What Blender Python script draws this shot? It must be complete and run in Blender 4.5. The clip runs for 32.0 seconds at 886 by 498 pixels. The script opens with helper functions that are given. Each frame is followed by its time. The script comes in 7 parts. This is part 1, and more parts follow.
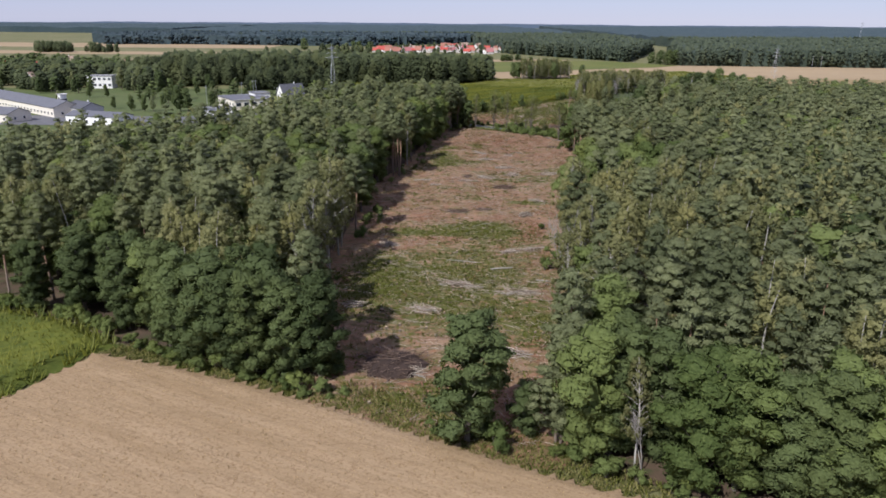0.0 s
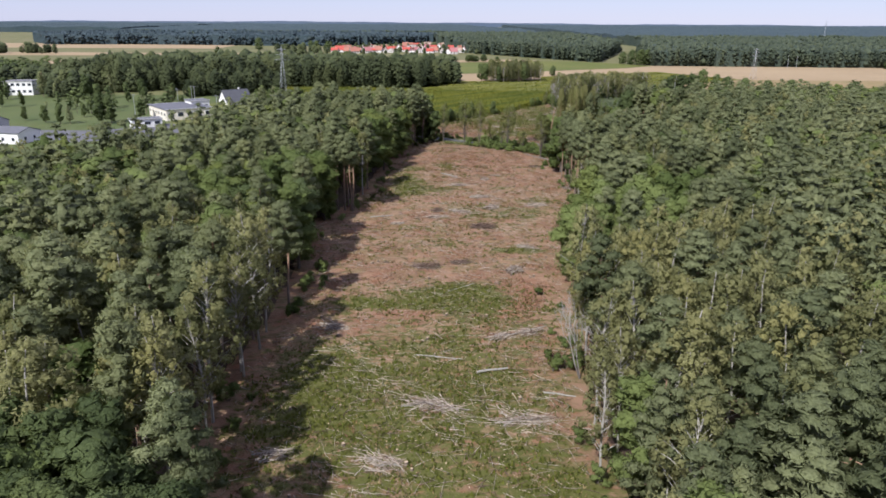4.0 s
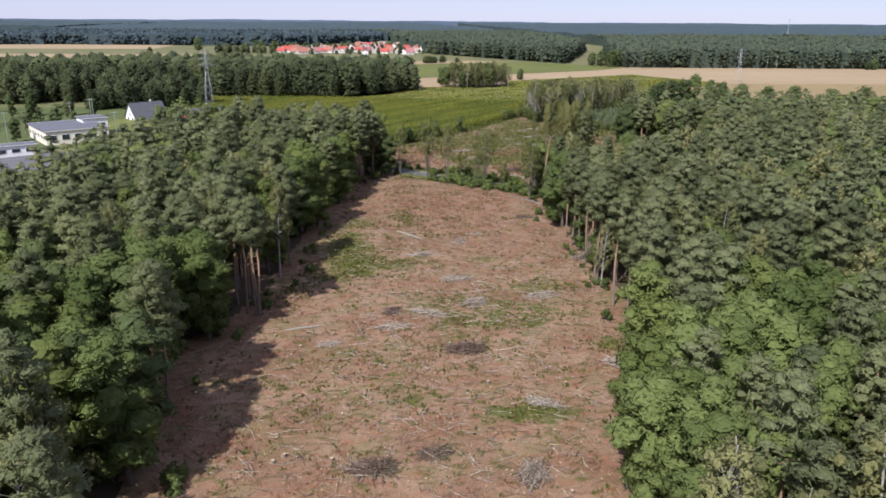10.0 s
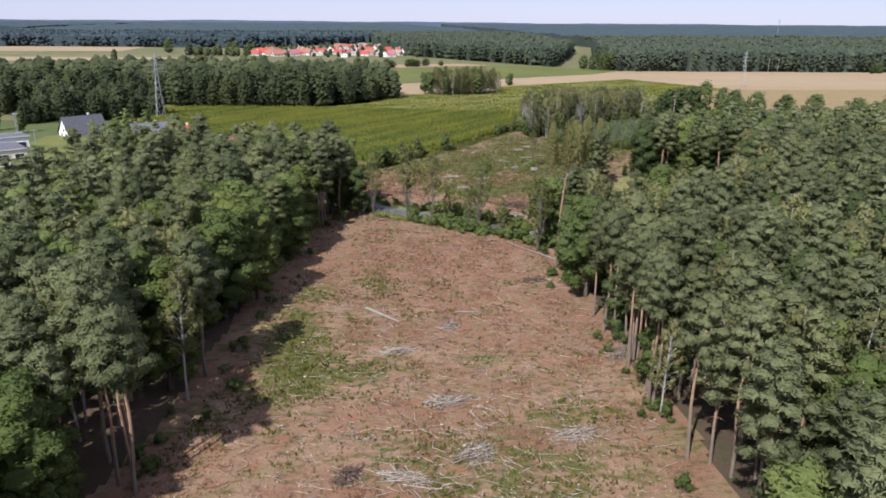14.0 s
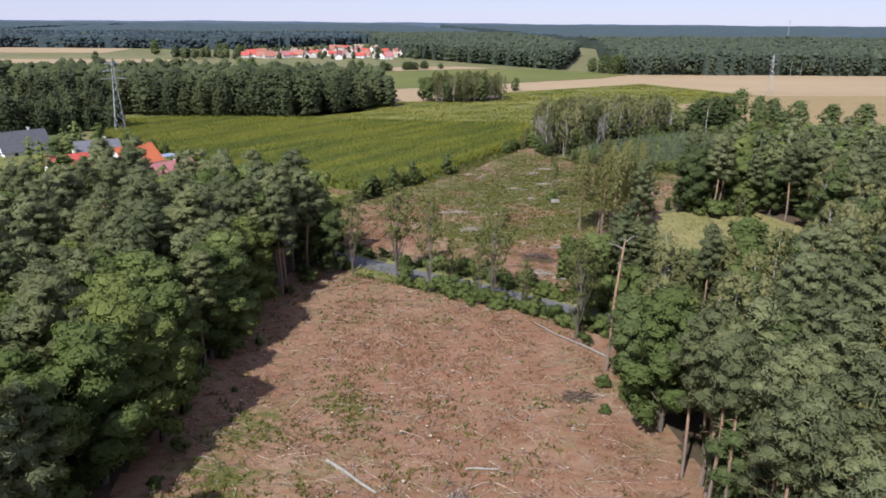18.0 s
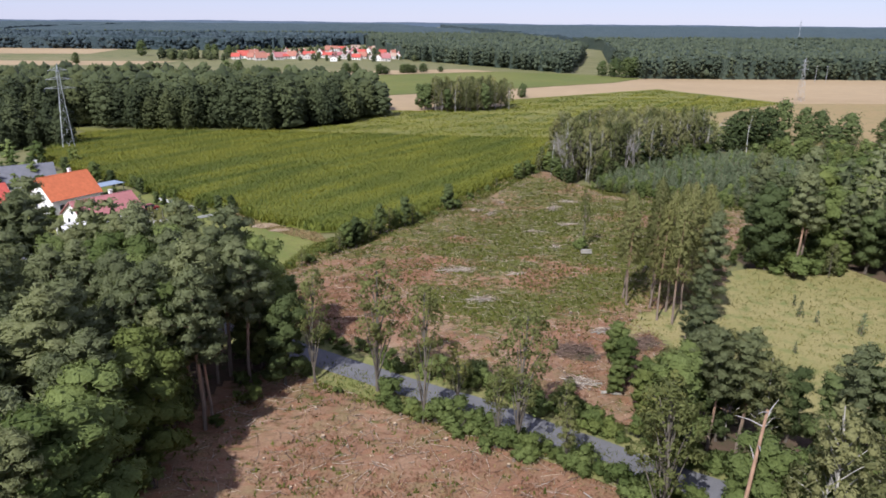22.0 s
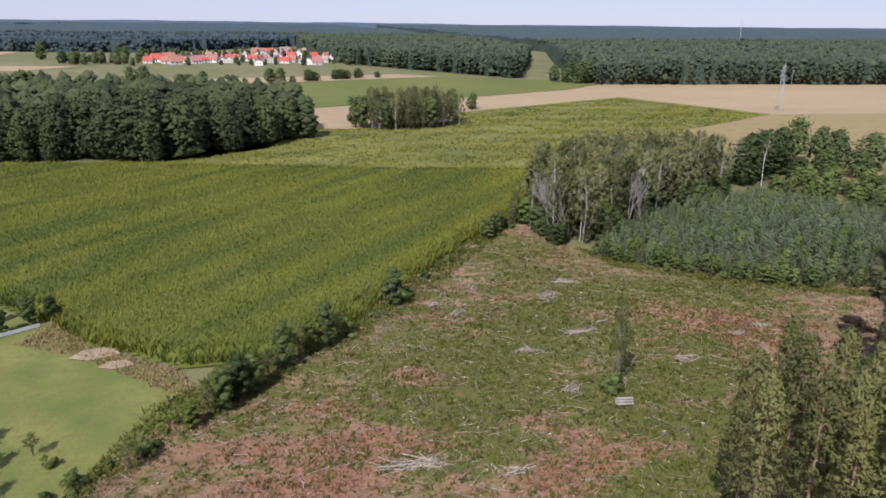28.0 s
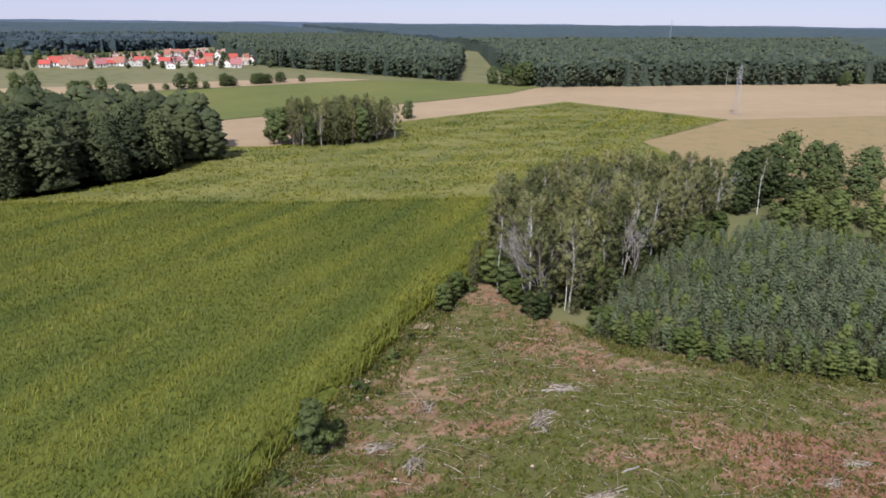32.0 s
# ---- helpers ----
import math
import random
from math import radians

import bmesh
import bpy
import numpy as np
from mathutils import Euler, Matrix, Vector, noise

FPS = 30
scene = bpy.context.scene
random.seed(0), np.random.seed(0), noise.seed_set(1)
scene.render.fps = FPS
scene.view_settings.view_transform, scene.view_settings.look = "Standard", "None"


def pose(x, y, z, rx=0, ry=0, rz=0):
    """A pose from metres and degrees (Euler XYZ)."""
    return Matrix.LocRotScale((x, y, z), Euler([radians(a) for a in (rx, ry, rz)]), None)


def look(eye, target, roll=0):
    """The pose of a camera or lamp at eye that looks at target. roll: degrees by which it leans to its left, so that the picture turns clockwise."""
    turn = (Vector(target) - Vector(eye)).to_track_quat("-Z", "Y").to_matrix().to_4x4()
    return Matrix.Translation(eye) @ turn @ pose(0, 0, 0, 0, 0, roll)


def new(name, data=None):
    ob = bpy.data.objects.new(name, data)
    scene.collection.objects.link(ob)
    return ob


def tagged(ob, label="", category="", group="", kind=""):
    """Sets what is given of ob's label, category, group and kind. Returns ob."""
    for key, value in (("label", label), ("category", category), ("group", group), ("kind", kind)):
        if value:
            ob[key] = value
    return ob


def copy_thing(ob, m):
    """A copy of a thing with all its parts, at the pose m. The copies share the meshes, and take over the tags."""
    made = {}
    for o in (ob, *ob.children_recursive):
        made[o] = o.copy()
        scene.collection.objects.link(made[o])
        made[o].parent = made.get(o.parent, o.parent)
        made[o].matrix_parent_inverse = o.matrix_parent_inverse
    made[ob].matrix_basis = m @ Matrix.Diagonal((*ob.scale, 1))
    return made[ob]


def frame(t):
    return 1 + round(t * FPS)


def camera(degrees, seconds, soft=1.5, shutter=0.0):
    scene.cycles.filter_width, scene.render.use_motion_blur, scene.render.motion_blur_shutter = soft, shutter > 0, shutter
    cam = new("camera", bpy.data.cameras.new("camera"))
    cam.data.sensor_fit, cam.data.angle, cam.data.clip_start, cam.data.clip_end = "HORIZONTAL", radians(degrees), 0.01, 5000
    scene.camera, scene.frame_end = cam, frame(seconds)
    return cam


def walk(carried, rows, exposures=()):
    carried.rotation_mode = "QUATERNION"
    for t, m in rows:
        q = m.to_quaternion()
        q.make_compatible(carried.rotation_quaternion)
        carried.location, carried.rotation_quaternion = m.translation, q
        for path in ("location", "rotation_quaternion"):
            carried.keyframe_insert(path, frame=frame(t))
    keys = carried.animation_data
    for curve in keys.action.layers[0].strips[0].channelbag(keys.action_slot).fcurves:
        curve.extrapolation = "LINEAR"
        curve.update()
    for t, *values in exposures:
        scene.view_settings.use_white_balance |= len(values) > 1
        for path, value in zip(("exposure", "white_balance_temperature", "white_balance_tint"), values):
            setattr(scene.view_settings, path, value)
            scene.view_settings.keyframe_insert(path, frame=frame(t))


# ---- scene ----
# the camera: a drone that flies ahead at a steady height
cam = camera(63.6, 32.0, 1.7)
METRES, EYE, TILT, LEAN, TURN = 300.0, 41.0, -17.86, -0.35, 0.0
ROWS = [
    (0.0, 0.0, 0.0, 0.0, 0.0, 0.0, -0.0),
    (0.5, -0.0001, 0.0155, 0.0047, -0.23, -0.01, 0.08),
    (1.0, -0.0001, 0.031, 0.0094, -0.24, -0.03, 0.09),
    (1.5, 0.0001, 0.0465, 0.0141, -0.23, -0.04, 0.11),
    (2.0, 0.0001, 0.0619, 0.0188, -0.25, -0.06, 0.13),
    (2.5, 0.0002, 0.0783, 0.0239, -0.26, -0.08, 0.13),
    (3.0, 0.0005, 0.0935, 0.0287, -0.77, -0.08, 0.3),
    (3.5, 0.0006, 0.1087, 0.0335, -2.0, -0.08, 0.66),
    (5.5, 0.0019, 0.1694, 0.0527, -3.42, -0.16, 1.11),
    (6.0, 0.0025, 0.1847, 0.0575, -3.68, -0.16, 1.2),
    (6.5, 0.0032, 0.2002, 0.0621, -3.91, -0.17, 1.26),
    (7.0, 0.0043, 0.2166, 0.0672, -4.17, -0.2, 1.37),
    (7.5, 0.0052, 0.2319, 0.072, -4.53, -0.21, 1.45),
    (8.0, 0.0063, 0.2471, 0.0768, -4.81, -0.24, 1.55),
    (8.5, 0.0073, 0.2622, 0.0816, -5.01, -0.27, 1.61),
    (9.0, 0.0086, 0.2784, 0.0868, -5.22, -0.28, 1.65),
    (9.5, 0.01, 0.2934, 0.0916, -5.44, -0.29, 1.72),
    (10.0, 0.0116, 0.3084, 0.0964, -6.06, -0.31, 1.92),
    (10.5, 0.013, 0.3234, 0.1013, -6.67, -0.34, 2.08),
    (11.0, 0.0146, 0.3384, 0.106, -6.95, -0.34, 2.19),
    (11.5, 0.0165, 0.3543, 0.111, -7.22, -0.34, 2.28),
    (12.0, 0.0182, 0.3692, 0.1157, -7.24, -0.33, 2.29),
    (12.5, 0.0202, 0.384, 0.1204, -7.27, -0.33, 2.28),
    (13.0, 0.0222, 0.3989, 0.1251, -7.28, -0.33, 2.28),
    (13.5, 0.0241, 0.4136, 0.1298, -7.3, -0.31, 2.28),
    (14.0, 0.0262, 0.4294, 0.1349, -7.31, -0.3, 2.28),
    (14.5, 0.0283, 0.4442, 0.1396, -7.3, -0.28, 2.29),
    (16.5, 0.0362, 0.5075, 0.1579, -7.36, -0.25, 2.35),
    (17.0, 0.0381, 0.5216, 0.1624, -7.37, -0.25, 2.31),
    (17.5, 0.0401, 0.5358, 0.1669, -7.36, -0.26, 2.29),
    (18.0, 0.0421, 0.5499, 0.1713, -7.36, -0.24, 2.27),
    (18.5, 0.0442, 0.5649, 0.1761, -7.35, -0.25, 2.27),
    (19.0, 0.0462, 0.579, 0.1806, -7.35, -0.25, 2.26),
    (19.5, 0.0481, 0.5932, 0.1852, -7.37, -0.27, 2.22),
    (20.0, 0.0501, 0.6073, 0.1898, -7.37, -0.27, 2.21),
    (20.5, 0.0522, 0.6223, 0.1947, -7.38, -0.28, 2.21),
    (21.0, 0.0541, 0.6364, 0.1992, -7.38, -0.27, 2.22),
    (21.5, 0.0561, 0.6505, 0.2037, -7.37, -0.26, 2.21),
    (22.0, 0.058, 0.6645, 0.2082, -7.38, -0.25, 2.2),
    (22.5, 0.0599, 0.6786, 0.2127, -7.39, -0.24, 2.19),
    (23.0, 0.0619, 0.6937, 0.2176, -7.41, -0.24, 2.16),
    (23.5, 0.0638, 0.7078, 0.2222, -7.41, -0.26, 2.14),
    (24.0, 0.0657, 0.722, 0.2267, -7.42, -0.27, 2.12),
    (24.5, 0.0676, 0.7361, 0.2311, -7.43, -0.28, 2.1),
    (26.5, 0.0757, 0.7907, 0.2484, -7.42, -0.26, 2.21),
    (27.0, 0.0779, 0.8049, 0.2528, -8.05, -0.28, 2.41),
    (27.5, 0.0802, 0.82, 0.2575, -10.14, -0.38, 3.03),
    (28.0, 0.0822, 0.8343, 0.262, -12.09, -0.47, 3.58),
    (28.5, 0.0845, 0.8486, 0.2666, -13.35, -0.54, 3.97),
    (29.0, 0.087, 0.8627, 0.2711, -14.31, -0.61, 4.25),
    (29.5, 0.0899, 0.8778, 0.2759, -15.23, -0.69, 4.54),
    (30.0, 0.0928, 0.8917, 0.2804, -15.87, -0.76, 4.74),
    (30.5, 0.096, 0.9055, 0.2847, -16.24, -0.82, 4.88),
    (31.0, 0.0994, 0.9192, 0.2892, -16.62, -0.87, 5.01),
    (31.5, 0.103, 0.933, 0.2935, -16.95, -0.91, 5.13),
    (32.0, 0.1068, 0.9467, 0.2978, -17.32, -0.96, 5.27),
]
EXPOSURE, KELVIN, TINT = 0.50, 5880.0, 12.0
walk(cam, [(t, pose(0, 0, EYE, TILT, LEAN, TURN) @ pose(METRES * x, METRES * y, METRES * z, 90 + pitch, roll, yaw)) for t, x, y, z, yaw, pitch, roll in ROWS],
     [(t, EXPOSURE + stops, KELVIN, TINT) for t, stops in ((0.0, -0.18), (1.0, -0.10), (2.5, 0.0), (6.0, 0.07), (22.0, 0.08), (27.0, -0.02), (32.0, -0.06))])

# ---- light: a high summer sun from behind and to the left, hazy blue sky ----
SUN_WAY = Vector((-0.57, -0.82, 1.0)).normalized()
world = bpy.data.worlds.new("sky")
scene.world = world
world.use_nodes = True
wn, wl = world.node_tree.nodes, world.node_tree.links
wn.clear()
sky = wn.new("ShaderNodeTexSky")
sky.sky_type = "NISHITA"
sky.sun_disc = False
sky.sun_elevation = math.asin(SUN_WAY.z)
sky.sun_rotation = math.atan2(SUN_WAY.x, SUN_WAY.y)
sky.air_density, sky.dust_density, sky.ozone_density = 1.0, 0.0, 6.0
wbg = wn.new("ShaderNodeBackground")
wbg.inputs["Strength"].default_value = 0.079
wout = wn.new("ShaderNodeOutputWorld")
whaze = wn.new("ShaderNodeMix")
whaze.data_type = "RGBA"
whaze.inputs[0].default_value = 0.72
whaze.inputs[7].default_value = (5.5, 5.45, 7.3, 1)
wl.new(sky.outputs["Color"], whaze.inputs[6])
wl.new(whaze.outputs[2], wbg.inputs["Color"])
wl.new(wbg.outputs["Background"], wout.inputs["Surface"])
sun_data = bpy.data.lights.new("sun", "SUN")
sun_data.energy, sun_data.angle, sun_data.color = 4.5, radians(0.6), (1.0, 0.95, 0.87)
sun = new("sun", sun_data)
sun.matrix_world = look(SUN_WAY * 300, (0, 0, 0))

# ---- materials ----


def shader(name, rough=0.8):
    m = bpy.data.materials.new(name)
    m.use_nodes = True
    m.node_tree.nodes.clear()
    out = m.node_tree.nodes.new("ShaderNodeOutputMaterial")
    b = m.node_tree.nodes.new("ShaderNodeBsdfPrincipled")
    b.inputs["Roughness"].default_value = rough
    b.inputs["Specular IOR Level"].default_value = 0.25
    m.node_tree.links.new(b.outputs[0], out.inputs[0])
    return m, b, out


def node(m, kind, **sets):
    n = m.node_tree.nodes.new(kind)
    for key, value in sets.items():
        if key in n.inputs:
            n.inputs[key].default_value = value
    return n


def link(m, a, b):
    m.node_tree.links.new(a, b)


def noise_of(m, scale, detail=4, stretch=None, turn=0.0, rough=0.55):
    """A noise in metres of the object's own space."""
    tc = node(m, "ShaderNodeTexCoord")
    spin, mp = node(m, "ShaderNodeMapping"), node(m, "ShaderNodeMapping")
    spin.inputs["Rotation"].default_value = (0, 0, turn)
    if stretch:
        mp.inputs["Scale"].default_value = stretch
    n = node(m, "ShaderNodeTexNoise", Scale=scale, Detail=detail, Roughness=rough)
    link(m, tc.outputs["Object"], spin.inputs["Vector"])
    link(m, spin.outputs["Vector"], mp.inputs["Vector"])
    link(m, mp.outputs["Vector"], n.inputs["Vector"])
    return n.outputs["Fac"]


def ramp(m, fac, lo, hi):
    r = node(m, "ShaderNodeMapRange")
    r.inputs["From Min"].default_value, r.inputs["From Max"].default_value = lo, hi
    link(m, fac, r.inputs["Value"])
    return r.outputs["Result"]


def mix(m, fac, a, b):
    x = node(m, "ShaderNodeMix")
    x.data_type = "RGBA"
    for sock, value in ((x.inputs[0], fac), (x.inputs[6], a), (x.inputs[7], b)):
        if isinstance(value, (tuple, float, int)):
            sock.default_value = (*value, 1) if isinstance(value, tuple) else value
        else:
            link(m, value, sock)
    return x.outputs[2]


def maths(m, op, a, b=0.0):
    x = node(m, "ShaderNodeMath")
    x.operation = op
    for sock, value in ((x.inputs[0], a), (x.inputs[1], b)):
        if isinstance(value, (float, int)):
            sock.default_value = value
        else:
            link(m, value, sock)
    return x.outputs[0]


def bump(m, b, height, strength=0.4, dist=0.05):
    n = node(m, "ShaderNodeBump", Strength=strength, Distance=dist)
    link(m, height, n.inputs["Height"])
    link(m, n.outputs[0], b.inputs["Normal"])


def plain(name, col, rough=0.7, var=0.18, scale=3.0, metal=0.0, relief=0.3, stretch=None):
    """One surface with stains at two scales and a fine relief."""
    m, b, _ = shader(name, rough)
    dark = tuple(c * (1 - var) for c in col)
    lite = tuple(min(1, c * (1 + var)) for c in col)
    n1, n2 = noise_of(m, scale, 5, stretch), noise_of(m, scale * 0.17, 3)
    c = mix(m, ramp(m, n1, 0.3, 0.7), dark, lite)
    c = mix(m, maths(m, "MULTIPLY", ramp(m, n2, 0.45, 0.75), 0.45), c, tuple(x * (1 - 1.3 * var) for x in col))
    link(m, c, b.inputs["Base Color"])
    b.inputs["Metallic"].default_value = metal
    if relief:
        bump(m, b, n1, relief, 0.03)
    return m


def foliage(name, col_a, col_b, glow=0.3, island=0.2, yellow=0.45):
    """Leaves: each tree has its own tint, each leaf its own shade; some light passes through."""
    m, b, out = shader(name, 0.62)
    b.inputs["Specular IOR Level"].default_value = 0.1
    info = node(m, "ShaderNodeObjectInfo")
    at = node(m, "ShaderNodeAttribute")
    at.attribute_name = "tint"
    geo = node(m, "ShaderNodeNewGeometry")
    tint = maths(m, "FRACT", maths(m, "ADD", info.outputs["Random"], at.outputs["Fac"]))
    c = mix(m, tint, tuple(x * 0.74 for x in col_a), tuple(x * 1.2 for x in col_b))
    warm = maths(m, "MULTIPLY", ramp(m, maths(m, "FRACT", maths(m, "MULTIPLY", tint, 7.3)), 0.7, 1.0), yellow)
    c = mix(m, warm, c, (col_b[0] * 1.25, col_b[1] * 1.12, col_b[2] * 0.8))
    k = ramp(m, geo.outputs["Random Per Island"], 0.0, 1.0)
    c = mix(m, maths(m, "MULTIPLY", k, island), c, tuple(x * 0.45 for x in col_a))
    # dark gaps between leaves are painted into the colour, with lighter specks
    mott = noise_of(m, 3.0, 5, None, 0, 0.72)
    c = mix(m, maths(m, "MULTIPLY", ramp(m, mott, 0.50, 0.34), island * 1.1), c, tuple(x * 0.4 for x in col_a))
    c = mix(m, maths(m, "MULTIPLY", ramp(m, mott, 0.52, 0.70), island * 1.2), c, tuple(min(1, x * 1.45) for x in col_b))
    speck = noise_of(m, 6.5, 3, None, 0, 0.6)
    c = mix(m, maths(m, "MULTIPLY", ramp(m, speck, 0.52, 0.38), min(island, 0.22) * 1.7), c, tuple(x * 0.42 for x in col_a))
    c = mix(m, maths(m, "MULTIPLY", ramp(m, speck, 0.54, 0.68), min(island, 0.22) * 1.6), c, tuple(min(1, x * 1.4) for x in col_b))
    link(m, c, b.inputs["Base Color"])
    bump(m, b, maths(m, "ADD", mott, speck), 0.8, 0.2)
    tr = node(m, "ShaderNodeBsdfTranslucent")
    link(m, mix(m, 0.35, c, (0.16, 0.2, 0.03)), tr.inputs["Color"])
    ms = node(m, "ShaderNodeMixShader")
    ms.inputs[0].default_value = glow
    link(m, b.outputs[0], ms.inputs[1])
    link(m, tr.outputs[0], ms.inputs[2])
    link(m, ms.outputs[0], out.inputs[0])
    return m


PINE = foliage("pine_needles", (0.176, 0.204, 0.100), (0.266, 0.284, 0.142), 0.46, 0.22, 0.3)
BIRCH = foliage("birch_leaves", (0.240, 0.246, 0.100), (0.340, 0.326, 0.146), 0.48)
OAK = foliage("oak_leaves", (0.136, 0.185, 0.056), (0.218, 0.258, 0.086), 0.42)
DARKLEAF = foliage("dark_leaves", (0.096, 0.128, 0.050), (0.150, 0.184, 0.070), 0.36, 0.2, 0.2)
LARCH = foliage("larch_needles", (0.200, 0.206, 0.078), (0.268, 0.264, 0.102), 0.42, 0.15, 0.2)
OLIVE = foliage("olive_birch_leaves", (0.122, 0.138, 0.052), (0.188, 0.194, 0.080), 0.34)
YOUNG = foliage("young_pine_needles", (0.142, 0.182, 0.098), (0.210, 0.248, 0.138), 0.3, 0.2, 0.1)
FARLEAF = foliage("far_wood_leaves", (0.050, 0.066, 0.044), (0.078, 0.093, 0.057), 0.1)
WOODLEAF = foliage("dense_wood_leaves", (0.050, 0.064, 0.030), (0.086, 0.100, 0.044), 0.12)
# far leaves: the blue of distance haze is put into their colour
HAZEWOOD = foliage("haze_tinted_leaves", (0.032, 0.048, 0.056), (0.046, 0.062, 0.068), 0.1, 0.06)

WEED = foliage("weed_leaves", (0.078, 0.098, 0.016), (0.136, 0.142, 0.028), 0.3)
MEADOWGRASS = foliage("meadow_grass", (0.185, 0.182, 0.060), (0.275, 0.245, 0.092), 0.3)
ASH = foliage("ash_leaves", (0.225, 0.245, 0.085), (0.310, 0.315, 0.115), 0.48)
DRYGRASS = foliage("dry_grass", (0.270, 0.189, 0.090), (0.360, 0.261, 0.135), 0.25)
FERN = foliage("dead_fern", (0.185, 0.095, 0.056), (0.28, 0.150, 0.088), 0.3)


def maize_leaf():
    """Maize leaves, yellower in streaks along the rows."""
    m, b, out = shader("maize_leaves", 0.6)
    geo = node(m, "ShaderNodeNewGeometry")
    n1, n2 = noise_of(m, 0.17, 1, (0.12, 1, 1), -math.atan2(0.75, 0.66), 0.5), noise_of(m, 0.03, 3)
    tc = node(m, "ShaderNodeTexCoord")
    sp = node(m, "ShaderNodeSeparateXYZ")
    link(m, tc.outputs["Object"], sp.inputs[0])
    ripe = maths(m, "ADD", n1, maths(m, "MULTIPLY", ramp(m, sp.outputs["Y"], 365.0, 430.0), 0.09))
    c = mix(m, ramp(m, ripe, 0.40, 0.68), (0.088, 0.110, 0.013), (0.225, 0.215, 0.022))
    c = mix(m, maths(m, "MULTIPLY", ramp(m, n2, 0.45, 0.7), 0.5), c, (0.122, 0.136, 0.016))
    c = mix(m, maths(m, "MULTIPLY", geo.outputs["Random Per Island"], 0.35), c, (0.056, 0.086, 0.012))
    link(m, c, b.inputs["Base Color"])
    tr = node(m, "ShaderNodeBsdfTranslucent")
    link(m, c, tr.inputs["Color"])
    ms = node(m, "ShaderNodeMixShader")
    ms.inputs[0].default_value = 0.3
    link(m, b.outputs[0], ms.inputs[1])
    link(m, tr.outputs[0], ms.inputs[2])
    link(m, ms.outputs[0], out.inputs[0])
    return m


MAIZE = maize_leaf()
STRAW = foliage("ripe_straw", (0.360, 0.243, 0.126), (0.468, 0.333, 0.180), 0.3, 0.3)


def bark(name, low, high, turn_z, scale=4.0):
    """Bark that changes its colour with the height up the stem."""
    m, b, _ = shader(name, 0.9)
    tc = node(m, "ShaderNodeTexCoord")
    sp = node(m, "ShaderNodeSeparateXYZ")
    link(m, tc.outputs["Object"], sp.inputs[0])
    n = noise_of(m, scale, 4, (1, 1, 0.3))
    c = mix(m, ramp(m, sp.outputs["Z"], turn_z * 0.6, turn_z * 1.3), low, high)
    c = mix(m, maths(m, "MULTIPLY", ramp(m, n, 0.4, 0.7), 0.5), c, tuple(x * 0.4 for x in low))
    link(m, c, b.inputs["Base Color"])
    bump(m, b, n, 0.5, 0.03)
    return m


PINEBARK = bark("pine_bark", (0.20, 0.155, 0.12), (0.36, 0.225, 0.145), 5.0)
OAKBARK = bark("grey_bark", (0.12, 0.10, 0.08), (0.16, 0.14, 0.11), 4.0)
WHITEBARK = bark("white_birch_bark", (0.54, 0.52, 0.47), (0.64, 0.62, 0.57), 2.0, 1.2)
BIRCHBARK = bark("birch_bark", (0.30, 0.28, 0.24), (0.42, 0.39, 0.34), 2.0, 2.5)
DEADWOOD = bark("dead_wood", (0.28, 0.25, 0.22), (0.36, 0.33, 0.30), 2.0, 3.0)
STICK = foliage("dry_sticks", (0.34, 0.275, 0.21), (0.50, 0.43, 0.35), 0.0, 0.6)
BROWNSTICK = foliage("brown_sticks", (0.13, 0.085, 0.066), (0.23, 0.165, 0.13), 0.0, 0.6)
CUTWOOD = plain("cut_wood", (0.45, 0.34, 0.23), 0.8, 0.15, 8.0)


def field(name, cols, scale=0.05, stretch=None, turn=0.0, fine=3.0, relief=0.5, dist=0.1):
    """Open land in two or three colours, in blotches and streaks."""
    m, b, _ = shader(name, 0.92)
    n1 = noise_of(m, scale, 5, stretch, turn)
    n2 = noise_of(m, fine, 4, stretch, turn, 0.7)
    n3 = noise_of(m, scale * 6, 4)
    c = mix(m, ramp(m, n1, 0.35, 0.65), cols[0], cols[1])
    if len(cols) > 2:
        c = mix(m, ramp(m, n3, 0.5, 0.68), c, cols[2])
    c = mix(m, maths(m, "MULTIPLY", ramp(m, n2, 0.4, 0.75), 0.45), c, tuple(x * 0.55 for x in cols[0]))
    link(m, c, b.inputs["Base Color"])
    bump(m, b, n2, relief, dist)
    return m


ROWTURN = -math.atan2(0.75, 0.66)
GRASSLAND = field("rough_grassland", [(0.137, 0.137, 0.054), (0.187, 0.166, 0.079), (0.094, 0.108, 0.036)], 0.012)
LITTER = field("forest_litter", [(0.072, 0.050, 0.032), (0.108, 0.072, 0.047), (0.054, 0.061, 0.022)], 0.12)
WHEAT = field("ripe_wheat", [(0.288, 0.198, 0.108), (0.338, 0.238, 0.137), (0.238, 0.155, 0.083)], 0.5, (0.07, 1, 1), 0.48, 3.0)
STUBBLE = field("stubble", [(0.310, 0.225, 0.128), (0.355, 0.262, 0.152)], 0.02, (0.3, 1, 1), 0.3, 0.3)
DRYMEADOW = field("dry_meadow", [(0.216, 0.194, 0.072), (0.274, 0.230, 0.101), (0.144, 0.158, 0.050)], 0.08)
LAWN = field("mown_lawn", [(0.108, 0.132, 0.030), (0.185, 0.182, 0.050), (0.142, 0.132, 0.042)], 0.15)
DARKLAWN = field("darker_lawn_grass", [(0.078, 0.104, 0.032), (0.108, 0.128, 0.042), (0.094, 0.100, 0.036)], 0.05)
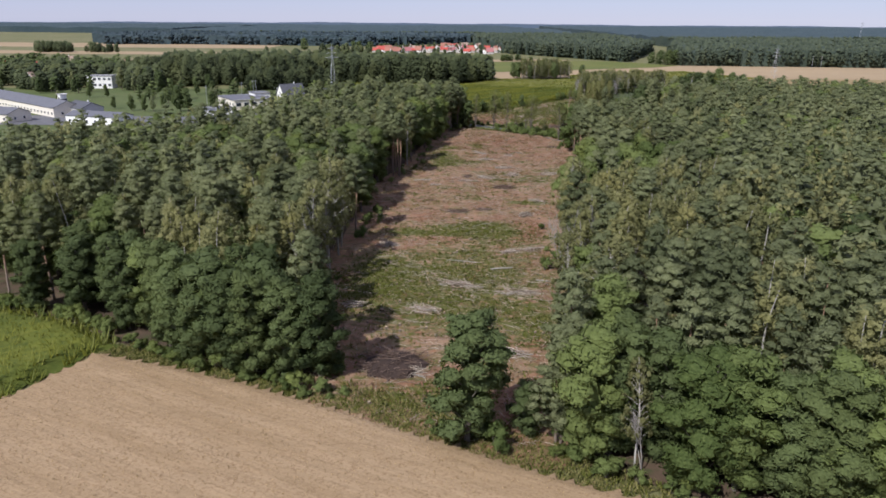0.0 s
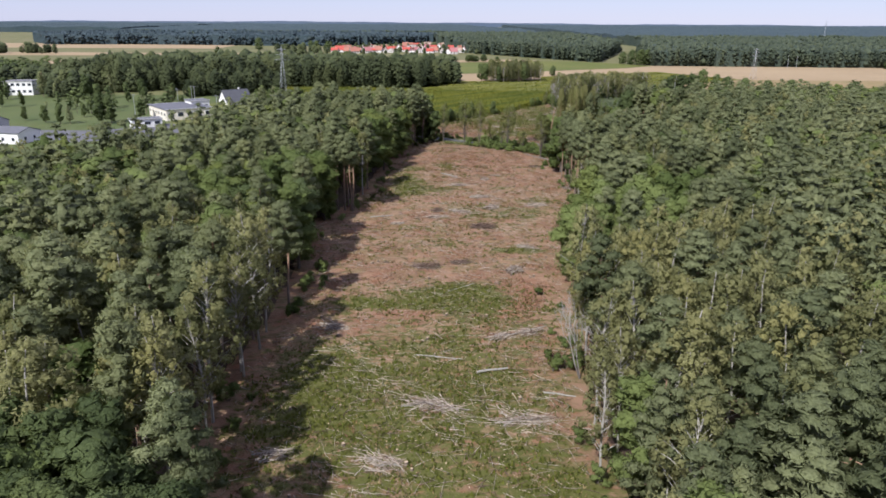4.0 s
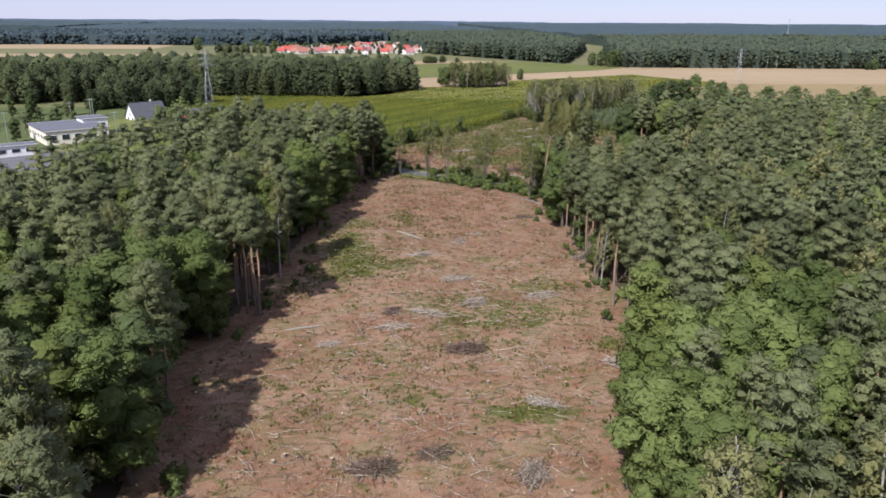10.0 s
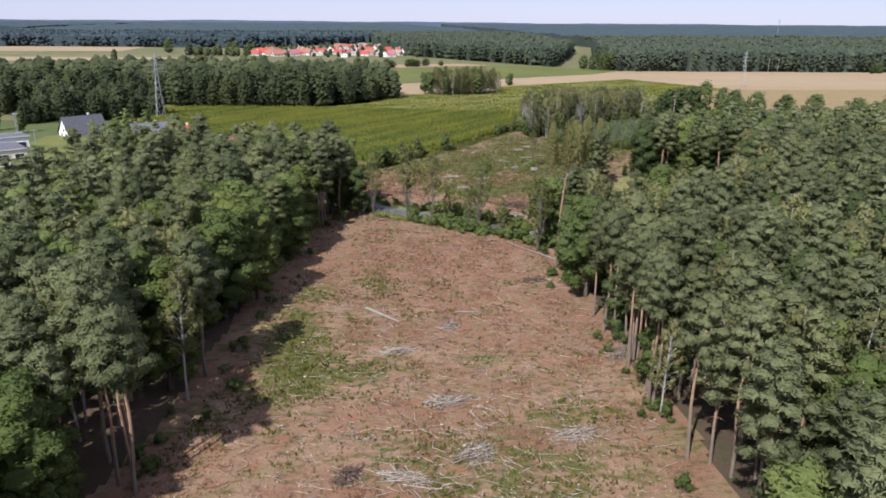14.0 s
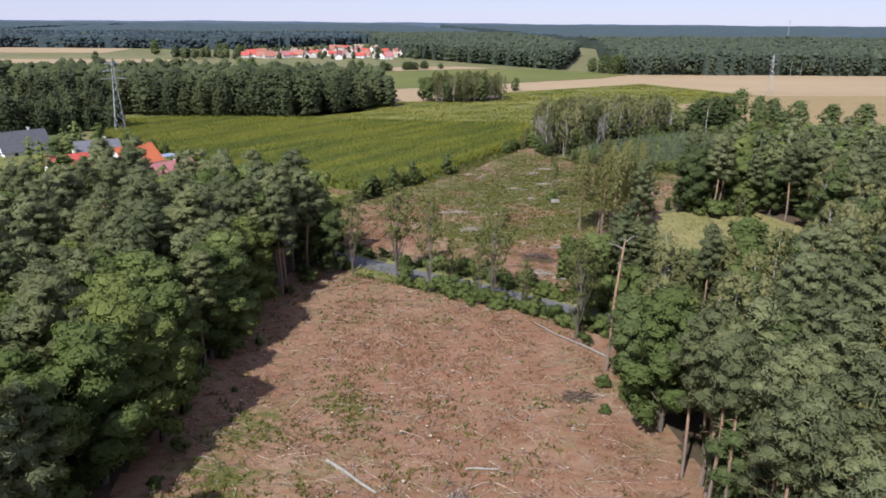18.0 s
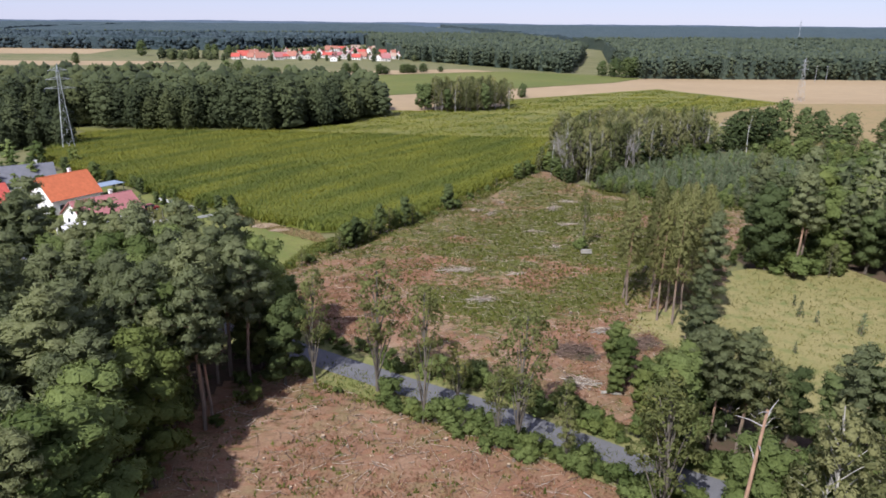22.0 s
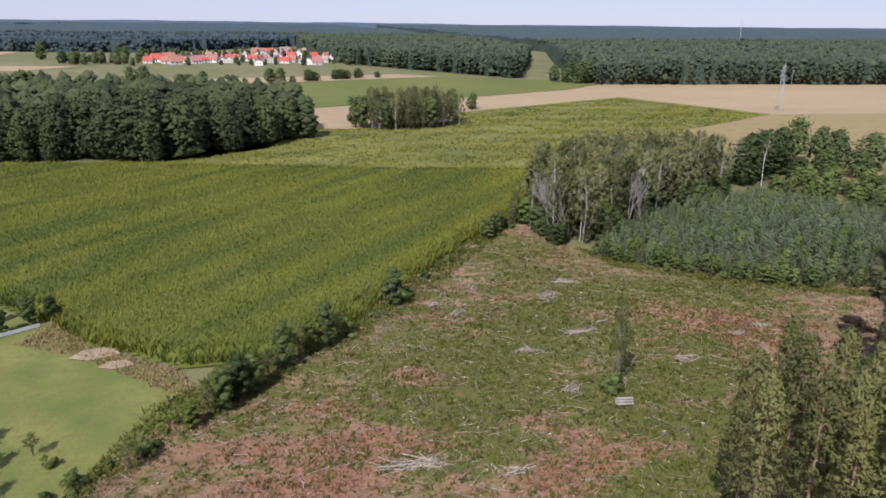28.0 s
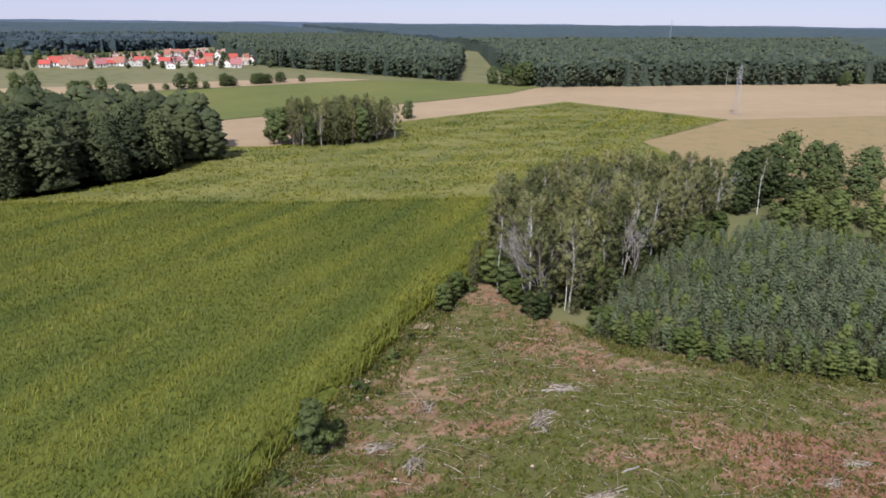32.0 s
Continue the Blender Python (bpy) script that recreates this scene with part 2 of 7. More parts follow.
CROP = field("green_crop", [(0.108, 0.118, 0.031), (0.200, 0.186, 0.046), (0.140, 0.132, 0.038)], 0.09, (0.35, 1, 1), ROWTURN + 0.9, 0.9, 0.9, 0.3)
DRYFIELD = field("dry_tan_field", [(0.275, 0.195, 0.092), (0.250, 0.188, 0.085), (0.205, 0.168, 0.068)], 0.03)
SAND = field("bare_sand", [(0.36, 0.28, 0.19), (0.28, 0.20, 0.13)], 0.6)
MAIZEFLOOR = field("maize_canopy", [(0.070, 0.090, 0.013), (0.125, 0.134, 0.018), (0.062, 0.080, 0.012)], 0.14, (0.1, 1, 1), ROWTURN, 1.2, 0.8, 0.3)
GREENFIELD = field("green_field", [(0.104, 0.124, 0.026), (0.144, 0.148, 0.034), (0.128, 0.124, 0.032)], 0.02)
ASPHALT = field("worn_asphalt", [(0.122, 0.119, 0.126), (0.151, 0.148, 0.155)], 0.3, None, 0.0, 8.0, 0.2, 0.02)
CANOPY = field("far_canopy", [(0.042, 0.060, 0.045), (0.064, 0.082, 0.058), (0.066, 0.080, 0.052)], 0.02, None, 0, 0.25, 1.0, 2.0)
# far canopy tinted blue, distance haze painted into its base colour
HAZECANOPY = field("haze_tinted_canopy", [(0.044, 0.066, 0.074), (0.058, 0.080, 0.084)], 0.02, None, 0, 0.25, 1.0, 2.0)


def cleared():
    """Felled forest ground: needle litter, bare rusty soil and chips, with herbs where the sheet's own attribute says so."""
    m, b, _ = shader("felled_ground", 0.95)
    big, mid, fine = noise_of(m, 0.11, 5), noise_of(m, 0.55, 6, (1, 1.8, 1), 0, 0.62), noise_of(m, 5.0, 5, None, 0, 0.7)
    broad, patch = noise_of(m, 0.22, 5, (1, 1.4, 1), 0.4, 0.65), noise_of(m, 0.34, 4, (1.3, 2.2, 1), 0.1, 0.6)
    c = mix(m, ramp(m, big, 0.38, 0.6), (0.208, 0.112, 0.066), (0.280, 0.180, 0.112))
    straw = noise_of(m, 0.16, 6, (1, 1.6, 1), -0.5, 0.66)
    c = mix(m, maths(m, "MULTIPLY", ramp(m, straw, 0.48, 0.62), 0.75), c, (0.188, 0.146, 0.068))
    c = mix(m, ramp(m, mid, 0.52, 0.66), c, (0.132, 0.066, 0.038))
    c = mix(m, maths(m, "MULTIPLY", ramp(m, patch, 0.54, 0.66), 0.65), c, (0.255, 0.104, 0.055))
    rust = node(m, "ShaderNodeAttribute")
    rust.attribute_name = "rust"
    c = mix(m, maths(m, "MULTIPLY", rust.outputs["Fac"], ramp(m, mid, 0.35, 0.55)), c, (0.240, 0.122, 0.072))
    at = node(m, "ShaderNodeAttribute")
    at.attribute_name = "green"
    g = maths(m, "ADD", at.outputs["Fac"], maths(m, "MULTIPLY", maths(m, "SUBTRACT", broad, 0.47), 2.4))
    g = maths(m, "ADD", g, maths(m, "MULTIPLY", maths(m, "SUBTRACT", mid, 0.5), 2.6))
    g = maths(m, "SUBTRACT", g, maths(m, "MULTIPLY", rust.outputs["Fac"], 1.0))
    c = mix(m, ramp(m, g, 0.2, 0.75), c, (0.092, 0.096, 0.022))
    c = mix(m, maths(m, "MULTIPLY", ramp(m, fine, 0.56, 0.72), 0.5), c, (0.36, 0.260, 0.17))
    c = mix(m, maths(m, "MULTIPLY", ramp(m, fine, 0.46, 0.3), 0.6), c, (0.07, 0.045, 0.03))
    link(m, c, b.inputs["Base Color"])
    bump(m, b, maths(m, "ADD", fine, maths(m, "MULTIPLY", mid, 2.0)), 0.9, 0.12)
    return m


CLEARED = cleared()
WHITEWALL = plain("white_render", (0.76, 0.74, 0.70), 0.85, 0.06, 1.5)
CREAMWALL = plain("cream_render", (0.68, 0.62, 0.52), 0.85, 0.08, 1.5)
GREYWALL = plain("grey_render", (0.45, 0.44, 0.43), 0.85, 0.1, 1.5)
ORANGETILE = plain("orange_roof_tiles", (0.46, 0.13, 0.055), 0.7, 0.15, 2.0)
REDTILE = plain("red_roof_tiles", (0.40, 0.080, 0.060), 0.75, 0.18, 2.0)
FADEDTILE = plain("sun_faded_tiles", (0.32, 0.14, 0.10), 0.8, 0.2, 2.0)
PINKROOF = plain("faded_red_sheet_roof", (0.33, 0.135, 0.13), 0.55, 0.14, 1.2, 0.0, 0.15)
GREYROOF = plain("grey_felt_roof", (0.13, 0.13, 0.145), 0.8, 0.15, 1.0)
VILLAGEWALL = plain("village_render", (0.50, 0.46, 0.42), 0.85, 0.12, 1.5)
DARKROOF = plain("dark_slate_roof", (0.09, 0.09, 0.10), 0.6, 0.2, 2.0)
TANROOF = plain("weathered_tile_roof", (0.36, 0.26, 0.2), 0.8, 0.2, 2.0)
GLASS = plain("dark_window_glass", (0.03, 0.035, 0.045), 0.12, 0.2, 1.0, 0.0, 0)
FRAMEWHITE = plain("white_frames", (0.7, 0.7, 0.68), 0.5, 0.05, 3.0, 0.0, 0)
STEEL = plain("galvanised_steel", (0.42, 0.43, 0.44), 0.45, 0.12, 2.0, 0.6, 0)
CONCRETE = plain("pale_concrete", (0.55, 0.53, 0.50), 0.9, 0.12, 1.0)
BLUEPAINT = plain("blue_grey_sheet", (0.22, 0.27, 0.34), 0.4, 0.12, 1.0)
REDPAINT = plain("red_car_paint", (0.16, 0.02, 0.018), 0.3, 0.05, 1.0, 0.0, 0)
RUBBER = plain("black_rubber", (0.02, 0.02, 0.02), 0.8, 0.1, 3.0, 0.0, 0)

# ---- mesh helpers ----
RNG = np.random.default_rng(7)


def quad_mesh(name, quads, mats, slots=None, tint=None, tris=None, soft=None):
    """A mesh from arrays of loose quads (n, 4, 3) and loose triangles (n, 3, 3), the quads first."""
    q = np.asarray(quads, np.float32).reshape(-1, 4, 3)
    t = np.zeros((0, 3, 3), np.float32) if tris is None else np.asarray(tris, np.float32).reshape(-1, 3, 3)
    sizes = np.concatenate([np.full(len(q), 4), np.full(len(t), 3)]).astype(np.int32)
    n = int(sizes.sum())
    me = bpy.data.meshes.new(name)
    me.vertices.add(n)
    me.vertices.foreach_set("co", np.concatenate([q.reshape(-1), t.reshape(-1)]))
    me.loops.add(n)
    me.loops.foreach_set("vertex_index", np.arange(n, dtype=np.int32))
    me.polygons.add(len(sizes))
    me.polygons.foreach_set("loop_start", np.concatenate([[0], np.cumsum(sizes)[:-1]]).astype(np.int32))
    me.polygons.foreach_set("loop_total", sizes)
    for m in mats:
        me.materials.append(m)
    if slots is not None:
        me.polygons.foreach_set("material_index", np.asarray(slots, np.int32))
    me.update(calc_edges=True)
    if tint is not None:
        a = me.attributes.new("tint", "FLOAT", "POINT")
        a.data.foreach_set("value", np.repeat(np.asarray(tint, np.float32), sizes))
    if soft is not None:
        f = np.cross(q[:, 2] - q[:, 0], q[:, 3] - q[:, 1])
        f /= np.linalg.norm(f, axis=1)[:, None] + 1e-9
        a = me.attributes.new("custom_normal", "FLOAT_VECTOR", "POINT")
        a.data.foreach_set("vector", np.concatenate([np.repeat(f, 4, 0).reshape(-1), np.asarray(soft, np.float32).reshape(-1)]).astype(np.float32))
    return me


def grid_mesh(name, xs, ys, height, mat, inside=None, masks=None, smooth=True):
    """A sheet on a regular grid; height and masks are functions of x and y."""
    X, Y = np.meshgrid(xs, ys)
    Z = height(X, Y)
    V = np.stack([X, Y, Z], -1).reshape(-1, 3)
    nx, ny = len(xs), len(ys)
    i = (np.arange(ny - 1)[:, None] * nx + np.arange(nx - 1)[None]).reshape(-1)
    F = np.stack([i, i + 1, i + 1 + nx, i + nx], 1)
    if inside is not None:
        C = V[F].mean(1)
        F = F[inside(C[:, 0], C[:, 1])]
        used = np.unique(F)
        back = np.zeros(len(V), np.int64)
        back[used] = np.arange(len(used))
        V, F = V[used], back[F]
    me = bpy.data.meshes.new(name)
    me.vertices.add(len(V))
    me.vertices.foreach_set("co", V.astype(np.float32).reshape(-1))
    me.loops.add(len(F) * 4)
    me.loops.foreach_set("vertex_index", F.astype(np.int32).reshape(-1))
    me.polygons.add(len(F))
    me.polygons.foreach_set("loop_start", np.arange(0, len(F) * 4, 4, dtype=np.int32))
    me.polygons.foreach_set("loop_total", np.full(len(F), 4, np.int32))
    me.polygons.foreach_set("use_smooth", np.full(len(F), smooth))
    me.materials.append(mat)
    me.update(calc_edges=True)
    for key, fun in (masks or {}).items():
        a = me.attributes.new(key, "FLOAT", "POINT")
        a.data.foreach_set("value", fun(V[:, 0], V[:, 1]).astype(np.float32))
    return me


def within(poly, x, y):
    """Which points lie inside a polygon."""
    x, y = np.asarray(x, float), np.asarray(y, float)
    hit = np.zeros(x.shape, bool)
    px, py = poly[-1]
    for qx, qy in poly:
        cross = ((qy > y) != (py > y)) & (x < (px - qx) * (y - qy) / (py - qy + 1e-12) + qx)
        hit ^= cross
        px, py = qx, qy
    return hit


def edge_distance(poly, x, y, closed=False):
    x, y = np.asarray(x, float), np.asarray(y, float)
    best = np.full(x.shape, 1e9)
    ends = list(zip(poly, poly[1:] + (poly[:1] if closed else [])))
    for (ax, ay), (bx, by) in ends if closed else zip(poly[:-1], poly[1:]):
        dx, dy = bx - ax, by - ay
        k = np.clip(((x - ax) * dx + (y - ay) * dy) / (dx * dx + dy * dy + 1e-12), 0, 1)
        best = np.minimum(best, np.hypot(x - ax - k * dx, y - ay - k * dy))
    return best


WAVES = [(RNG.normal(0, 1, 2), RNG.uniform(0, 6.28)) for _ in range(9)]


def swell(x, y, size=8.0):
    """Soft unevenness between -1 and 1, of that wave length."""
    s = 0
    for (k, p) in WAVES:
        s = s + np.sin((k[0] * x + k[1] * y) * 4.0 / size + p)
    return s / 5.0


def ragged(poly, step=4.0, wobble=0.5):
    """A polygon's outline with a wavering edge."""
    out = []
    for (ax, ay), (bx, by) in zip(poly, poly[1:] + poly[:1]):
        n = max(1, int(math.hypot(bx - ax, by - ay) / step))
        for i in range(n):
            x, y = ax + (bx - ax) * i / n, ay + (by - ay) * i / n
            out.append((x + wobble * float(swell(x, y, 11)), y + wobble * float(swell(y, x, 13))))
    return out


def sheet(name, poly, z, mat, label, category, step=6.0, wobble=0.6):
    bm = bmesh.new()
    f = bm.faces.new([bm.verts.new((x, y, z)) for x, y in ragged(poly, step, wobble)])
    bmesh.ops.triangulate(bm, faces=[f])
    for g in bm.faces:
        if g.normal.z < 0:
            g.normal_flip()
    me = bpy.data.meshes.new(name)
    bm.to_mesh(me)
    bm.free()
    me.materials.append(mat)
    return tagged(new(name, me), label, category, kind="structure")


def part(name, bm, material, parent, label=""):
    """Links a bmesh as one mesh object under a thing or a part."""
    me = bpy.data.meshes.new(name)
    bm.to_mesh(me)
    bm.free()
    me.materials.append(material)
    ob = new(name, me)
    ob.parent = parent
    return tagged(ob, label)


def mesh_part(name, me, parent, label=""):
    ob = new(name, me)
    ob.parent = parent
    return tagged(ob, label)


def thing(name, m, label, category, group="", kind=""):
    ob = new(name)
    ob.empty_display_size = 0.5
    ob.matrix_basis = m
    return tagged(ob, label, category, group, kind)


def box(bm, x0, y0, z0, x1, y1, z1, bevel=0.0):
    r = bmesh.ops.create_cube(bm, size=1.0)
    for v in r["verts"]:
        v.co = ((x0 + x1) / 2 + v.co.x * (x1 - x0), (y0 + y1) / 2 + v.co.y * (y1 - y0), (z0 + z1) / 2 + v.co.z * (z1 - z0))
    if bevel:
        bmesh.ops.bevel(bm, geom=list({e for v in r["verts"] for e in v.link_edges}), offset=bevel, segments=1, affect="EDGES")
    return bm


def cube(*a, bevel=0.0):
    return box(bmesh.new(), *a, bevel=bevel)


def tube(points, radii, sides=5):
    """Quads of a bent, tapering stem."""
    P = np.asarray(points, float)
    R = np.asarray(radii, float)
    T = np.gradient(P, axis=0)
    T /= np.linalg.norm(T, axis=1)[:, None] + 1e-9
    ref = np.where(np.abs(T[:, 2:3]) > 0.9, np.array([[1.0, 0, 0]]), np.array([[0, 0, 1.0]]))
    U = np.cross(T, ref)
    U /= np.linalg.norm(U, axis=1)[:, None] + 1e-9
    W = np.cross(T, U)
    a = np.arange(sides) * 2 * np.pi / sides
    ring = P[:, None] + R[:, None, None] * (np.cos(a)[None, :, None] * U[:, None] + np.sin(a)[None, :, None] * W[:, None])
    nxt = np.roll(ring, -1, axis=1)
    return np.stack([ring[:-1], nxt[:-1], nxt[1:], ring[1:]], 2).reshape(-1, 4, 3)


def leaves(C, size, rng, bias=(0, 0, 0.6), aspect=1.5):
    """Loose pointed leaf tufts at the places C, turned at random, most of them facing up: triangles."""
    n = len(C)
    N = rng.normal(0, 1, (n, 3)) * 0.6 + np.asarray(bias)
    N /= np.linalg.norm(N, axis=1)[:, None] + 1e-9
    U = np.cross(N, rng.normal(0, 1, (n, 3)))
    U /= np.linalg.norm(U, axis=1)[:, None] + 1e-9
    W = np.cross(N, U)
    s = (size * rng.uniform(0.6, 1.35, n))[:, None]
    a, b = U * s * 0.75 * aspect, W * s * 0.6 / aspect
    return np.stack([C - a * 0.6 - b, C + a, C - a * 0.6 + b], 1)


OCTA = np.array([[4, 0, 2], [4, 2, 1], [4, 1, 3], [4, 3, 0], [5, 2, 0], [5, 1, 2], [5, 3, 1], [5, 0, 3]])


def lumps(C, R, rng):
    """Small dense clumps of foliage: uneven eight-sided bodies at C with radii R (n, 3)."""
    n = len(C)
    base = np.array([[1, 0, 0], [-1, 0, 0], [0, 1, 0], [0, -1, 0], [0, 0, 1], [0, 0, -0.8]], float)
    V = base[None] * rng.uniform(0.75, 1.3, (n, 6, 1)) + rng.normal(0, 0.14, (n, 6, 3))
    a = rng.uniform(0, 6.28, n)
    ca, sa = np.cos(a)[:, None], np.sin(a)[:, None]
    V = np.stack([V[..., 0] * ca - V[..., 1] * sa, V[..., 0] * sa + V[..., 1] * ca, V[..., 2]], -1)
    V = C[:, None] + V * np.asarray(R)[:, None]
    return V[:, OCTA].reshape(-1, 3, 3)


# ---- plan ----
L_EDGE = [(-12, 71.5), (-13, 77), (-15, 88), (-19, 103), (-19, 113), (-16.5, 132), (-15.5, 149), (-18.5, 178), (-12.8, 192), (-10, 200), (-6, 224), (-2.8, 250), (3, 277), (8.5, 291)]
L_FRONT = [(-90, 108), (-66, 98.5), (-52, 93.5), (-40, 84.4), (-26, 78), (-16, 73), (-12, 71.5)]
R_EDGE = [(10.5, 62), (12, 66), (16.5, 88), (18.5, 110), (22.3, 128), (24, 143), (28, 154), (33.3, 170), (37.4, 177), (39.2, 198), (42.3, 218), (40.8, 233), (42, 245), (43.5, 256), (45.5, 263)]
R_FRONT = [(10.5, 62), (14, 58.5), (21, 56), (30, 51), (50, 41)]
ROAD = [(-52, 348), (-30, 327), (-8, 307.5), (12.5, 289), (19, 283.5), (31, 274), (42, 264), (60, 248), (80, 229), (105, 204)]
LF = L_FRONT + L_EDGE[1:] + [(6, 297), (2, 303), (-9, 316), (-30, 314), (-49, 308), (-54, 284), (-57, 265), (-60, 245), (-70, 220), (-86, 201), (-114, 185), (-150, 165)]
RF = R_FRONT[::-1] + R_EDGE[1:] + [(49, 270), (55, 276), (62, 266), (74, 262), (95, 280), (103, 298), (95, 308), (83, 308), (84, 318), (92, 328), (115, 340), (132, 337), (172, 328), (226, 312), (180, 262), (70, 92)]
CLEAR_1 = L_EDGE + [(12.5, 286)] + [(19, 280), (31, 270), (41, 261)] + R_EDGE[::-1] + [(3, 62.9), (-4, 67)]
CLEAR_2 = [(1, 302), (5, 318), (10, 328), (22, 340), (32, 348), (39, 357), (61, 386), (70, 395), (73.5, 393), (73.5, 380), (80, 368), (98, 356), (122, 345), (112, 337), (92, 326), (81, 316), (74, 305), (57.5, 297), (56, 284), (47, 270), (42, 268), (31, 278), (19, 287.5), (12.5, 293)]
MEADOW = [(50, 288), (52, 278), (62, 267), (74, 262), (95, 280), (103, 298), (99, 314), (82, 313), (72, 311), (60, 304), (56, 298)]
PASTURE = [(-36, 340), (-26, 349), (-20, 351), (-7, 358), (11, 341), (15, 334), (11, 328.5), (6, 322), (-3, 312), (-30, 316)]
GARDEN = [(-95, 330), (-49, 310), (-30, 316), (-36, 340), (-26, 349), (-20, 351), (-7, 358), (-28, 378), (-55, 400), (-95, 400)]
MAIZE_LAND = [(-7.5, 360), (0, 351), (11.5, 343), (22, 342.5), (31, 350.5), (38, 359.5), (60, 388.5), (71, 399), (84, 417), (104, 429), (118, 436), (92, 443), (50, 450.5), (24, 458), (-18, 469), (-60, 474), (-72, 468), (-72, 425), (-28, 379)]
CROP_LAND = [(-85, 482), (-60, 477.5), (-18, 472), (24, 461), (50, 453), (92, 445.5), (118, 438), (140, 440), (160, 450), (172, 507), (240, 548), (204, 626), (101, 573), (92, 545), (50, 530), (32, 533), (20, 492), (-7, 474), (-42, 477), (-85, 490)]
YOUNG_LAND = [(77, 371.5), (84.5, 364.5), (94.5, 357), (103.5, 352.5), (122, 346), (150, 372), (131, 405), (109, 398), (95, 388), (82, 379)]
BIRCH_LAND = [(73, 380), (82, 381), (96, 390), (109, 400), (128, 410), (121, 424), (100, 424), (84, 415), (74, 398)]
FAR_WOOD = [(-205, 480), (-160, 452), (-105, 470), (-79, 488), (-42, 478), (-7, 474), (16, 491), (34, 510), (33, 528), (18, 560), (-30, 590), (-120, 600), (-200, 560)]
GROVE = [(51, 533), (63.5, 521.5), (78, 526), (92, 532), (96, 542), (84, 552), (62, 548)]


def ground_z(x, y):
    """Small hummocks on the felled land."""
    return 0.10 * swell(x, y, 9) + 0.06 * swell(y, x, 3.3) + 0.05


# ---- the land, laid in sheets over one ground that reaches the horizon ----
me = bpy.data.meshes.new("ground")
me.from_pydata([(-4900, -1500, -0.25), (4900, -1500, -0.25), (4900, 4950, -0.25), (-4900, 4950, -0.25)], [], [(0, 1, 2, 3)])
me.materials.append(GRASSLAND)
tagged(new("ground", me), "flat open farmland of dry grass and green meadow", "ground", kind="structure")

sheet("ground_litter_west", LF, -0.1, LITTER, "brown needle litter under the pines", "forest floor")
sheet("ground_litter_east", RF, -0.1, LITTER, "brown needle litter and moss under the trees", "forest floor")

GREEN_SPOTS = [(0, 100, 15, 14, .3), (4, 118, 14, 12, .35), (12, 135, 10, 8, .3), (8, 138, 9, 5, 1), (-6, 138, 6, 3.5, .8), (21, 162.5, 5, 2, 1.1), (8, 143, 6, 3, .8), (12, 242, 4.5, 6, .9), (1, 214, 5, 9, .9), (0, 226, 4, 8, .6), (2, 239, 3, 4, .7),
               (-1, 98, 12, 8, .45), (8, 112, 9, 8, .45), (-10, 118, 6, 8, .7), (14, 92, 6, 8, .7), (20, 191, 12, 4, .45), (9, 212, 5, 3, .6), (-8, 112, 4, 6, .8), (0, 72, 10, 4, .7), (8, 66, 6, 3, .6),
               (30, 200, 5, 3, .5), (22, 228, 8, 2.5, .35), (-12, 106, 5, 8, .5), (4, 125, 6, 4, .4), (-9, 200, 6, 7, .4), (35, 178, 3, 2, .6), (6, 180, 10, 3, .25), (24, 130, 5, 6, .3),
               (44, 330, 34, 40, .42), (63.8, 318.7, 5, 2.5, 1.2), (77, 337, 6, 2.5, .9), (60, 313, 5, 2, .8), (66, 328, 8, 4, .7), (50, 341, 9, 6, .6), (44, 325, 26, 16, .6), (60, 345, 22, 14, .7), (40, 300, 8, 6, .8), (54, 308, 7, 8, .8), (64, 375, 10, 14, .8), (90, 355, 22, 6, .9), (34, 305, 6, 4, .6), (60, 318, 8, 6, .7), (22, 300, 5, 4, -.6), (84, 343, 18, 12, .55), (30, 312, 14, 10, .2), (70, 330, 8, 10, .35), (20, 186, 10, 3, .5), (14, 196, 8, 4, .4), (26, 214, 8, 3, .35), (4, 168, 8, 3, .3)]
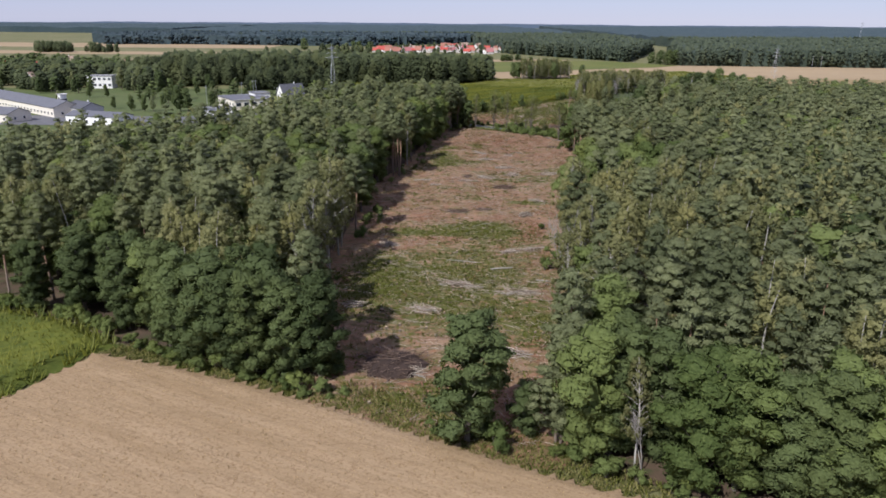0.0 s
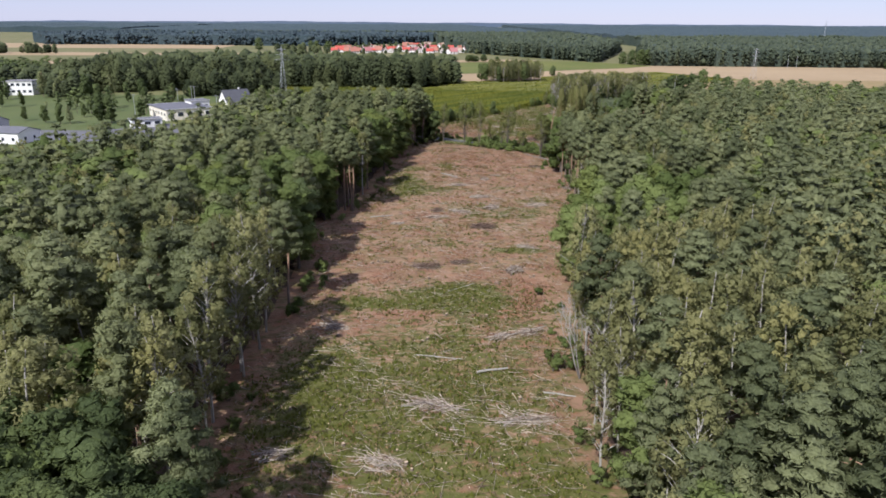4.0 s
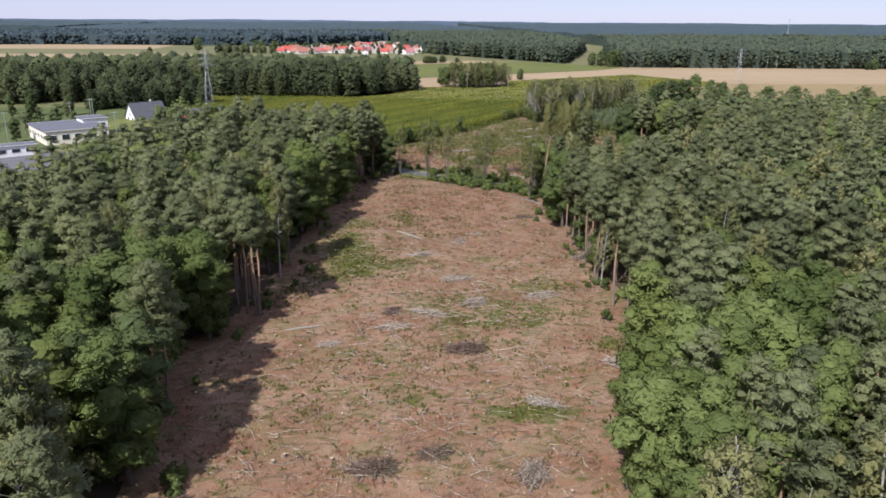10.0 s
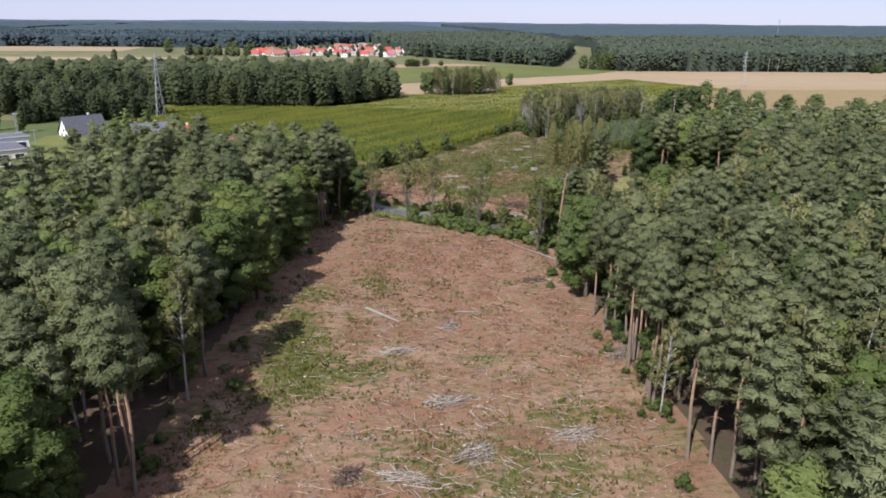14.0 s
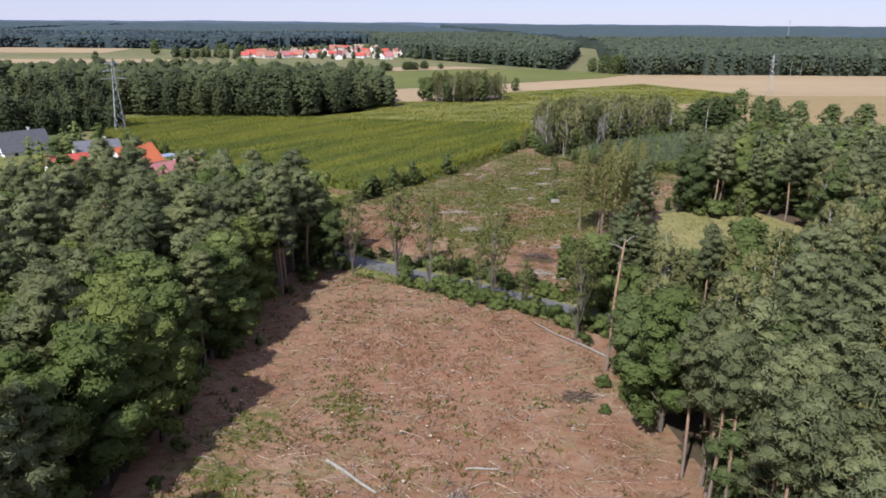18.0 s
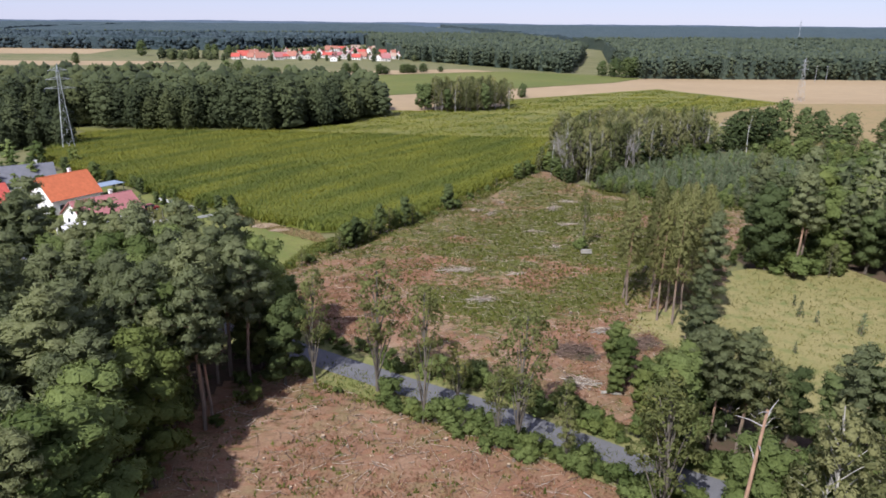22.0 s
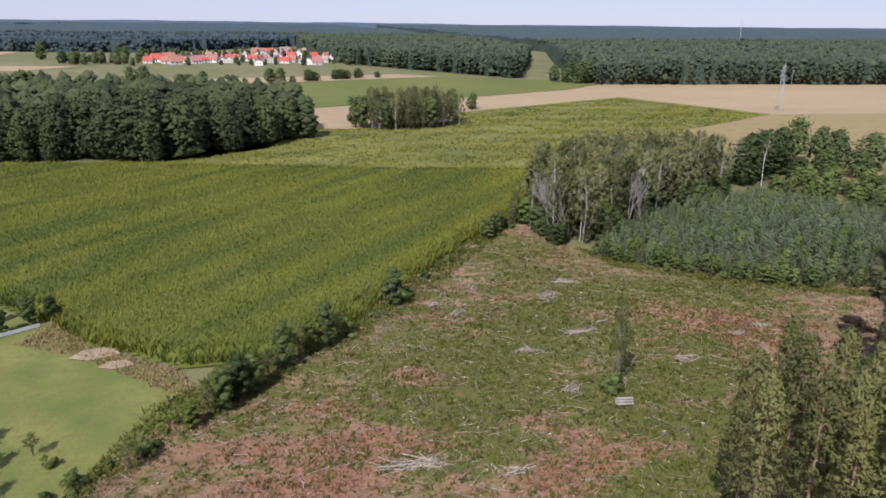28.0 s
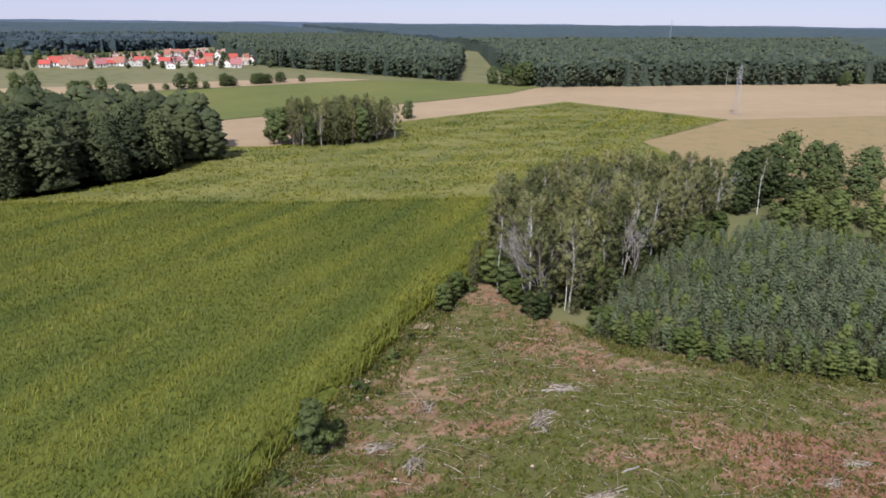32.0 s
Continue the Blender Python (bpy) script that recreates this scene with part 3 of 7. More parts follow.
RUST_SPOTS = [(1, 134, 5, 1.6, 1.3), (20, 145, 3, 4, 1.2), (18, 138, 3, 4, .8), (6, 187, 5, 3, 1.2), (9, 70, 5, 6, 1), (26, 240, 14, 14, .75), (14, 255, 14, 12, .75), (30, 222, 10, 8, .6), (34, 258, 10, 8, .7),
              (-9, 196, 6, 4, .9), (-4, 150, 4, 3, .8), (14, 200, 12, 5, .4), (24, 100, 3, 4, .6), (37.4, 335.6, 2.5, 2, 1.3), (31, 323.8, 3, 2, 1.3), (27.5, 322, 2.5, 2, 1.2), (25, 317, 5, 2.5, 1.2), (19, 323.5, 5, 2, .8), (59, 316.4, 8, 3.5, 1.3), (50.5, 314.5, 7, 3, 1.1), (77, 351, 4, 3, 1.0), (82, 343.5, 5, 4, 1.2), (86, 336.6, 6, 4, 1.1), (49, 323, 4, 2, 1.1), (46, 349, 4, 2, .9), (66, 323.5, 6, 1.6, .8), (18, 301, 10, 7, .9), (52, 289, 6, 5, 1.1), (44, 290, 6, 6, .7), (60, 300, 4, 4, .5), (70, 335, 10, 6, .6), (30, 320, 8, 5, .5), (40, 312, 8, 4, .6), (34, 172, 5, 4, .6), (28, 330, 4, 3, .8), (48, 345, 3, 2, .9), (40, 333, 3, 2, .8), (58, 333, 4, 3, .8), (66, 348, 5, 3, .8), (80, 340, 9, 4, .9), (34, 322, 5, 3, .8), (52, 320, 4, 2, .8), (46, 310, 4, 3, .7), (25, 315, 6, 4, .8), (15, 310, 6, 5, .9), (74, 346, 7, 2, .8), (56, 356, 4, 2, .7), (68, 372, 4, 3, .6)]


def spots(table):
    def fun(x, y):
        s = np.zeros(np.shape(x))
        for cx, cy, rx, ry, k in table:
            s = s + k * np.exp(-(((x - cx) / rx) ** 2 + ((y - cy) / ry) ** 2))
        return s
    return fun


green_at, rust_at = spots(GREEN_SPOTS), spots(RUST_SPOTS)
masks = {"green": green_at, "rust": rust_at}
CLEAR_1W = ragged(CLEAR_1, 4, 0.8)
CLEAR_2W = ragged(CLEAR_2, 4, 0.8)
wide_1 = lambda x, y: within(CLEAR_1W, x, y) | (edge_distance(CLEAR_1W, x, y, True) < 3.0) & (y < 284)
me = grid_mesh("ground_felled_south", np.arange(-26, 52, 0.6), np.arange(58, 292, 0.6), ground_z, CLEARED, wide_1, masks)
tagged(new("ground_felled_south", me), "felled forest strip with rusty litter, chips and herbs", "clearing", kind="structure")
me = grid_mesh("ground_felled_north", np.arange(-2, 126, 0.7), np.arange(264, 400, 0.7), ground_z, CLEARED, lambda x, y: within(CLEAR_2W, x, y), masks)
tagged(new("ground_felled_north", me), "felled land overgrown with herbs, brown patches and branches", "clearing", kind="structure")

# road: two straight runs with a slight bend, a camber and grassy verges


def ribbon(line, half, z, side=0.0):
    P = np.asarray(line, float)
    T = np.gradient(P, axis=0)
    T /= np.linalg.norm(T, axis=1)[:, None]
    N = np.stack([T[:, 1], -T[:, 0]], 1)
    wob = 0.25 * np.array([float(swell(x, y, 6)) for x, y in P])[:, None]
    a, b = P + N * (side - half + wob), P + N * (side + half + wob)
    A, B = (np.concatenate([v, np.full((len(v), 1), z)], 1) for v in (a, b))
    return np.stack([A[:-1], B[:-1], B[1:], A[1:]], 1)


def dense(line, step=2.0):
    out = []
    for (ax, ay), (bx, by) in zip(line[:-1], line[1:]):
        n = max(1, int(math.hypot(bx - ax, by - ay) / step))
        out += [(ax + (bx - ax) * i / n, ay + (by - ay) * i / n) for i in range(n)]
    return out + [line[-1]]


road_line = dense(ROAD)
tagged(new("road", quad_mesh("road", ribbon(road_line, 1.9, 0.22), [ASPHALT])), "narrow grey asphalt road with worn edges", "road", kind="structure")
tagged(new("road_verge", quad_mesh("road_verge", ribbon(road_line, 4.3, 0.17), [field("verge_grass", [(0.16, 0.17, 0.05), (0.24, 0.21, 0.09), (0.1, 0.12, 0.035)], 0.3)])), "grassy verges along the road", "verge", kind="structure")

sheet("ground_meadow", MEADOW, 0.06, DRYMEADOW, "dry yellow-green meadow among the trees", "meadow")
sheet("ground_pasture", PASTURE, 0.0, LAWN, "mown light green pasture behind the houses", "pasture")
sheet("ground_garden", GARDEN, -0.05, LAWN, "green garden lawn round the houses", "garden")
sheet("ground_crop", CROP_LAND, -0.05, CROP, "wide field of green crop with faint rows", "field", 8, 0.8)
sheet("ground_stubble", [(28, 536), (50, 529), (92, 544.5), (101, 572), (204, 625), (240, 547), (330, 540), (900, 470), (1500, 500), (1500, 660), (472, 677), (338, 692), (228, 703), (190, 668), (118, 632), (34, 594)], -0.12, STUBBLE, "bare tan stubble field", "field", 10, 1.0)
sheet("ground_dry_field", [(160, 450), (172, 507), (240, 547), (330, 540), (700, 480), (700, 360), (180, 405), (150, 425)], -0.08, DRYFIELD, "dry tan grass field", "field", 10, 1.0)
sheet("ground_green_field", [(2, 640), (30, 596), (118, 634), (190, 670), (226, 704), (196, 742), (138, 772), (-32, 711), (-60, 690)], -0.1, GREENFIELD, "strip of green field before the far wood", "field", 10, 1.0)
sheet("ground_tan_strip", [(-420, 690), (-60, 692), (-30, 716), (138, 776), (110, 800), (-60, 760), (-420, 745)], -0.1, STUBBLE, "narrow tan strip of harvested field", "field", 10, 1.0)
sheet("ground_tan_west", [(-900, 860), (-160, 850), (-130, 905), (-880, 960)], -0.1, STUBBLE, "tan harvested field far off", "field", 12, 1.0)
sheet("ground_tan_village", [(-900, 1060), (-250, 1040), (-250, 1190), (-900, 1230)], -0.1, STUBBLE, "pale harvested field before the dark forest", "field", 12, 1.0)
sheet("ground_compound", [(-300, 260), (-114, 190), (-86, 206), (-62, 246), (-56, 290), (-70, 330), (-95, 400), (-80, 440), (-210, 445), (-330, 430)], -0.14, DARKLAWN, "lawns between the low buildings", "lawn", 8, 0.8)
sheet("road_compound", [(-260, 300), (-180, 285), (-110, 285), (-84, 300), (-78, 330), (-92, 335), (-112, 312), (-180, 314), (-262, 330)], -0.06, ASPHALT, "grey asphalt yard of the compound", "yard", 8, 0.5)

# ripe wheat stands knee-high, with a soft top and tramlines
WHEAT_LAND = [(-49.2, 70.2), (-43.8, 82.6), (-33.8, 79.2), (-26, 76.2), (-11.5, 69.1), (0.9, 62.4), (11.5, 56.8), (18.6, 53.7), (60, 33), (60, -60), (-110, -60), (-110, 34)]


def wheat_z(x, y):
    d = edge_distance(WHEAT_LAND, x, y, True)
    return np.minimum(d * 0.8, 0.55) * (1 + 0.12 * swell(x, y, 3)) + 0.05 * swell(x, y, 1.1)


me = grid_mesh("ground_wheat", np.arange(-110, 60, 0.8), np.arange(-60, 84, 0.8), wheat_z, WHEAT, lambda x, y: within(WHEAT_LAND, x, y))
tagged(new("ground_wheat", me), "ripe tan wheat field with faint tramlines", "field", kind="structure")

# maize: a raised leafy canopy, its plants set in rows on it
MAIZE_LANDS = [MAIZE_LAND, [(-49.5, 70.5), (-44, 83.5), (-40.5, 83.8), (-52, 92.5), (-66, 97.5), (-92, 107), (-120, 90), (-110, 35)]]


def maize_z(x, y):
    d = np.minimum(edge_distance(MAIZE_LANDS[0], x, y, True), edge_distance(MAIZE_LANDS[1], x, y, True))
    return np.clip((d - 1.0) * 1.1, -0.05, 1.25) + 0.15 * swell(x, y, 7) * np.clip(d - 1, 0, 1)


for land, xs, ys in ((MAIZE_LANDS[0], np.arange(-74, 152, 1.2), np.arange(340, 478, 1.2)), (MAIZE_LANDS[1], np.arange(-120, -39, 1.1), np.arange(34, 108, 1.1))):
    me = grid_mesh("ground_maize", xs, ys, maize_z, MAIZEFLOOR, lambda x, y: within(land, x, y))
    tagged(new("ground_maize", me), "tall green maize crop in rows", "maize field", kind="structure")

# far country: closed canopies of distant woods, then low hills
EAST_WOOD = [(80, 940), (188, 760), (202, 800), (280, 1000), (310, 1250), (240, 3300), (-700, 3300), (-650, 1900), (-560, 1480), (60, 1400), (50, 1120)]
GATE_WOOD = [(228, 703), (338, 693), (472, 678), (900, 640), (2600, 760), (2600, 3300), (420, 3300), (360, 1150), (262, 850)]
WEST_WOOD = [(-525, 1166), (-400, 1187), (-243, 1163), (-118, 1140), (40, 1330), (60, 1400), (0, 1460), (-560, 1480), (-610, 1300)]
WEST_FAR = [(-2600, 2250), (-700, 1950), (-700, 3300), (-2600, 3300)]


def canopy_z(x, y):
    return 13.5 + 1.6 * swell(x, y, 9) + 1.3 * swell(y, x, 21) + 2.0 * swell(x, y, 160)


def canopy(name, poly, step, label, mat, near=0, far=9999):
    P = np.asarray(poly)
    xs = np.arange(P[:, 0].min(), P[:, 0].max(), step)
    ys = np.arange(P[:, 1].min(), P[:, 1].max(), step)
    me = grid_mesh(name, xs, ys, canopy_z, mat, lambda x, y: within(poly, x, y) & (y >= near) & (y < far), smooth=False)
    bm = bmesh.new()
    bm.from_mesh(me)
    rim = [e for e in bm.edges if e.is_boundary]
    low = bmesh.ops.extrude_edge_only(bm, edges=rim)
    for v in low["geom"]:
        if isinstance(v, bmesh.types.BMVert):
            v.co.z = -0.3
    bm.to_mesh(me)
    bm.free()
    tagged(new(name, me), label, "forest", kind="stuff")


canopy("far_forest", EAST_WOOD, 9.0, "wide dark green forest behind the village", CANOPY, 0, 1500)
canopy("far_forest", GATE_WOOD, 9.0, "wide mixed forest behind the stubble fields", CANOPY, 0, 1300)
# the farther stretches take the canopy colour that has haze in it
canopy("far_forest", EAST_WOOD, 14.0, "forest toward the hills, its colour tinted blue-green by distance haze", HAZECANOPY, 1500, 3300)
canopy("far_forest", GATE_WOOD, 14.0, "forest toward the hills, its colour tinted blue-green by distance haze", HAZECANOPY, 1300, 3300)
canopy("far_forest", WEST_WOOD, 12.0, "dark forest along the western fields", HAZECANOPY)
canopy("far_forest", WEST_FAR, 16.0, "thin dark forest line behind the western fields", HAZECANOPY)


def hills():
    a = np.linspace(radians(20), radians(160), 160)
    quads = []
    for r, h0 in ((3600, 9.0), (4300, 13.5)):
        h = h0 + 1.4 * np.sin(a * 23) + 1.2 * np.sin(a * 51 + 1) + 2 * np.sin(a * 7 + 2) + 0.8 * np.sin(a * 171)
        lo = np.stack([r * np.cos(a), r * np.sin(a), np.full_like(a, -1.0)], 1)
        hi = np.stack([(r + 300) * np.cos(a), (r + 300) * np.sin(a), h], 1)
        quads.append(np.stack([lo[:-1], lo[1:], hi[1:], hi[:-1]], 1))
    return np.concatenate(quads)


# the hills' blue-grey is air haze put into the base colour
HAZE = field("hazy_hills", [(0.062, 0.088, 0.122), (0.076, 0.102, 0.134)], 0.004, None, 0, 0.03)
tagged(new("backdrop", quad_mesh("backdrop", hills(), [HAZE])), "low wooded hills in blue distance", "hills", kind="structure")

# ---- trees: grown from a seed as a stem, limbs and many leaf tufts ----


def stem_line(h, bend, rng, n=7):
    t = np.linspace(0, 1, n)
    ph = rng.uniform(0, 6.28)
    off = bend * h * t ** 1.7
    wig = 0.012 * h * np.sin(t * 7 + ph)
    return np.stack([off * math.cos(ph) + wig, off * math.sin(ph) + wig * 0.6, -0.3 + (h + 0.3) * t], 1)


def on_line(P, t):
    k = np.linspace(0, 1, len(P))
    return np.array([np.interp(t, k, P[:, i]) for i in range(3)])


def limb(a, b, r, sag, sides=3):
    m = (a + b) / 2 + np.array([0, 0, sag])
    return tube([a, m, b], [r, r * 0.7, r * 0.25], sides)


def ball(t):
    """Clumps with the middle of each."""
    return t, np.repeat(t.reshape(-1, 24, 3).mean(1), 8, 0)


def about(c, t):
    """Leaves with the middle of the clump that they sit on."""
    return t, np.repeat(np.asarray(c, float)[None], len(t), 0)


def rounded(leaf, whole=0.9):
    """Foliage triangles and soft normals that follow each clump and the crown as a whole."""
    if not leaf:
        return np.zeros((0, 3, 3)), np.zeros((0, 3, 3))
    L, M = np.concatenate([a for a, b in leaf]), np.concatenate([b for a, b in leaf])
    unit = lambda v: v / (np.linalg.norm(v, axis=-1, keepdims=True) + 1e-9)
    N = unit(L - M[:, None])
    if whole:
        N = unit(N + whole * unit((L - L.mean((0, 1))) * np.array([1, 1, 0.6])))
    F = unit(np.cross(L[:, 1] - L[:, 0], L[:, 2] - L[:, 0]))
    back = (F * N.mean(1)).sum(1) < 0
    F[back] = -F[back]
    N = unit(N + 0.35 * F[:, None] + np.array([0, 0, 0.25]))
    L[back], N[back] = L[back][:, ::-1], N[back][:, ::-1]
    return L, N


def round_body():
    """The triangles of a ball: an octahedron split once."""
    V = np.array([[1, 0, 0], [-1, 0, 0], [0, 1, 0], [0, -1, 0], [0, 0, 1], [0, 0, -1]], float)
    out = []
    for t in V[OCTA]:
        m = [(t[i] + t[(i + 1) % 3]) / 2 for i in range(3)]
        m = [v / np.linalg.norm(v) for v in m]
        out += [(t[0], m[0], m[2]), (m[0], t[1], m[1]), (m[2], m[1], t[2]), (m[0], m[1], m[2])]
    return np.array(out)


BODY = round_body()


def grow(kind, seed, detail=1.0):
    """A tree of that kind: foliage triangles, wood quads, and its height. detail: the share of single leaves round the clumps."""
    rng = np.random.default_rng(seed)
    leaf, wood = [], []
    few = 0.3 if detail < 0.15 else 0.5 if detail < 0.3 else 1.0
    fat = 1.0 / few ** 0.5

    def clump(c, r, n, size, bias, aspect):
        c, r = np.asarray(c, float)[None], np.asarray(r, float)[None] * fat
        leaf.append(ball(lumps(c, r * 0.5, rng)))
        n = int(1.5 * n * detail + 0.5)
        if n:
            d = rng.normal(0, 1, (n, 3))
            d /= np.linalg.norm(d, axis=1)[:, None]
            leaf.append(about(c[0], leaves(c + d * r * rng.uniform(0.5, 1.2, (n, 1)), size * 0.85 * fat / detail ** 0.25, rng, bias, aspect)))

    def puff(c, r, n, size, out, core=0.8, aspect=1.35):
        """A rounded tuft of the crown: a leafy body under a coat of single leaves."""
        c, r, out = np.asarray(c, float), np.asarray(r, float), np.asarray(out, float)
        if core:
            body = lumps(c[None], r[None] * core * 1.15, rng) if detail < 0.3 else c + (BODY * rng.uniform(0.88, 1.12, (len(BODY), 1, 1))) * r * core
            leaf.append(about(c, body))
        n = int(n * detail + 0.5)
        d = rng.normal(0, 1, (n, 3)) + 0.45 * out
        d /= np.linalg.norm(d, axis=1)[:, None]
        leaf.append(about(c, leaves(c + d * r * rng.uniform(0.78, 1.14, (n, 1)), size * 0.82 / detail ** 0.3, rng, d * 0.8, aspect)))

    if kind in ("pine", "mast", "shag"):
        h, base, wide, nb = 16.0, rng.uniform(0.40, 0.55), rng.uniform(2.0, 2.7), int(52 * few)
        if kind == "mast":
            base, wide, nb = 0.62, 2.2, 36
        if kind == "shag":
            base, wide, nb = 0.16, 2.5, 80
        P = stem_line(h, 0.02, rng)
        wood.append(tube(P, np.linspace(0.19, 0.05, 7), 6))
        for i in range(nb // 2):
            k = (i + 0.5) / (nb // 2)
            t = base + (0.98 - base) * k
            a = i * 2.4 + rng.uniform(-0.6, 0.6)
            r = wide * (1 - k) ** 0.62 * (0.6 + 0.6 * min(1, k * 5)) * rng.uniform(0.6, 1.2) + 0.15
            o = on_line(P, t)
            w = np.array([math.cos(a), math.sin(a), rng.uniform(0.15, 0.5)])
            wood.append(limb(o, o + w * r, 0.045, -0.1))
            q = rng.uniform(0.8, 1.2)
            puff(o + w * r * 0.85, (0.74 * q, 0.74 * q, 0.44 * q), 62, 0.25, (w[0], w[1], 0.6), 0.72, 1.8)
            if r > 1.2:
                puff(o + w * r * 0.42, (0.6, 0.6, 0.36), 22, 0.25, (w[0], w[1], 0.6), 0.6, 1.8)
        puff(on_line(P, 0.98), (0.5, 0.5, 0.6), 50, 0.25, (0, 0, 1), 0.7, 1.8)
        for k in (0.12, 0.35, 0.58, 0.8):
            r = wide * 0.36 * (1 - k) ** 0.5
            leaf.append(ball(lumps(on_line(P, base + (0.99 - base) * k)[None], np.array([[r, r, h * (1 - base) * 0.16]]), rng)))
        for i in range(4):
            t, a = rng.uniform(base * 0.65, base), rng.uniform(0, 6.28)
            o = on_line(P, t)
            wood.append(limb(o, o + np.array([math.cos(a), math.sin(a), -0.1]) * rng.uniform(0.6, 1.5), 0.035, 0.05))
    elif kind in ("wood", "round"):
        h, wide, nb = 14.5, rng.uniform(3.0, 3.7), 90 if detail > 0.15 else 46
        P = stem_line(h * 0.9, 0.03, rng)
        wood.append(tube(P, np.linspace(0.24, 0.06, 7), 5))
        lobes = [(rng.uniform(0, 6.28), rng.uniform(0.15, 0.95), rng.uniform(0.25, 0.6)) for _ in range(6)]
        for i in range(nb):
            k = (i + 0.5) / nb
            a = i * 2.4 + rng.uniform(-0.3, 0.3)
            t = 0.06 + 0.92 * k
            r = wide * (math.sin(math.pi * (0.2 + 0.78 * k)) ** 0.55) * rng.uniform(0.72, 0.95)
            for la, lk, lr in lobes:
                r *= 1 + 0.42 * lr * math.exp(-((k - lk) / 0.16) ** 2) * math.cos(a - la)
            c = on_line(P, t) * np.array([1, 1, 0]) + np.array([r * math.cos(a), r * math.sin(a), h * t + rng.normal(0, 0.3)])
            s = rng.uniform(0.6, 1.05) * (1.0 if nb > 60 else 1.4)
            leaf.append(ball(lumps(c[None], np.array([[s, s, s]]) * (0.72 if detail > 0.15 else 1.0), rng)))
            if detail > 0.15:
                leaf.append(about(c, leaves(c + rng.normal(0, 1, (10, 3)) * s * 0.8, 0.46, rng, (math.cos(a) * 0.6, math.sin(a) * 0.6, 0.5), 1.3)))
        for k in (0.15, 0.4, 0.65, 0.85):
            r = wide * 0.86 * math.sin(math.pi * (0.2 + 0.78 * k)) ** 0.6
            leaf.append(ball(lumps((on_line(P, k) * np.array([1, 1, 0]) + np.array([0, 0, h * k]))[None], np.array([[r, r, h * 0.18]]), rng)))
    elif kind in ("birch", "olive", "white"):
        h, base, wide, nb = 15.0, rng.uniform(0.30, 0.42), rng.uniform(1.8, 2.4), int(50 * few)
        if kind == "olive":
            base, wide, nb = rng.uniform(0.12, 0.3), rng.uniform(1.9, 2.4), int(62 * few)
        if kind == "white":
            base, wide, nb = 0.6, 1.5, 18
        P = stem_line(h, 0.05, rng)
        wood.append(tube(P, np.linspace(0.14, 0.03, 7), 5))
        for i in range(nb):
            k = (i + 0.5) / nb
            t = base + (0.98 - base) * k
            a = i * 2.4 + rng.uniform(-0.6, 0.6)
            r = wide * math.sin(math.pi * min(1, 0.22 + 0.78 * k)) ** 0.7 * rng.uniform(0.3, 1.15) + 0.15
            o = on_line(P, max(0.2, t - 0.09))
            e = on_line(P, t) + np.array([r * math.cos(a), r * math.sin(a), rng.uniform(0.0, 0.6)])
            wood.append(limb(o, e, 0.035, 0.15))
            q = rng.uniform(0.7, 1.2)
            puff(e + np.array([0, 0, -0.3]), (0.5 * q, 0.5 * q, 0.74 * q), 40, 0.2, (math.cos(a), math.sin(a), 0.5), 0.5, 1.3)
    elif kind in ("oak", "dark", "ash", "far", "dome"):
        h, base = 14.5, 0.40 if kind == "ash" else 0.05 if kind == "dome" else 0.12
        wide, nl = rng.uniform(2.5, 3.1), 19
        if kind == "ash":
            wide, nl = rng.uniform(2.4, 3.0), 17
        if kind == "dome":
            wide, nl = rng.uniform(2.7, 3.0), 32
        P = stem_line(h * 0.9, 0.03, rng)
        wood.append(tube(P, np.linspace(0.24 if kind != "ash" else 0.17, 0.05, 7), 6))
        if kind != "ash":
            for k in (0.2, 0.45, 0.7):
                r = wide * 0.34 * math.sin(math.pi * (0.2 + 0.72 * k)) ** 0.6
                leaf.append(ball(lumps((on_line(P, k) * np.array([1, 1, 0]) + np.array([0, 0, h * (base + (0.92 - base) * k)]))[None], np.array([[r, r, h * 0.17]]), rng)))
        nl = nl if detail > 0.15 else nl * 3 // 5
        for i in range(nl):
            k = (i + 0.5) / nl
            a = i * 2.4 + rng.uniform(-0.4, 0.4)
            z = h * (base + (0.92 - base) * k)
            r = wide * (math.sin(math.pi * (0.16 + 0.78 * k)) ** 0.6) * rng.uniform(0.25, 0.75)
            if i == nl - 1:
                r *= 0.3
            c0 = np.array([r * math.cos(a), r * math.sin(a), z]) + on_line(P, k) * np.array([1, 1, 0])
            wood.append(limb(on_line(P, max(0.12, k * 0.9 - 0.1)), c0, 0.07, 0.1, 4))
            big = rng.uniform(0.85, 1.3) * wide / 2.6 * (0.8 if kind in ("ash", "dome") else 1.0)
            puff(c0, (big, big, big * 0.86), 50 if kind == "ash" else 130, 0.26, (math.cos(a), math.sin(a), 0.7), 0.0 if kind == "ash" else 0.82)
            for _ in range(2 if detail > 0.4 else 1 if detail > 0.15 else 0):
                d = rng.normal(0, 1, 3) + np.array([0.6 * math.cos(a), 0.6 * math.sin(a), 0.4])
                d /= np.linalg.norm(d)
                q = big * rng.uniform(0.4, 0.6)
                puff(c0 + d * big * 0.85, (q, q, q * 0.85), 34, 0.24, d, 0.0 if kind == "ash" else 0.75)
    elif kind in ("larch", "spruce", "young"):
        h, base, wide, nb, s0 = 15.0, 0.40, 2.3, int(84 * few), 0.40
        if kind == "spruce":
            base, wide = 0.08, 2.4
        if kind == "young":
            h, base, wide, nb, s0 = 4.5, 0.05, 1.1, int(26 * few), 0.3
        P = stem_line(h, 0.015, rng)
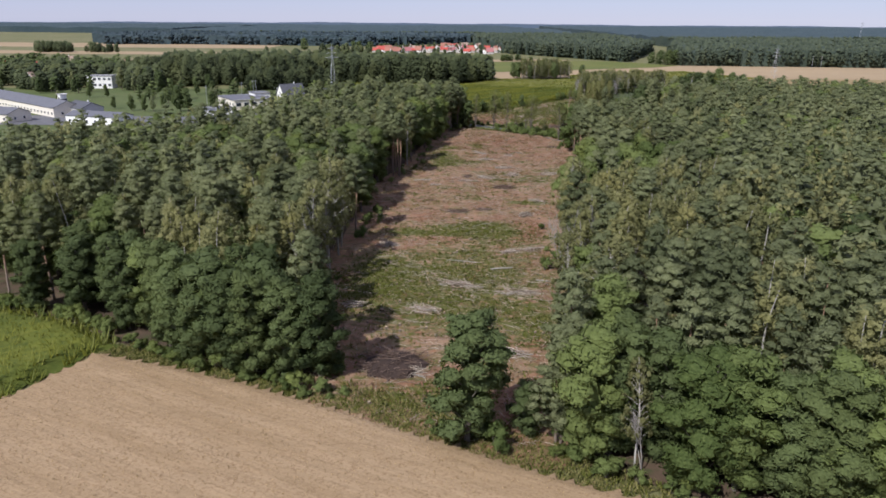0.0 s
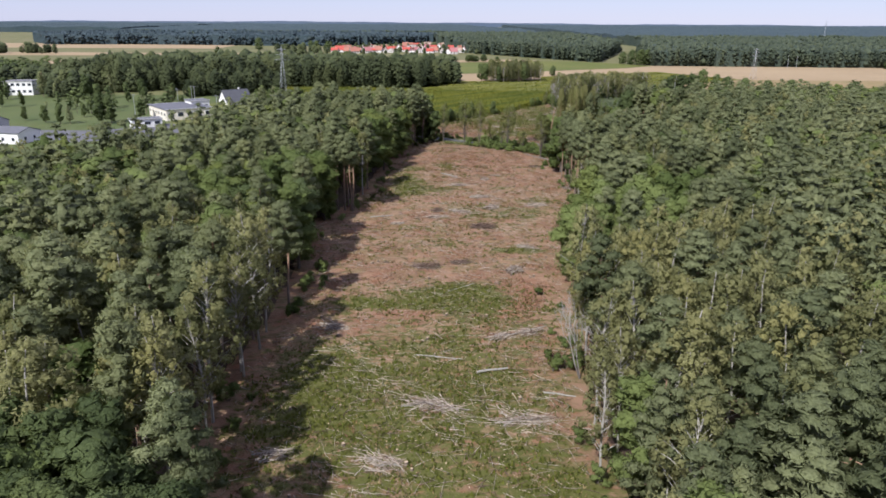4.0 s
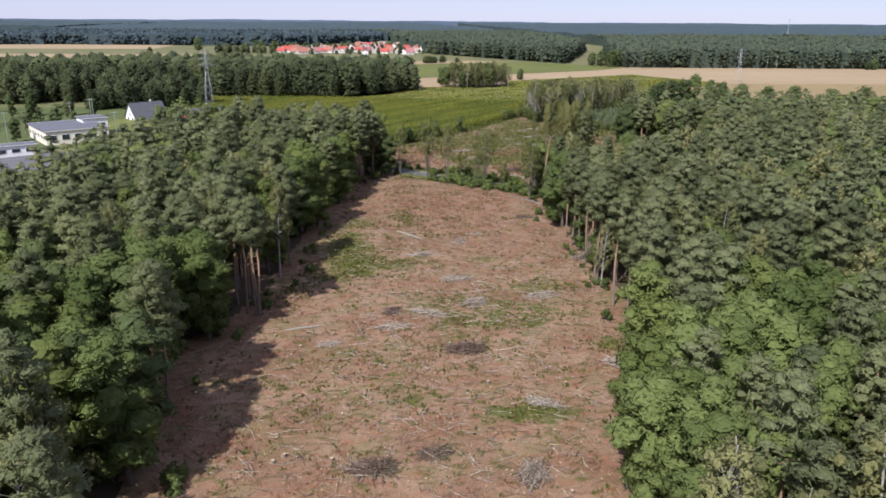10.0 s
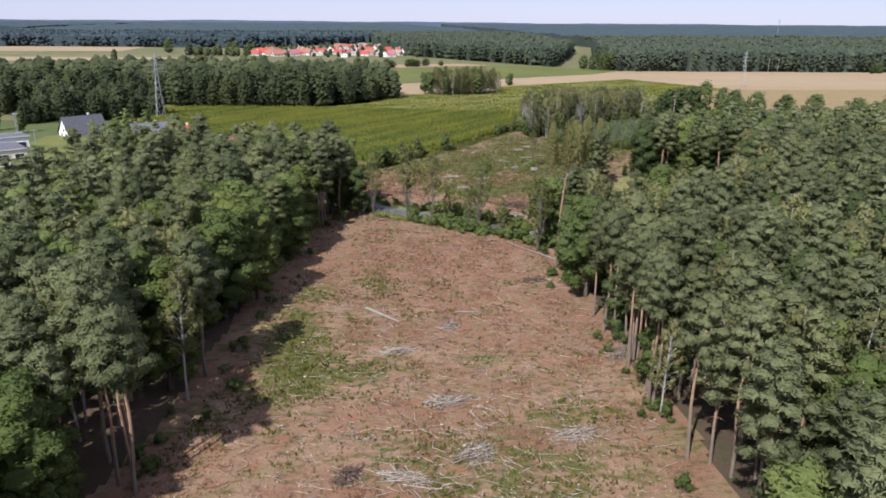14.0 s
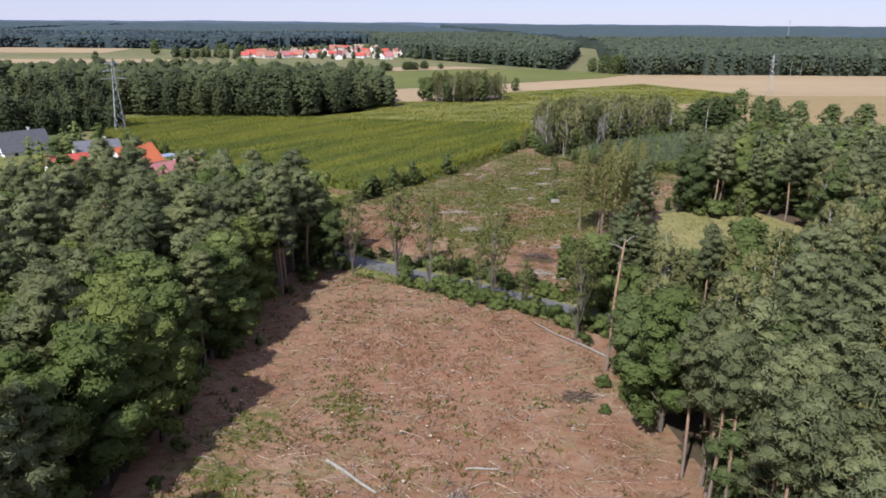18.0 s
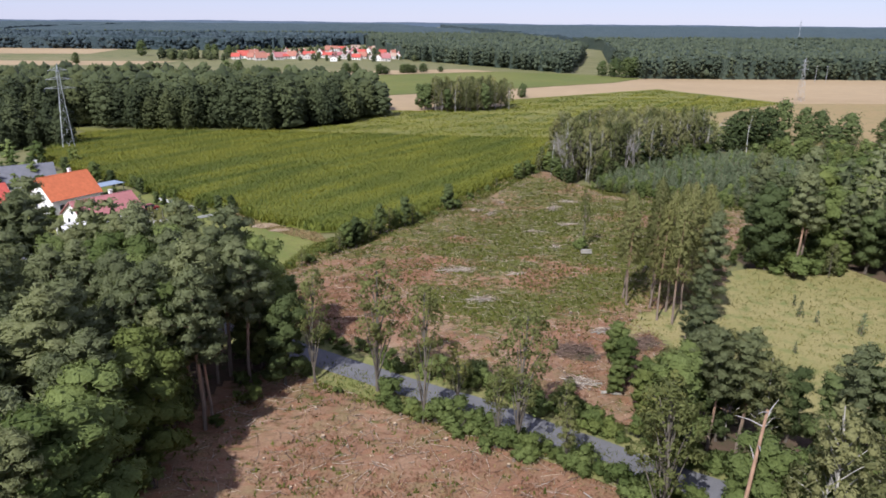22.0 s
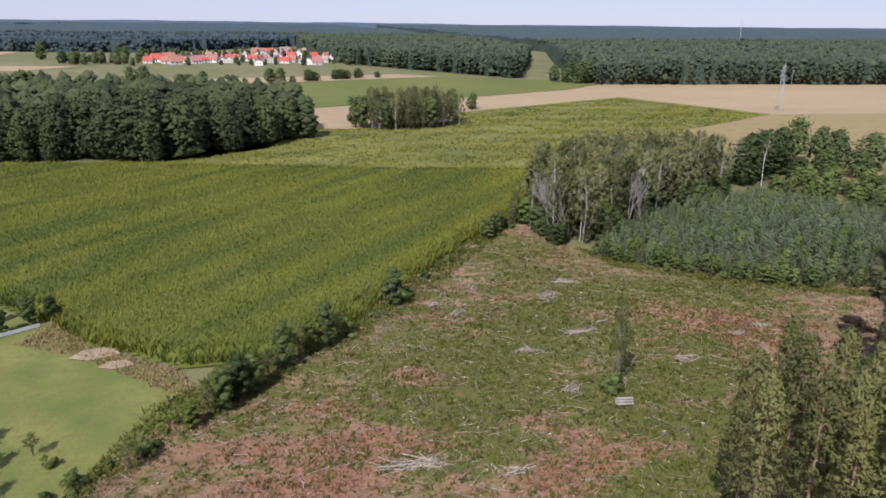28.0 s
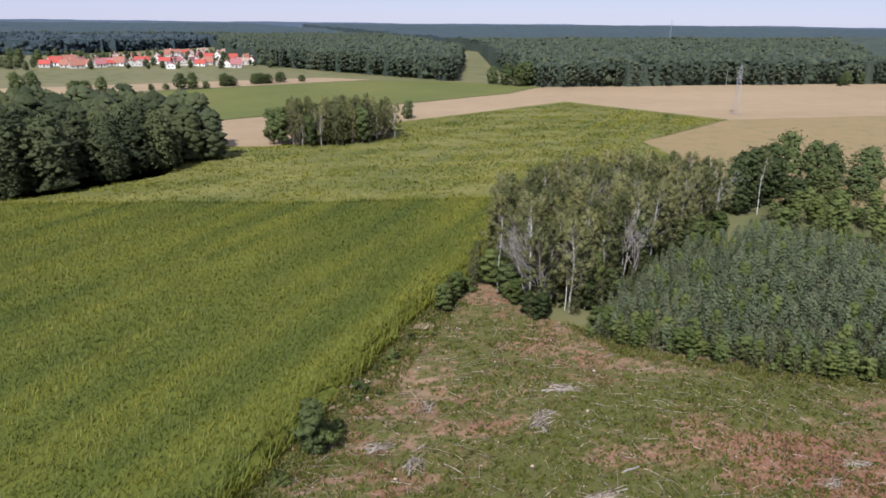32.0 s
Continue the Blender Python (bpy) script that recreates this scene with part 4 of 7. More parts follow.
        wood.append(tube(P, np.linspace(0.012 * h, 0.02, 7), 5))
        for i in range(nb):
            k = (i + 0.5) / nb
            t = base + (0.98 - base) * k
            a = i * 2.39 + rng.uniform(-0.5, 0.5)
            r = wide * (1 - k) ** (0.55 if kind == "larch" else 0.8) * rng.uniform(0.5, 1.1) + 0.08
            o = on_line(P, t)
            w = np.array([math.cos(a), math.sin(a), 0.4 if kind == "young" else -0.22])
            if i % 2 == 0 and kind != "young":
                wood.append(limb(o, o + w * r, 0.03, 0.1))
            s = s0 * rng.uniform(0.75, 1.2)
            if kind == "larch":
                puff(o + w * r * 0.75, (0.55 * s / s0, 0.55 * s / s0, 0.42), 34, 0.2, (w[0], w[1], 0.5), 0.4, 1.7)
                continue
            clump(o + w * r * 0.8, (s, s, s * 0.8), 18 if kind == "young" else 20, 0.13 if kind == "young" else 0.26, (0.4 * w[0], 0.4 * w[1], 0.5), 1.8)
    elif kind == "bush":
        h = 3.2
        for i in range(7):
            a, r = rng.uniform(0, 6.28), rng.uniform(0.1, 1.1)
            c0 = np.array([r * math.cos(a), r * math.sin(a), rng.uniform(0.7, 2.5) - 0.3 * r])
            wood.append(limb(np.array([0.1 * math.cos(a), 0.1 * math.sin(a), -0.1]), c0, 0.05, 0.1, 4))
            puff(c0, (0.62, 0.62, 0.5), 60, 0.2, (math.cos(a), math.sin(a), 0.6), 0.75)
            for _ in range(2):
                d = rng.normal(0, 1, 3)
                d /= np.linalg.norm(d)
                c = c0 + d * 0.55
                puff((c[0], c[1], max(0.25, c[2])), (0.32, 0.32, 0.28), 18, 0.2, d, 0.6)
    elif kind == "dead":
        h = 12.0

        def fork(o, way, length, r, depth):
            e = o + way * length
            m = (o + e) / 2 + rng.normal(0, 0.05, 3) * length
            wood.append(tube([o, m, e], [r, r * 0.75, r * 0.45], 3 if depth else 5))
            if depth < 3:
                for _ in range(4 if depth < 2 else 3):
                    w = way + rng.normal(0, 0.30, 3) + np.array([0, 0, 0.16])
                    s = rng.uniform(0.45, 1.0)
                    fork(o + (e - o) * s, w / np.linalg.norm(w), length * rng.uniform(0.42, 0.66), r * 0.48, depth + 1)
        for _ in range(2):
            w = np.array([rng.normal(0, 0.16), rng.normal(0, 0.16), 1.0])
            fork(np.array([0, 0, -0.2]), w / np.linalg.norm(w), 6.2, 0.095, 0)
    return (*rounded(leaf), np.concatenate(wood), h)


LOOK = {"pine": (PINE, PINEBARK), "mast": (PINE, PINEBARK), "shag": (PINE, PINEBARK), "birch": (BIRCH, BIRCHBARK), "oak": (OAK, OAKBARK), "dark": (DARKLEAF, OAKBARK), "ash": (ASH, OAKBARK), "larch": (LARCH, PINEBARK),
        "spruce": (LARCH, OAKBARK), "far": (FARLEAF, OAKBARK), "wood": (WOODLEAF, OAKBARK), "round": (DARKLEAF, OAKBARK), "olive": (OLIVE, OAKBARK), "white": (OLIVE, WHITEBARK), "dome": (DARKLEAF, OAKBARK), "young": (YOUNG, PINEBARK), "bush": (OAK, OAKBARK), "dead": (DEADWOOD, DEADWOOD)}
NAME = {"pine": ("pine_tree", "pine"), "mast": ("pine_tree", "pine"), "shag": ("pine_tree", "pine"), "birch": ("birch_tree", "birch"), "oak": ("oak_tree", "oak"), "dark": ("oak_tree", "oak"), "ash": ("roadside_tree", "tree"), "dome": ("oak_tree", "oak"), "round": ("field_tree", "tree"), "olive": ("birch_tree", "birch"), "white": ("birch_tree", "birch"), "larch": ("larch_tree", "larch"),
        "spruce": ("spruce_tree", "spruce"), "young": ("young_pine", "pine"), "bush": ("bush", "bush"), "dead": ("dead_birch", "dead tree")}
SAYS = {"shag": "shaggy grey-green pine with branches almost to the ground", "round": "round bushy dark green tree", "olive": "birch with olive leaves and a pale stem", "white": "tall birch with a long clean white trunk",
        "pine": "tall Scots pine with bare orange trunk and grey-green crown", "birch": "slender white-barked birch with thin yellow-green leaves",
        "oak": "broad leafy tree with a fresh green crown", "dark": "dense dark green oak with leaves down to the ground",
        "dome": "broad oak with a dense dark green dome of leaves", "ash": "slim roadside tree with loose green crown", "larch": "tall larch with soft yellow-green needles on a thin trunk",
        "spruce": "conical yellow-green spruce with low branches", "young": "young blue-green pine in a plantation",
        "bush": "dense green bush at the field's edge", "dead": "bare dead birch with pale grey branches"}
MODELS = {}


def model(kind, i):
    """The meshes of one tree, made once and shared by its repeats."""
    if (kind, i) not in MODELS:
        L, N, W, h = grow(kind, 100 + 17 * i + len(kind) * 1000 + ord(kind[0]), 1.0)
        crown = quad_mesh(kind + "_crown", np.zeros((0, 4, 3)), [LOOK[kind][0]], tris=L, soft=N) if len(L) else None
        trunk = quad_mesh(kind + "_trunk", W, [LOOK[kind][1]])
        MODELS[kind, i] = (crown, trunk, h)
    return MODELS[kind, i]


def tree(kind, x, y, h, turn=None, lean=(0, 0), group="", label="", z=0.0, wide=1.0, pick=None):
    crown, trunk, h0 = model(kind, random.randrange(5) if pick is None else pick)
    s = h / h0
    turn = random.uniform(0, 360) if turn is None else turn
    ob = thing(NAME[kind][0], pose(x, y, z, lean[0], lean[1], turn) @ Matrix.Diagonal((s * wide, s * wide, s, 1)), label or SAYS[kind], NAME[kind][1], group)
    mesh_part("trunk", trunk, ob)
    if crown:
        mesh_part("crown", crown, ob)
    return ob


CROWD = {}


def crowd_model(kind, i, detail):
    if (kind, i, detail) not in CROWD:
        L, N, W, h = grow(kind, 500 + 31 * i + ord(kind[0]), detail)
        W = W[:36] if detail < 0.3 else W[:36 + 72]
        CROWD[kind, i, detail] = (L, N, W, h)
    return CROWD[kind, i, detail]


def crowd(name, rows, detail, label, stems=True, broad=1.0):
    """Many trees joined into one mesh: rows of kind, x, y, height."""
    mats, tris, soft, quads, slots, tints = [], [], [], [], ([], []), ([], [])
    rng = np.random.default_rng(len(rows))

    def slot(m):
        if m not in mats:
            mats.append(m)
        return mats.index(m)
    for kind, x, y, h in rows:
        L, N, W, h0 = crowd_model(kind, int(rng.integers(5)), detail)
        s, a = h / h0, rng.uniform(0, 6.28)
        w = s * broad * rng.uniform(0.85, 1.25)
        ca, sa = math.cos(a) * w, math.sin(a) * w
        M = np.array([[ca, -sa, 0], [sa, ca, 0], [0, 0, s]])
        at, u = np.array([x, y, 0.0]), rng.uniform()
        tris.append((L @ M.T + at).astype(np.float32))
        soft.append((N @ (M / np.array([w, w, s])[:, None]).T).astype(np.float32))
        if stems:
            quads.append((W @ M.T + at).astype(np.float32))
            slots[0].append(np.full(len(W), slot(LOOK[kind][1])))
            tints[0].append(np.full(len(W), u))
        slots[1].append(np.full(len(L), slot(LOOK[kind][0])))
        tints[1].append(np.full(len(L), u))
    me = quad_mesh(name, np.concatenate(quads) if quads else np.zeros((0, 4, 3)), mats, np.concatenate(slots[0] + slots[1]), np.concatenate(tints[0] + tints[1]), np.concatenate(tris), np.concatenate(soft))
    return tagged(new(name, me), label, "forest", kind="stuff")


def scatter(poly, step, rng, jitter=0.42):
    P = np.asarray(poly, float)
    xs = np.arange(P[:, 0].min(), P[:, 0].max() + step, step)
    ys = np.arange(P[:, 1].min(), P[:, 1].max() + step, step * 0.9)
    X, Y = np.meshgrid(xs, ys)
    X = X + (np.arange(len(ys))[:, None] % 2) * step / 2
    X, Y = X + rng.uniform(-jitter, jitter, X.shape) * step, Y + rng.uniform(-jitter, jitter, X.shape) * step
    keep = within(poly, X, Y)
    return X[keep], Y[keep]


def kind_west(x, y, d, u):
    """Which tree grows where in the western wood; d: metres to its open edge, u: chance."""
    if y < 100 and edge_distance(L_FRONT, x, y) < 9:
        return "dome" if u < 0.45 and d < 5 else "dark" if u < 0.85 else "oak"
    if 150 < y < 188 and d < 26:
        return "oak" if u < 0.6 else "dark" if u < 0.8 else "pine"
    if 228 < y < 262 and d < 24:
        return "oak" if u < 0.55 else "pine"
    if y < 150:
        return "birch" if u < 0.42 else "pine" if u < 0.9 else "oak"
    if y > 262:
        return "pine" if u < 0.88 else "oak"
    return "pine" if u < 0.6 else "oak" if u < 0.8 else "birch" if u < 0.9 else "dark"


def kind_east(x, y, d, u):
    if y < 75 and edge_distance(R_FRONT, x, y) < 9 and x > 16:
        return "dome" if u < 0.6 and d < 6 else "dark" if u < 0.7 else "oak"
    if y < 92 and d < 34:
        return "shag" if u < 0.55 else "pine" if u < 0.75 else "oak" if u < 0.85 else "birch"
    if 92 < y < 138 and d < 34:
        return "birch" if u < 0.72 else "shag" if u < 0.85 else "pine"
    if 138 <= y < 172 and d < 24:
        return "oak" if u < 0.72 else "pine"
    if 228 < y < 262 and d < 14:
        return "oak" if u < 0.5 else "dark" if u < 0.7 else "birch"
    if 172 <= y < 215 and d < 18:
        return "pine" if u < 0.66 else "birch" if u < 0.86 else "oak"
    if y > 296:
        return "dark" if u < 0.2 else "pine" if u < 0.75 else "oak"
    return "pine" if u < 0.68 else "birch" if u < 0.84 else "oak" if u < 0.93 else "dark"


HEIGHTS = {"pine": (13.0, 18.0), "shag": (13.0, 17.8), "birch": (12.5, 17.2), "oak": (11.5, 16.0), "dark": (10.5, 15.2), "dome": (11.0, 14.5)}
road_free = lambda x, y: edge_distance(ROAD, x, y) > 4.6
near_rows, far_rows, edge_count = [], [], 0
rng = np.random.default_rng(21)
for poly, rim, chooser, group in ((LF, [L_FRONT, L_EDGE, L_EDGE[-1:] + [(6, 297), (2, 303), (-9, 316), (-30, 314)]], kind_west, "western wood"),
                                  (RF, [R_FRONT, R_EDGE, R_EDGE[-1:] + [(49, 270), (55, 276), (62, 266), (74, 262), (95, 280), (103, 298), (95, 308), (83, 308), (84, 318), (92, 328), (115, 340)]], kind_east, "eastern wood")):
    X, Y = scatter(poly, 4.3, rng)
    D = np.min([edge_distance(r, X, Y) for r in rim], axis=0)
    free = road_free(X, Y) & (D > 0.7) & (rng.uniform(0, 1, X.shape) > 0.07)
    for x, y, d in zip(X[free], Y[free], D[free]):
        kind = chooser(x, y, d, rng.uniform())
        lo, hi = HEIGHTS[kind]
        h = rng.uniform(lo, hi)
        if x > 50 and 246 < y < 300 and within([(50, 260), (90, 255), (100, 290), (50, 290)], x, y):
            h *= 0.72
        if group == "western wood" and d < 9 and y > 100:
            h = max(h + 1.2, 14.5)
        if d < 6.5 and edge_count < 420:
            edge_count += 1
            tree(kind, float(x), float(y), float(h), group=group, wide=1.3 if kind in ("dark", "oak", "dome") else 1.1)
        elif d < 30 and 45 < y < 300:
            near_rows.append((kind, x, y, h))
        else:
            far_rows.append((kind, x, y, h))
X, Y = scatter([(52, 236), (58, 256), (66, 262), (78, 258), (94, 276), (112, 262), (112, 236), (72, 214)], 3.4, rng)
for x, y in zip(X, Y):
    if road_free(x, y):
        near_rows.append((("oak", "dark", "pine", "birch")[int(rng.integers(4))], x, y, rng.uniform(10, 14)))
crowd("mixed_woodland", near_rows, 0.62, "dense pine and birch wood beside the felled strip", True, 1.12)
crowd("mixed_woodland", far_rows, 0.2, "dense green canopy of pines and broadleaf trees", False, 1.2)

# ---- trees that stand out ----
tree("dome", 2.8, 63.6, 15.2, 40, label="lone dense dark green oak before the felled strip", wide=1.3, pick=1)
tree("bush", 5.6, 61.6, 3.4)
tree("bush", -0.2, 64.6, 2.6)
tree("dark", 8.7, 64.6, 6.5, wide=1.6, label="small dark oak beside the lone tree")
tree("shag", 11.5, 62.8, 12.5, 10, label="shaggy pine with a low grey-green crown", wide=1.2)
tree("birch", 18.5, 58.2, 11.5, 80, (0, 4), label="half-bare birch with a pale twisted trunk")
tree("dead", 19.3, 58.8, 9.0, 30)
for x, y, h in ((-13.2, 192.6, 16.6), (-12.0, 191.9, 17.2), (-11.3, 191.2, 16.8), (-16.5, 190.5, 15.0), (39.0, 190.3, 17.0), (41.8, 187.3, 17.0), (40.0, 201, 17.2)):
    tree("mast", x, y, h, group="tall edge pines", label="tall pine with a long bare trunk at the felled edge")
for x, y, h in ((43.0, 219.2, 16.6), (43.8, 218.2, 16.9), (44.2, 215.5, 17.0), (42.2, 209.0, 17.4), (43.0, 208.2, 17.2), (43.6, 212.4, 16.2), (42.8, 205.0, 16.8), (42.2, 203.0, 17.0), (42.9, 206.6, 16.4), (43.4, 210.4, 17.0), (44.0, 221.5, 16.6), (43.2, 224.5, 16.2), (41.4, 199.5, 16.8)):
    tree("mast", x - 1.6, y, h, group="orange-stemmed pines", label="slim pine with a bare orange stem at the felled edge", wide=0.9)
tree("birch", 39.6, 197.6, 11.0, 20, (0, 3), label="thin birch with a bare white lower trunk")
tree("pine", 37.8, 176.2, 11.0, 0, (0, 7), label="leaning pine with a pale bent trunk")
tree("spruce", 36.4, 172.0, 9.5, 0)
tree("spruce", 34.8, 168.5, 8.0, 40)
for x, y, h in ((-15.8, 188.5, 6.0), (-16.8, 186.8, 5.0), (-21.0, 181.0, 8.5)):
    tree("oak", x, y, h, label="young bright green tree at the wood's edge")
for x, y, h, a in ((20.5, 113.5, 13, 0), (23, 108, 12, 50), (25, 111.5, 12.5, 100), (27, 103, 11, 20), (33, 118, 12, 70), (24, 116, 10, 200), (-48, 150, 11, 10), (-31, 119, 12, 30), (-33, 121, 11, 130), (-50, 104, 9, 60), (-43, 96.5, 9, 220),
                   (49, 190, 12, 20), (55, 183, 12, 140), (52, 187, 11, 250), (-24, 196, 12, 0), (-27, 203, 11, 60), (-52, 214, 10, 10)):
    tree("dead", x, y, h, a, group="dead birches")
for x, y, h in ((22, 117, 14.5), (23, 121, 14), (25.5, 119.5, 14.5), (27, 113, 13.5), (21, 104, 13.5), (24.3, 127, 14)):
    tree("birch", x, y, h, group="edge birches", label="tall birch with bare white limbs and a thin crown")

# a broken pine leans over the verge, one trunk lies on the ground
lean_pine = thing("broken_pine", pose(42.0, 245.1, 0, 1, 2, 10), "tall broken pine, a bare pale orange trunk with stub branches", "dead tree")
P = stem_line(16.2, 0.03, np.random.default_rng(3))
mesh_part("trunk", quad_mesh("broken_trunk", tube(P, np.linspace(0.2, 0.09, 7), 7), [PINEBARK]), lean_pine)
for t, a, r in ((0.97, 0.5, 2.0), (0.93, 2.6, 1.8), (0.85, 4.0, 1.5), (0.78, 1.2, 1.2), (0.99, 3.6, 1.6)):
    o = on_line(P, t)
    mesh_part("branch", quad_mesh("stub", limb(o, o + np.array([r * math.cos(a), r * math.sin(a), 0.5]), 0.06, 0.1, 4), [DEADWOOD]), lean_pine)
fallen = thing("fallen_trunk", pose(40.0, 253.5, 0.25, 0, 0, 0), "thin fallen trunk lying across the cleared edge", "log")
mesh_part("trunk", quad_mesh("fallen_trunk", tube([(-3.2, 5.5, 0.3), (-1.0, 1.5, 0.1), (1.5, -2.0, 0.05), (3.5, -5.5, 0.0)], [0.05, 0.09, 0.12, 0.14], 6), [DEADWOOD]), fallen)

# trees and thickets along the road
for x, y, h, w, kind in ((13.0, 282.6, 14.2, 0.72, "ash"), (20.0, 279.4, 15.6, 0.95, "ash"), (24.4, 272.6, 16.2, 0.6, "ash"), (32.8, 266.8, 15.4, 0.78, "ash"), (41.4, 254.0, 14.6, 0.95, "ash"), (47.2, 266.0, 11.0, 0.9, "ash"), (50.5, 268.5, 10.0, 1.0, "oak"),
                         (31.0, 267.8, 9.5, 0.8, "ash"), (43.5, 259.5, 12.0, 0.9, "ash"), (45.5, 262.0, 12.5, 0.9, "oak"), (9.8, 282.5, 11.0, 0.9, "dark"),
                         (36.5, 263.5, 6.5, 0.9, "ash"), (9.0, 297.5, 8.0, 1.1, "oak"), (5.0, 302.0, 8.5, 1.1, "dark"), (0.0, 307.0, 8.0, 1.2, "oak"), (38.0, 269.0, 6.5, 1.0, "ash"), (28.5, 276.0, 7.5, 1.0, "ash"), (8.0, 287.5, 9.0, 1.0, "dark")):
    tree(kind, x, y, h, group="roadside trees", wide=w * 1.3)
rng = np.random.default_rng(31)
for s in np.arange(0, 1, 0.011):
    for side, lo, hi in ((-1, 2.8, 5.4), (1, 2.6, 5.6)):
        x = 9 + s * 44
        if rng.uniform() < (0.12 if side > 0 or x > 27 else 0.75):
            continue
        y = float(np.interp(x, [p[0] for p in ROAD], [p[1] for p in ROAD]))
        off = rng.uniform(lo, hi) * side
        tall = rng.uniform(1.0, 3.6) if x > 24 else rng.uniform(0.6, 2.2)
        tree("bush", x + off * 0.68, y + off * 0.73, float(tall), group="verge thicket", label="green scrub on the road's verge", wide=1.2)
for line, n in ((L_FRONT, 46), (R_FRONT, 26)):
    for k in range(n):
        (ax, ay), (bx, by) = line[0 if line is R_FRONT else 1], line[-1]
        s = (k + rng.uniform()) / n
        px = ax + (bx - ax) * s
        xs, ys = zip(*sorted(line))
        tree("bush", float(px), float(np.interp(px, xs, ys) - rng.uniform(-1.2, 1.0)), float(rng.uniform(0.8, 3.0)), group="wood fringe", label="leafy bush at the foot of the wood's edge", wide=1.2)
for line, n in ((L_EDGE, 60), (R_EDGE, 50)):
    pts = dense(line, 1.0)
    for k in range(n):
        px, py = pts[int(rng.integers(len(pts)))]
        tree("bush", float(px + rng.normal(0, 1.3)), float(py + rng.normal(0, 1.3)), float(rng.uniform(0.6, 2.6)), group="felled edge scrub", label="leafy scrub at the edge of the felled strip", wide=1.1)
for x, y, h in ((46, 276, 4.5), (48, 279, 5.5), (49.5, 276, 4.5), (51, 273.5, 6.0), (47.5, 272.5, 5), (52, 277.5, 4), (49, 283, 5.5), (50, 287, 4)):
    tree("oak", x, y, h, group="bright saplings", label="bright green sapling thicket by the road", wide=1.5)
for x, y, h, w in ((54.5, 271.0, 8.5, 1.1), (57.0, 268.5, 8.0, 1.1), (59.5, 265.0, 8.5, 1.0), (52.5, 266.0, 9.0, 1.0)):
    tree("dark", x, y, h, wide=w, label="dark green broadleaf tree beside the meadow")

for k in range(52):
    x, y = rng.uniform(74, 100), rng.uniform(298, 330)
    if within([(78, 309), (98, 307), (106, 322), (106, 336), (92, 328), (80, 316)], x, y):
        tree(("oak", "bush", "olive")[k % 3], float(x), float(y), float(rng.uniform(2.5, 6.5)), group="meadow thicket", label="leafy scrub between the meadow and the felled land", wide=1.5)
for k in range(60):
    x, y = rng.uniform(-14, 10), rng.uniform(268, 303)
    if within([(-16, 292), (0, 268), (7, 284), (7.5, 290), (-5, 301)], x, y):
        tree("pine" if k % 5 else "oak", float(x), float(y), float(rng.uniform(13.5, 17.4)), group="wood by the road", label="tall dark pine of the dense wood by the road" if k % 5 else "leafy tree of the dense wood by the road", wide=1.1)
# larches and pines at the meadow's corner, a lone slim tree on the felled land
for x, y, h in ((56.8, 300.2, 13.5), (59.1, 294.8, 13.5), (60.6, 293.4, 14), (62.1, 303.9, 14), (63.4, 296.5, 14.5), (57.6, 303.2, 13.5), (65.0, 300.0, 15), (66.6, 304.2, 14), (60.0, 299.0, 14), (68.0, 298.8, 13), (64.0, 307.2, 14), (69.6, 303.4, 14), (61.6, 297.4, 14.5)):
    tree("larch", x, y, h + 3.2, group="larch stand", wide=0.85)
tree("shag", 59.1, 286.7, 10.0, 0, (-4, 15), label="dense pine leaning over the meadow on a pale trunk", wide=1.1, pick=2)
for x, y, h in ((65.5, 294.0, 15.5), (70.5, 303.0, 14.5)):
    tree("shag", x, y, h, label="dense grey-green pine at the meadow's edge", wide=1.0)
tree("ash", 59.2, 327.0, 11.3, 20, label="lone slim tree standing on the felled land", wide=0.6, pick=0)
tree("bush", 58.6, 327.2, 3.6, label="dark leafy bush at the lone tree's foot")
for x, y, h in ((79.5, 293.5, 2.6), (80.5, 291.2, 2.0), (81.2, 297.5, 1.8), (72, 283, 1.6), (84, 287, 3.2), (86.5, 284, 3.8), (66, 277, 2.0)):
    tree("young", x, y, h, label="small self-sown conifer on the dry meadow")

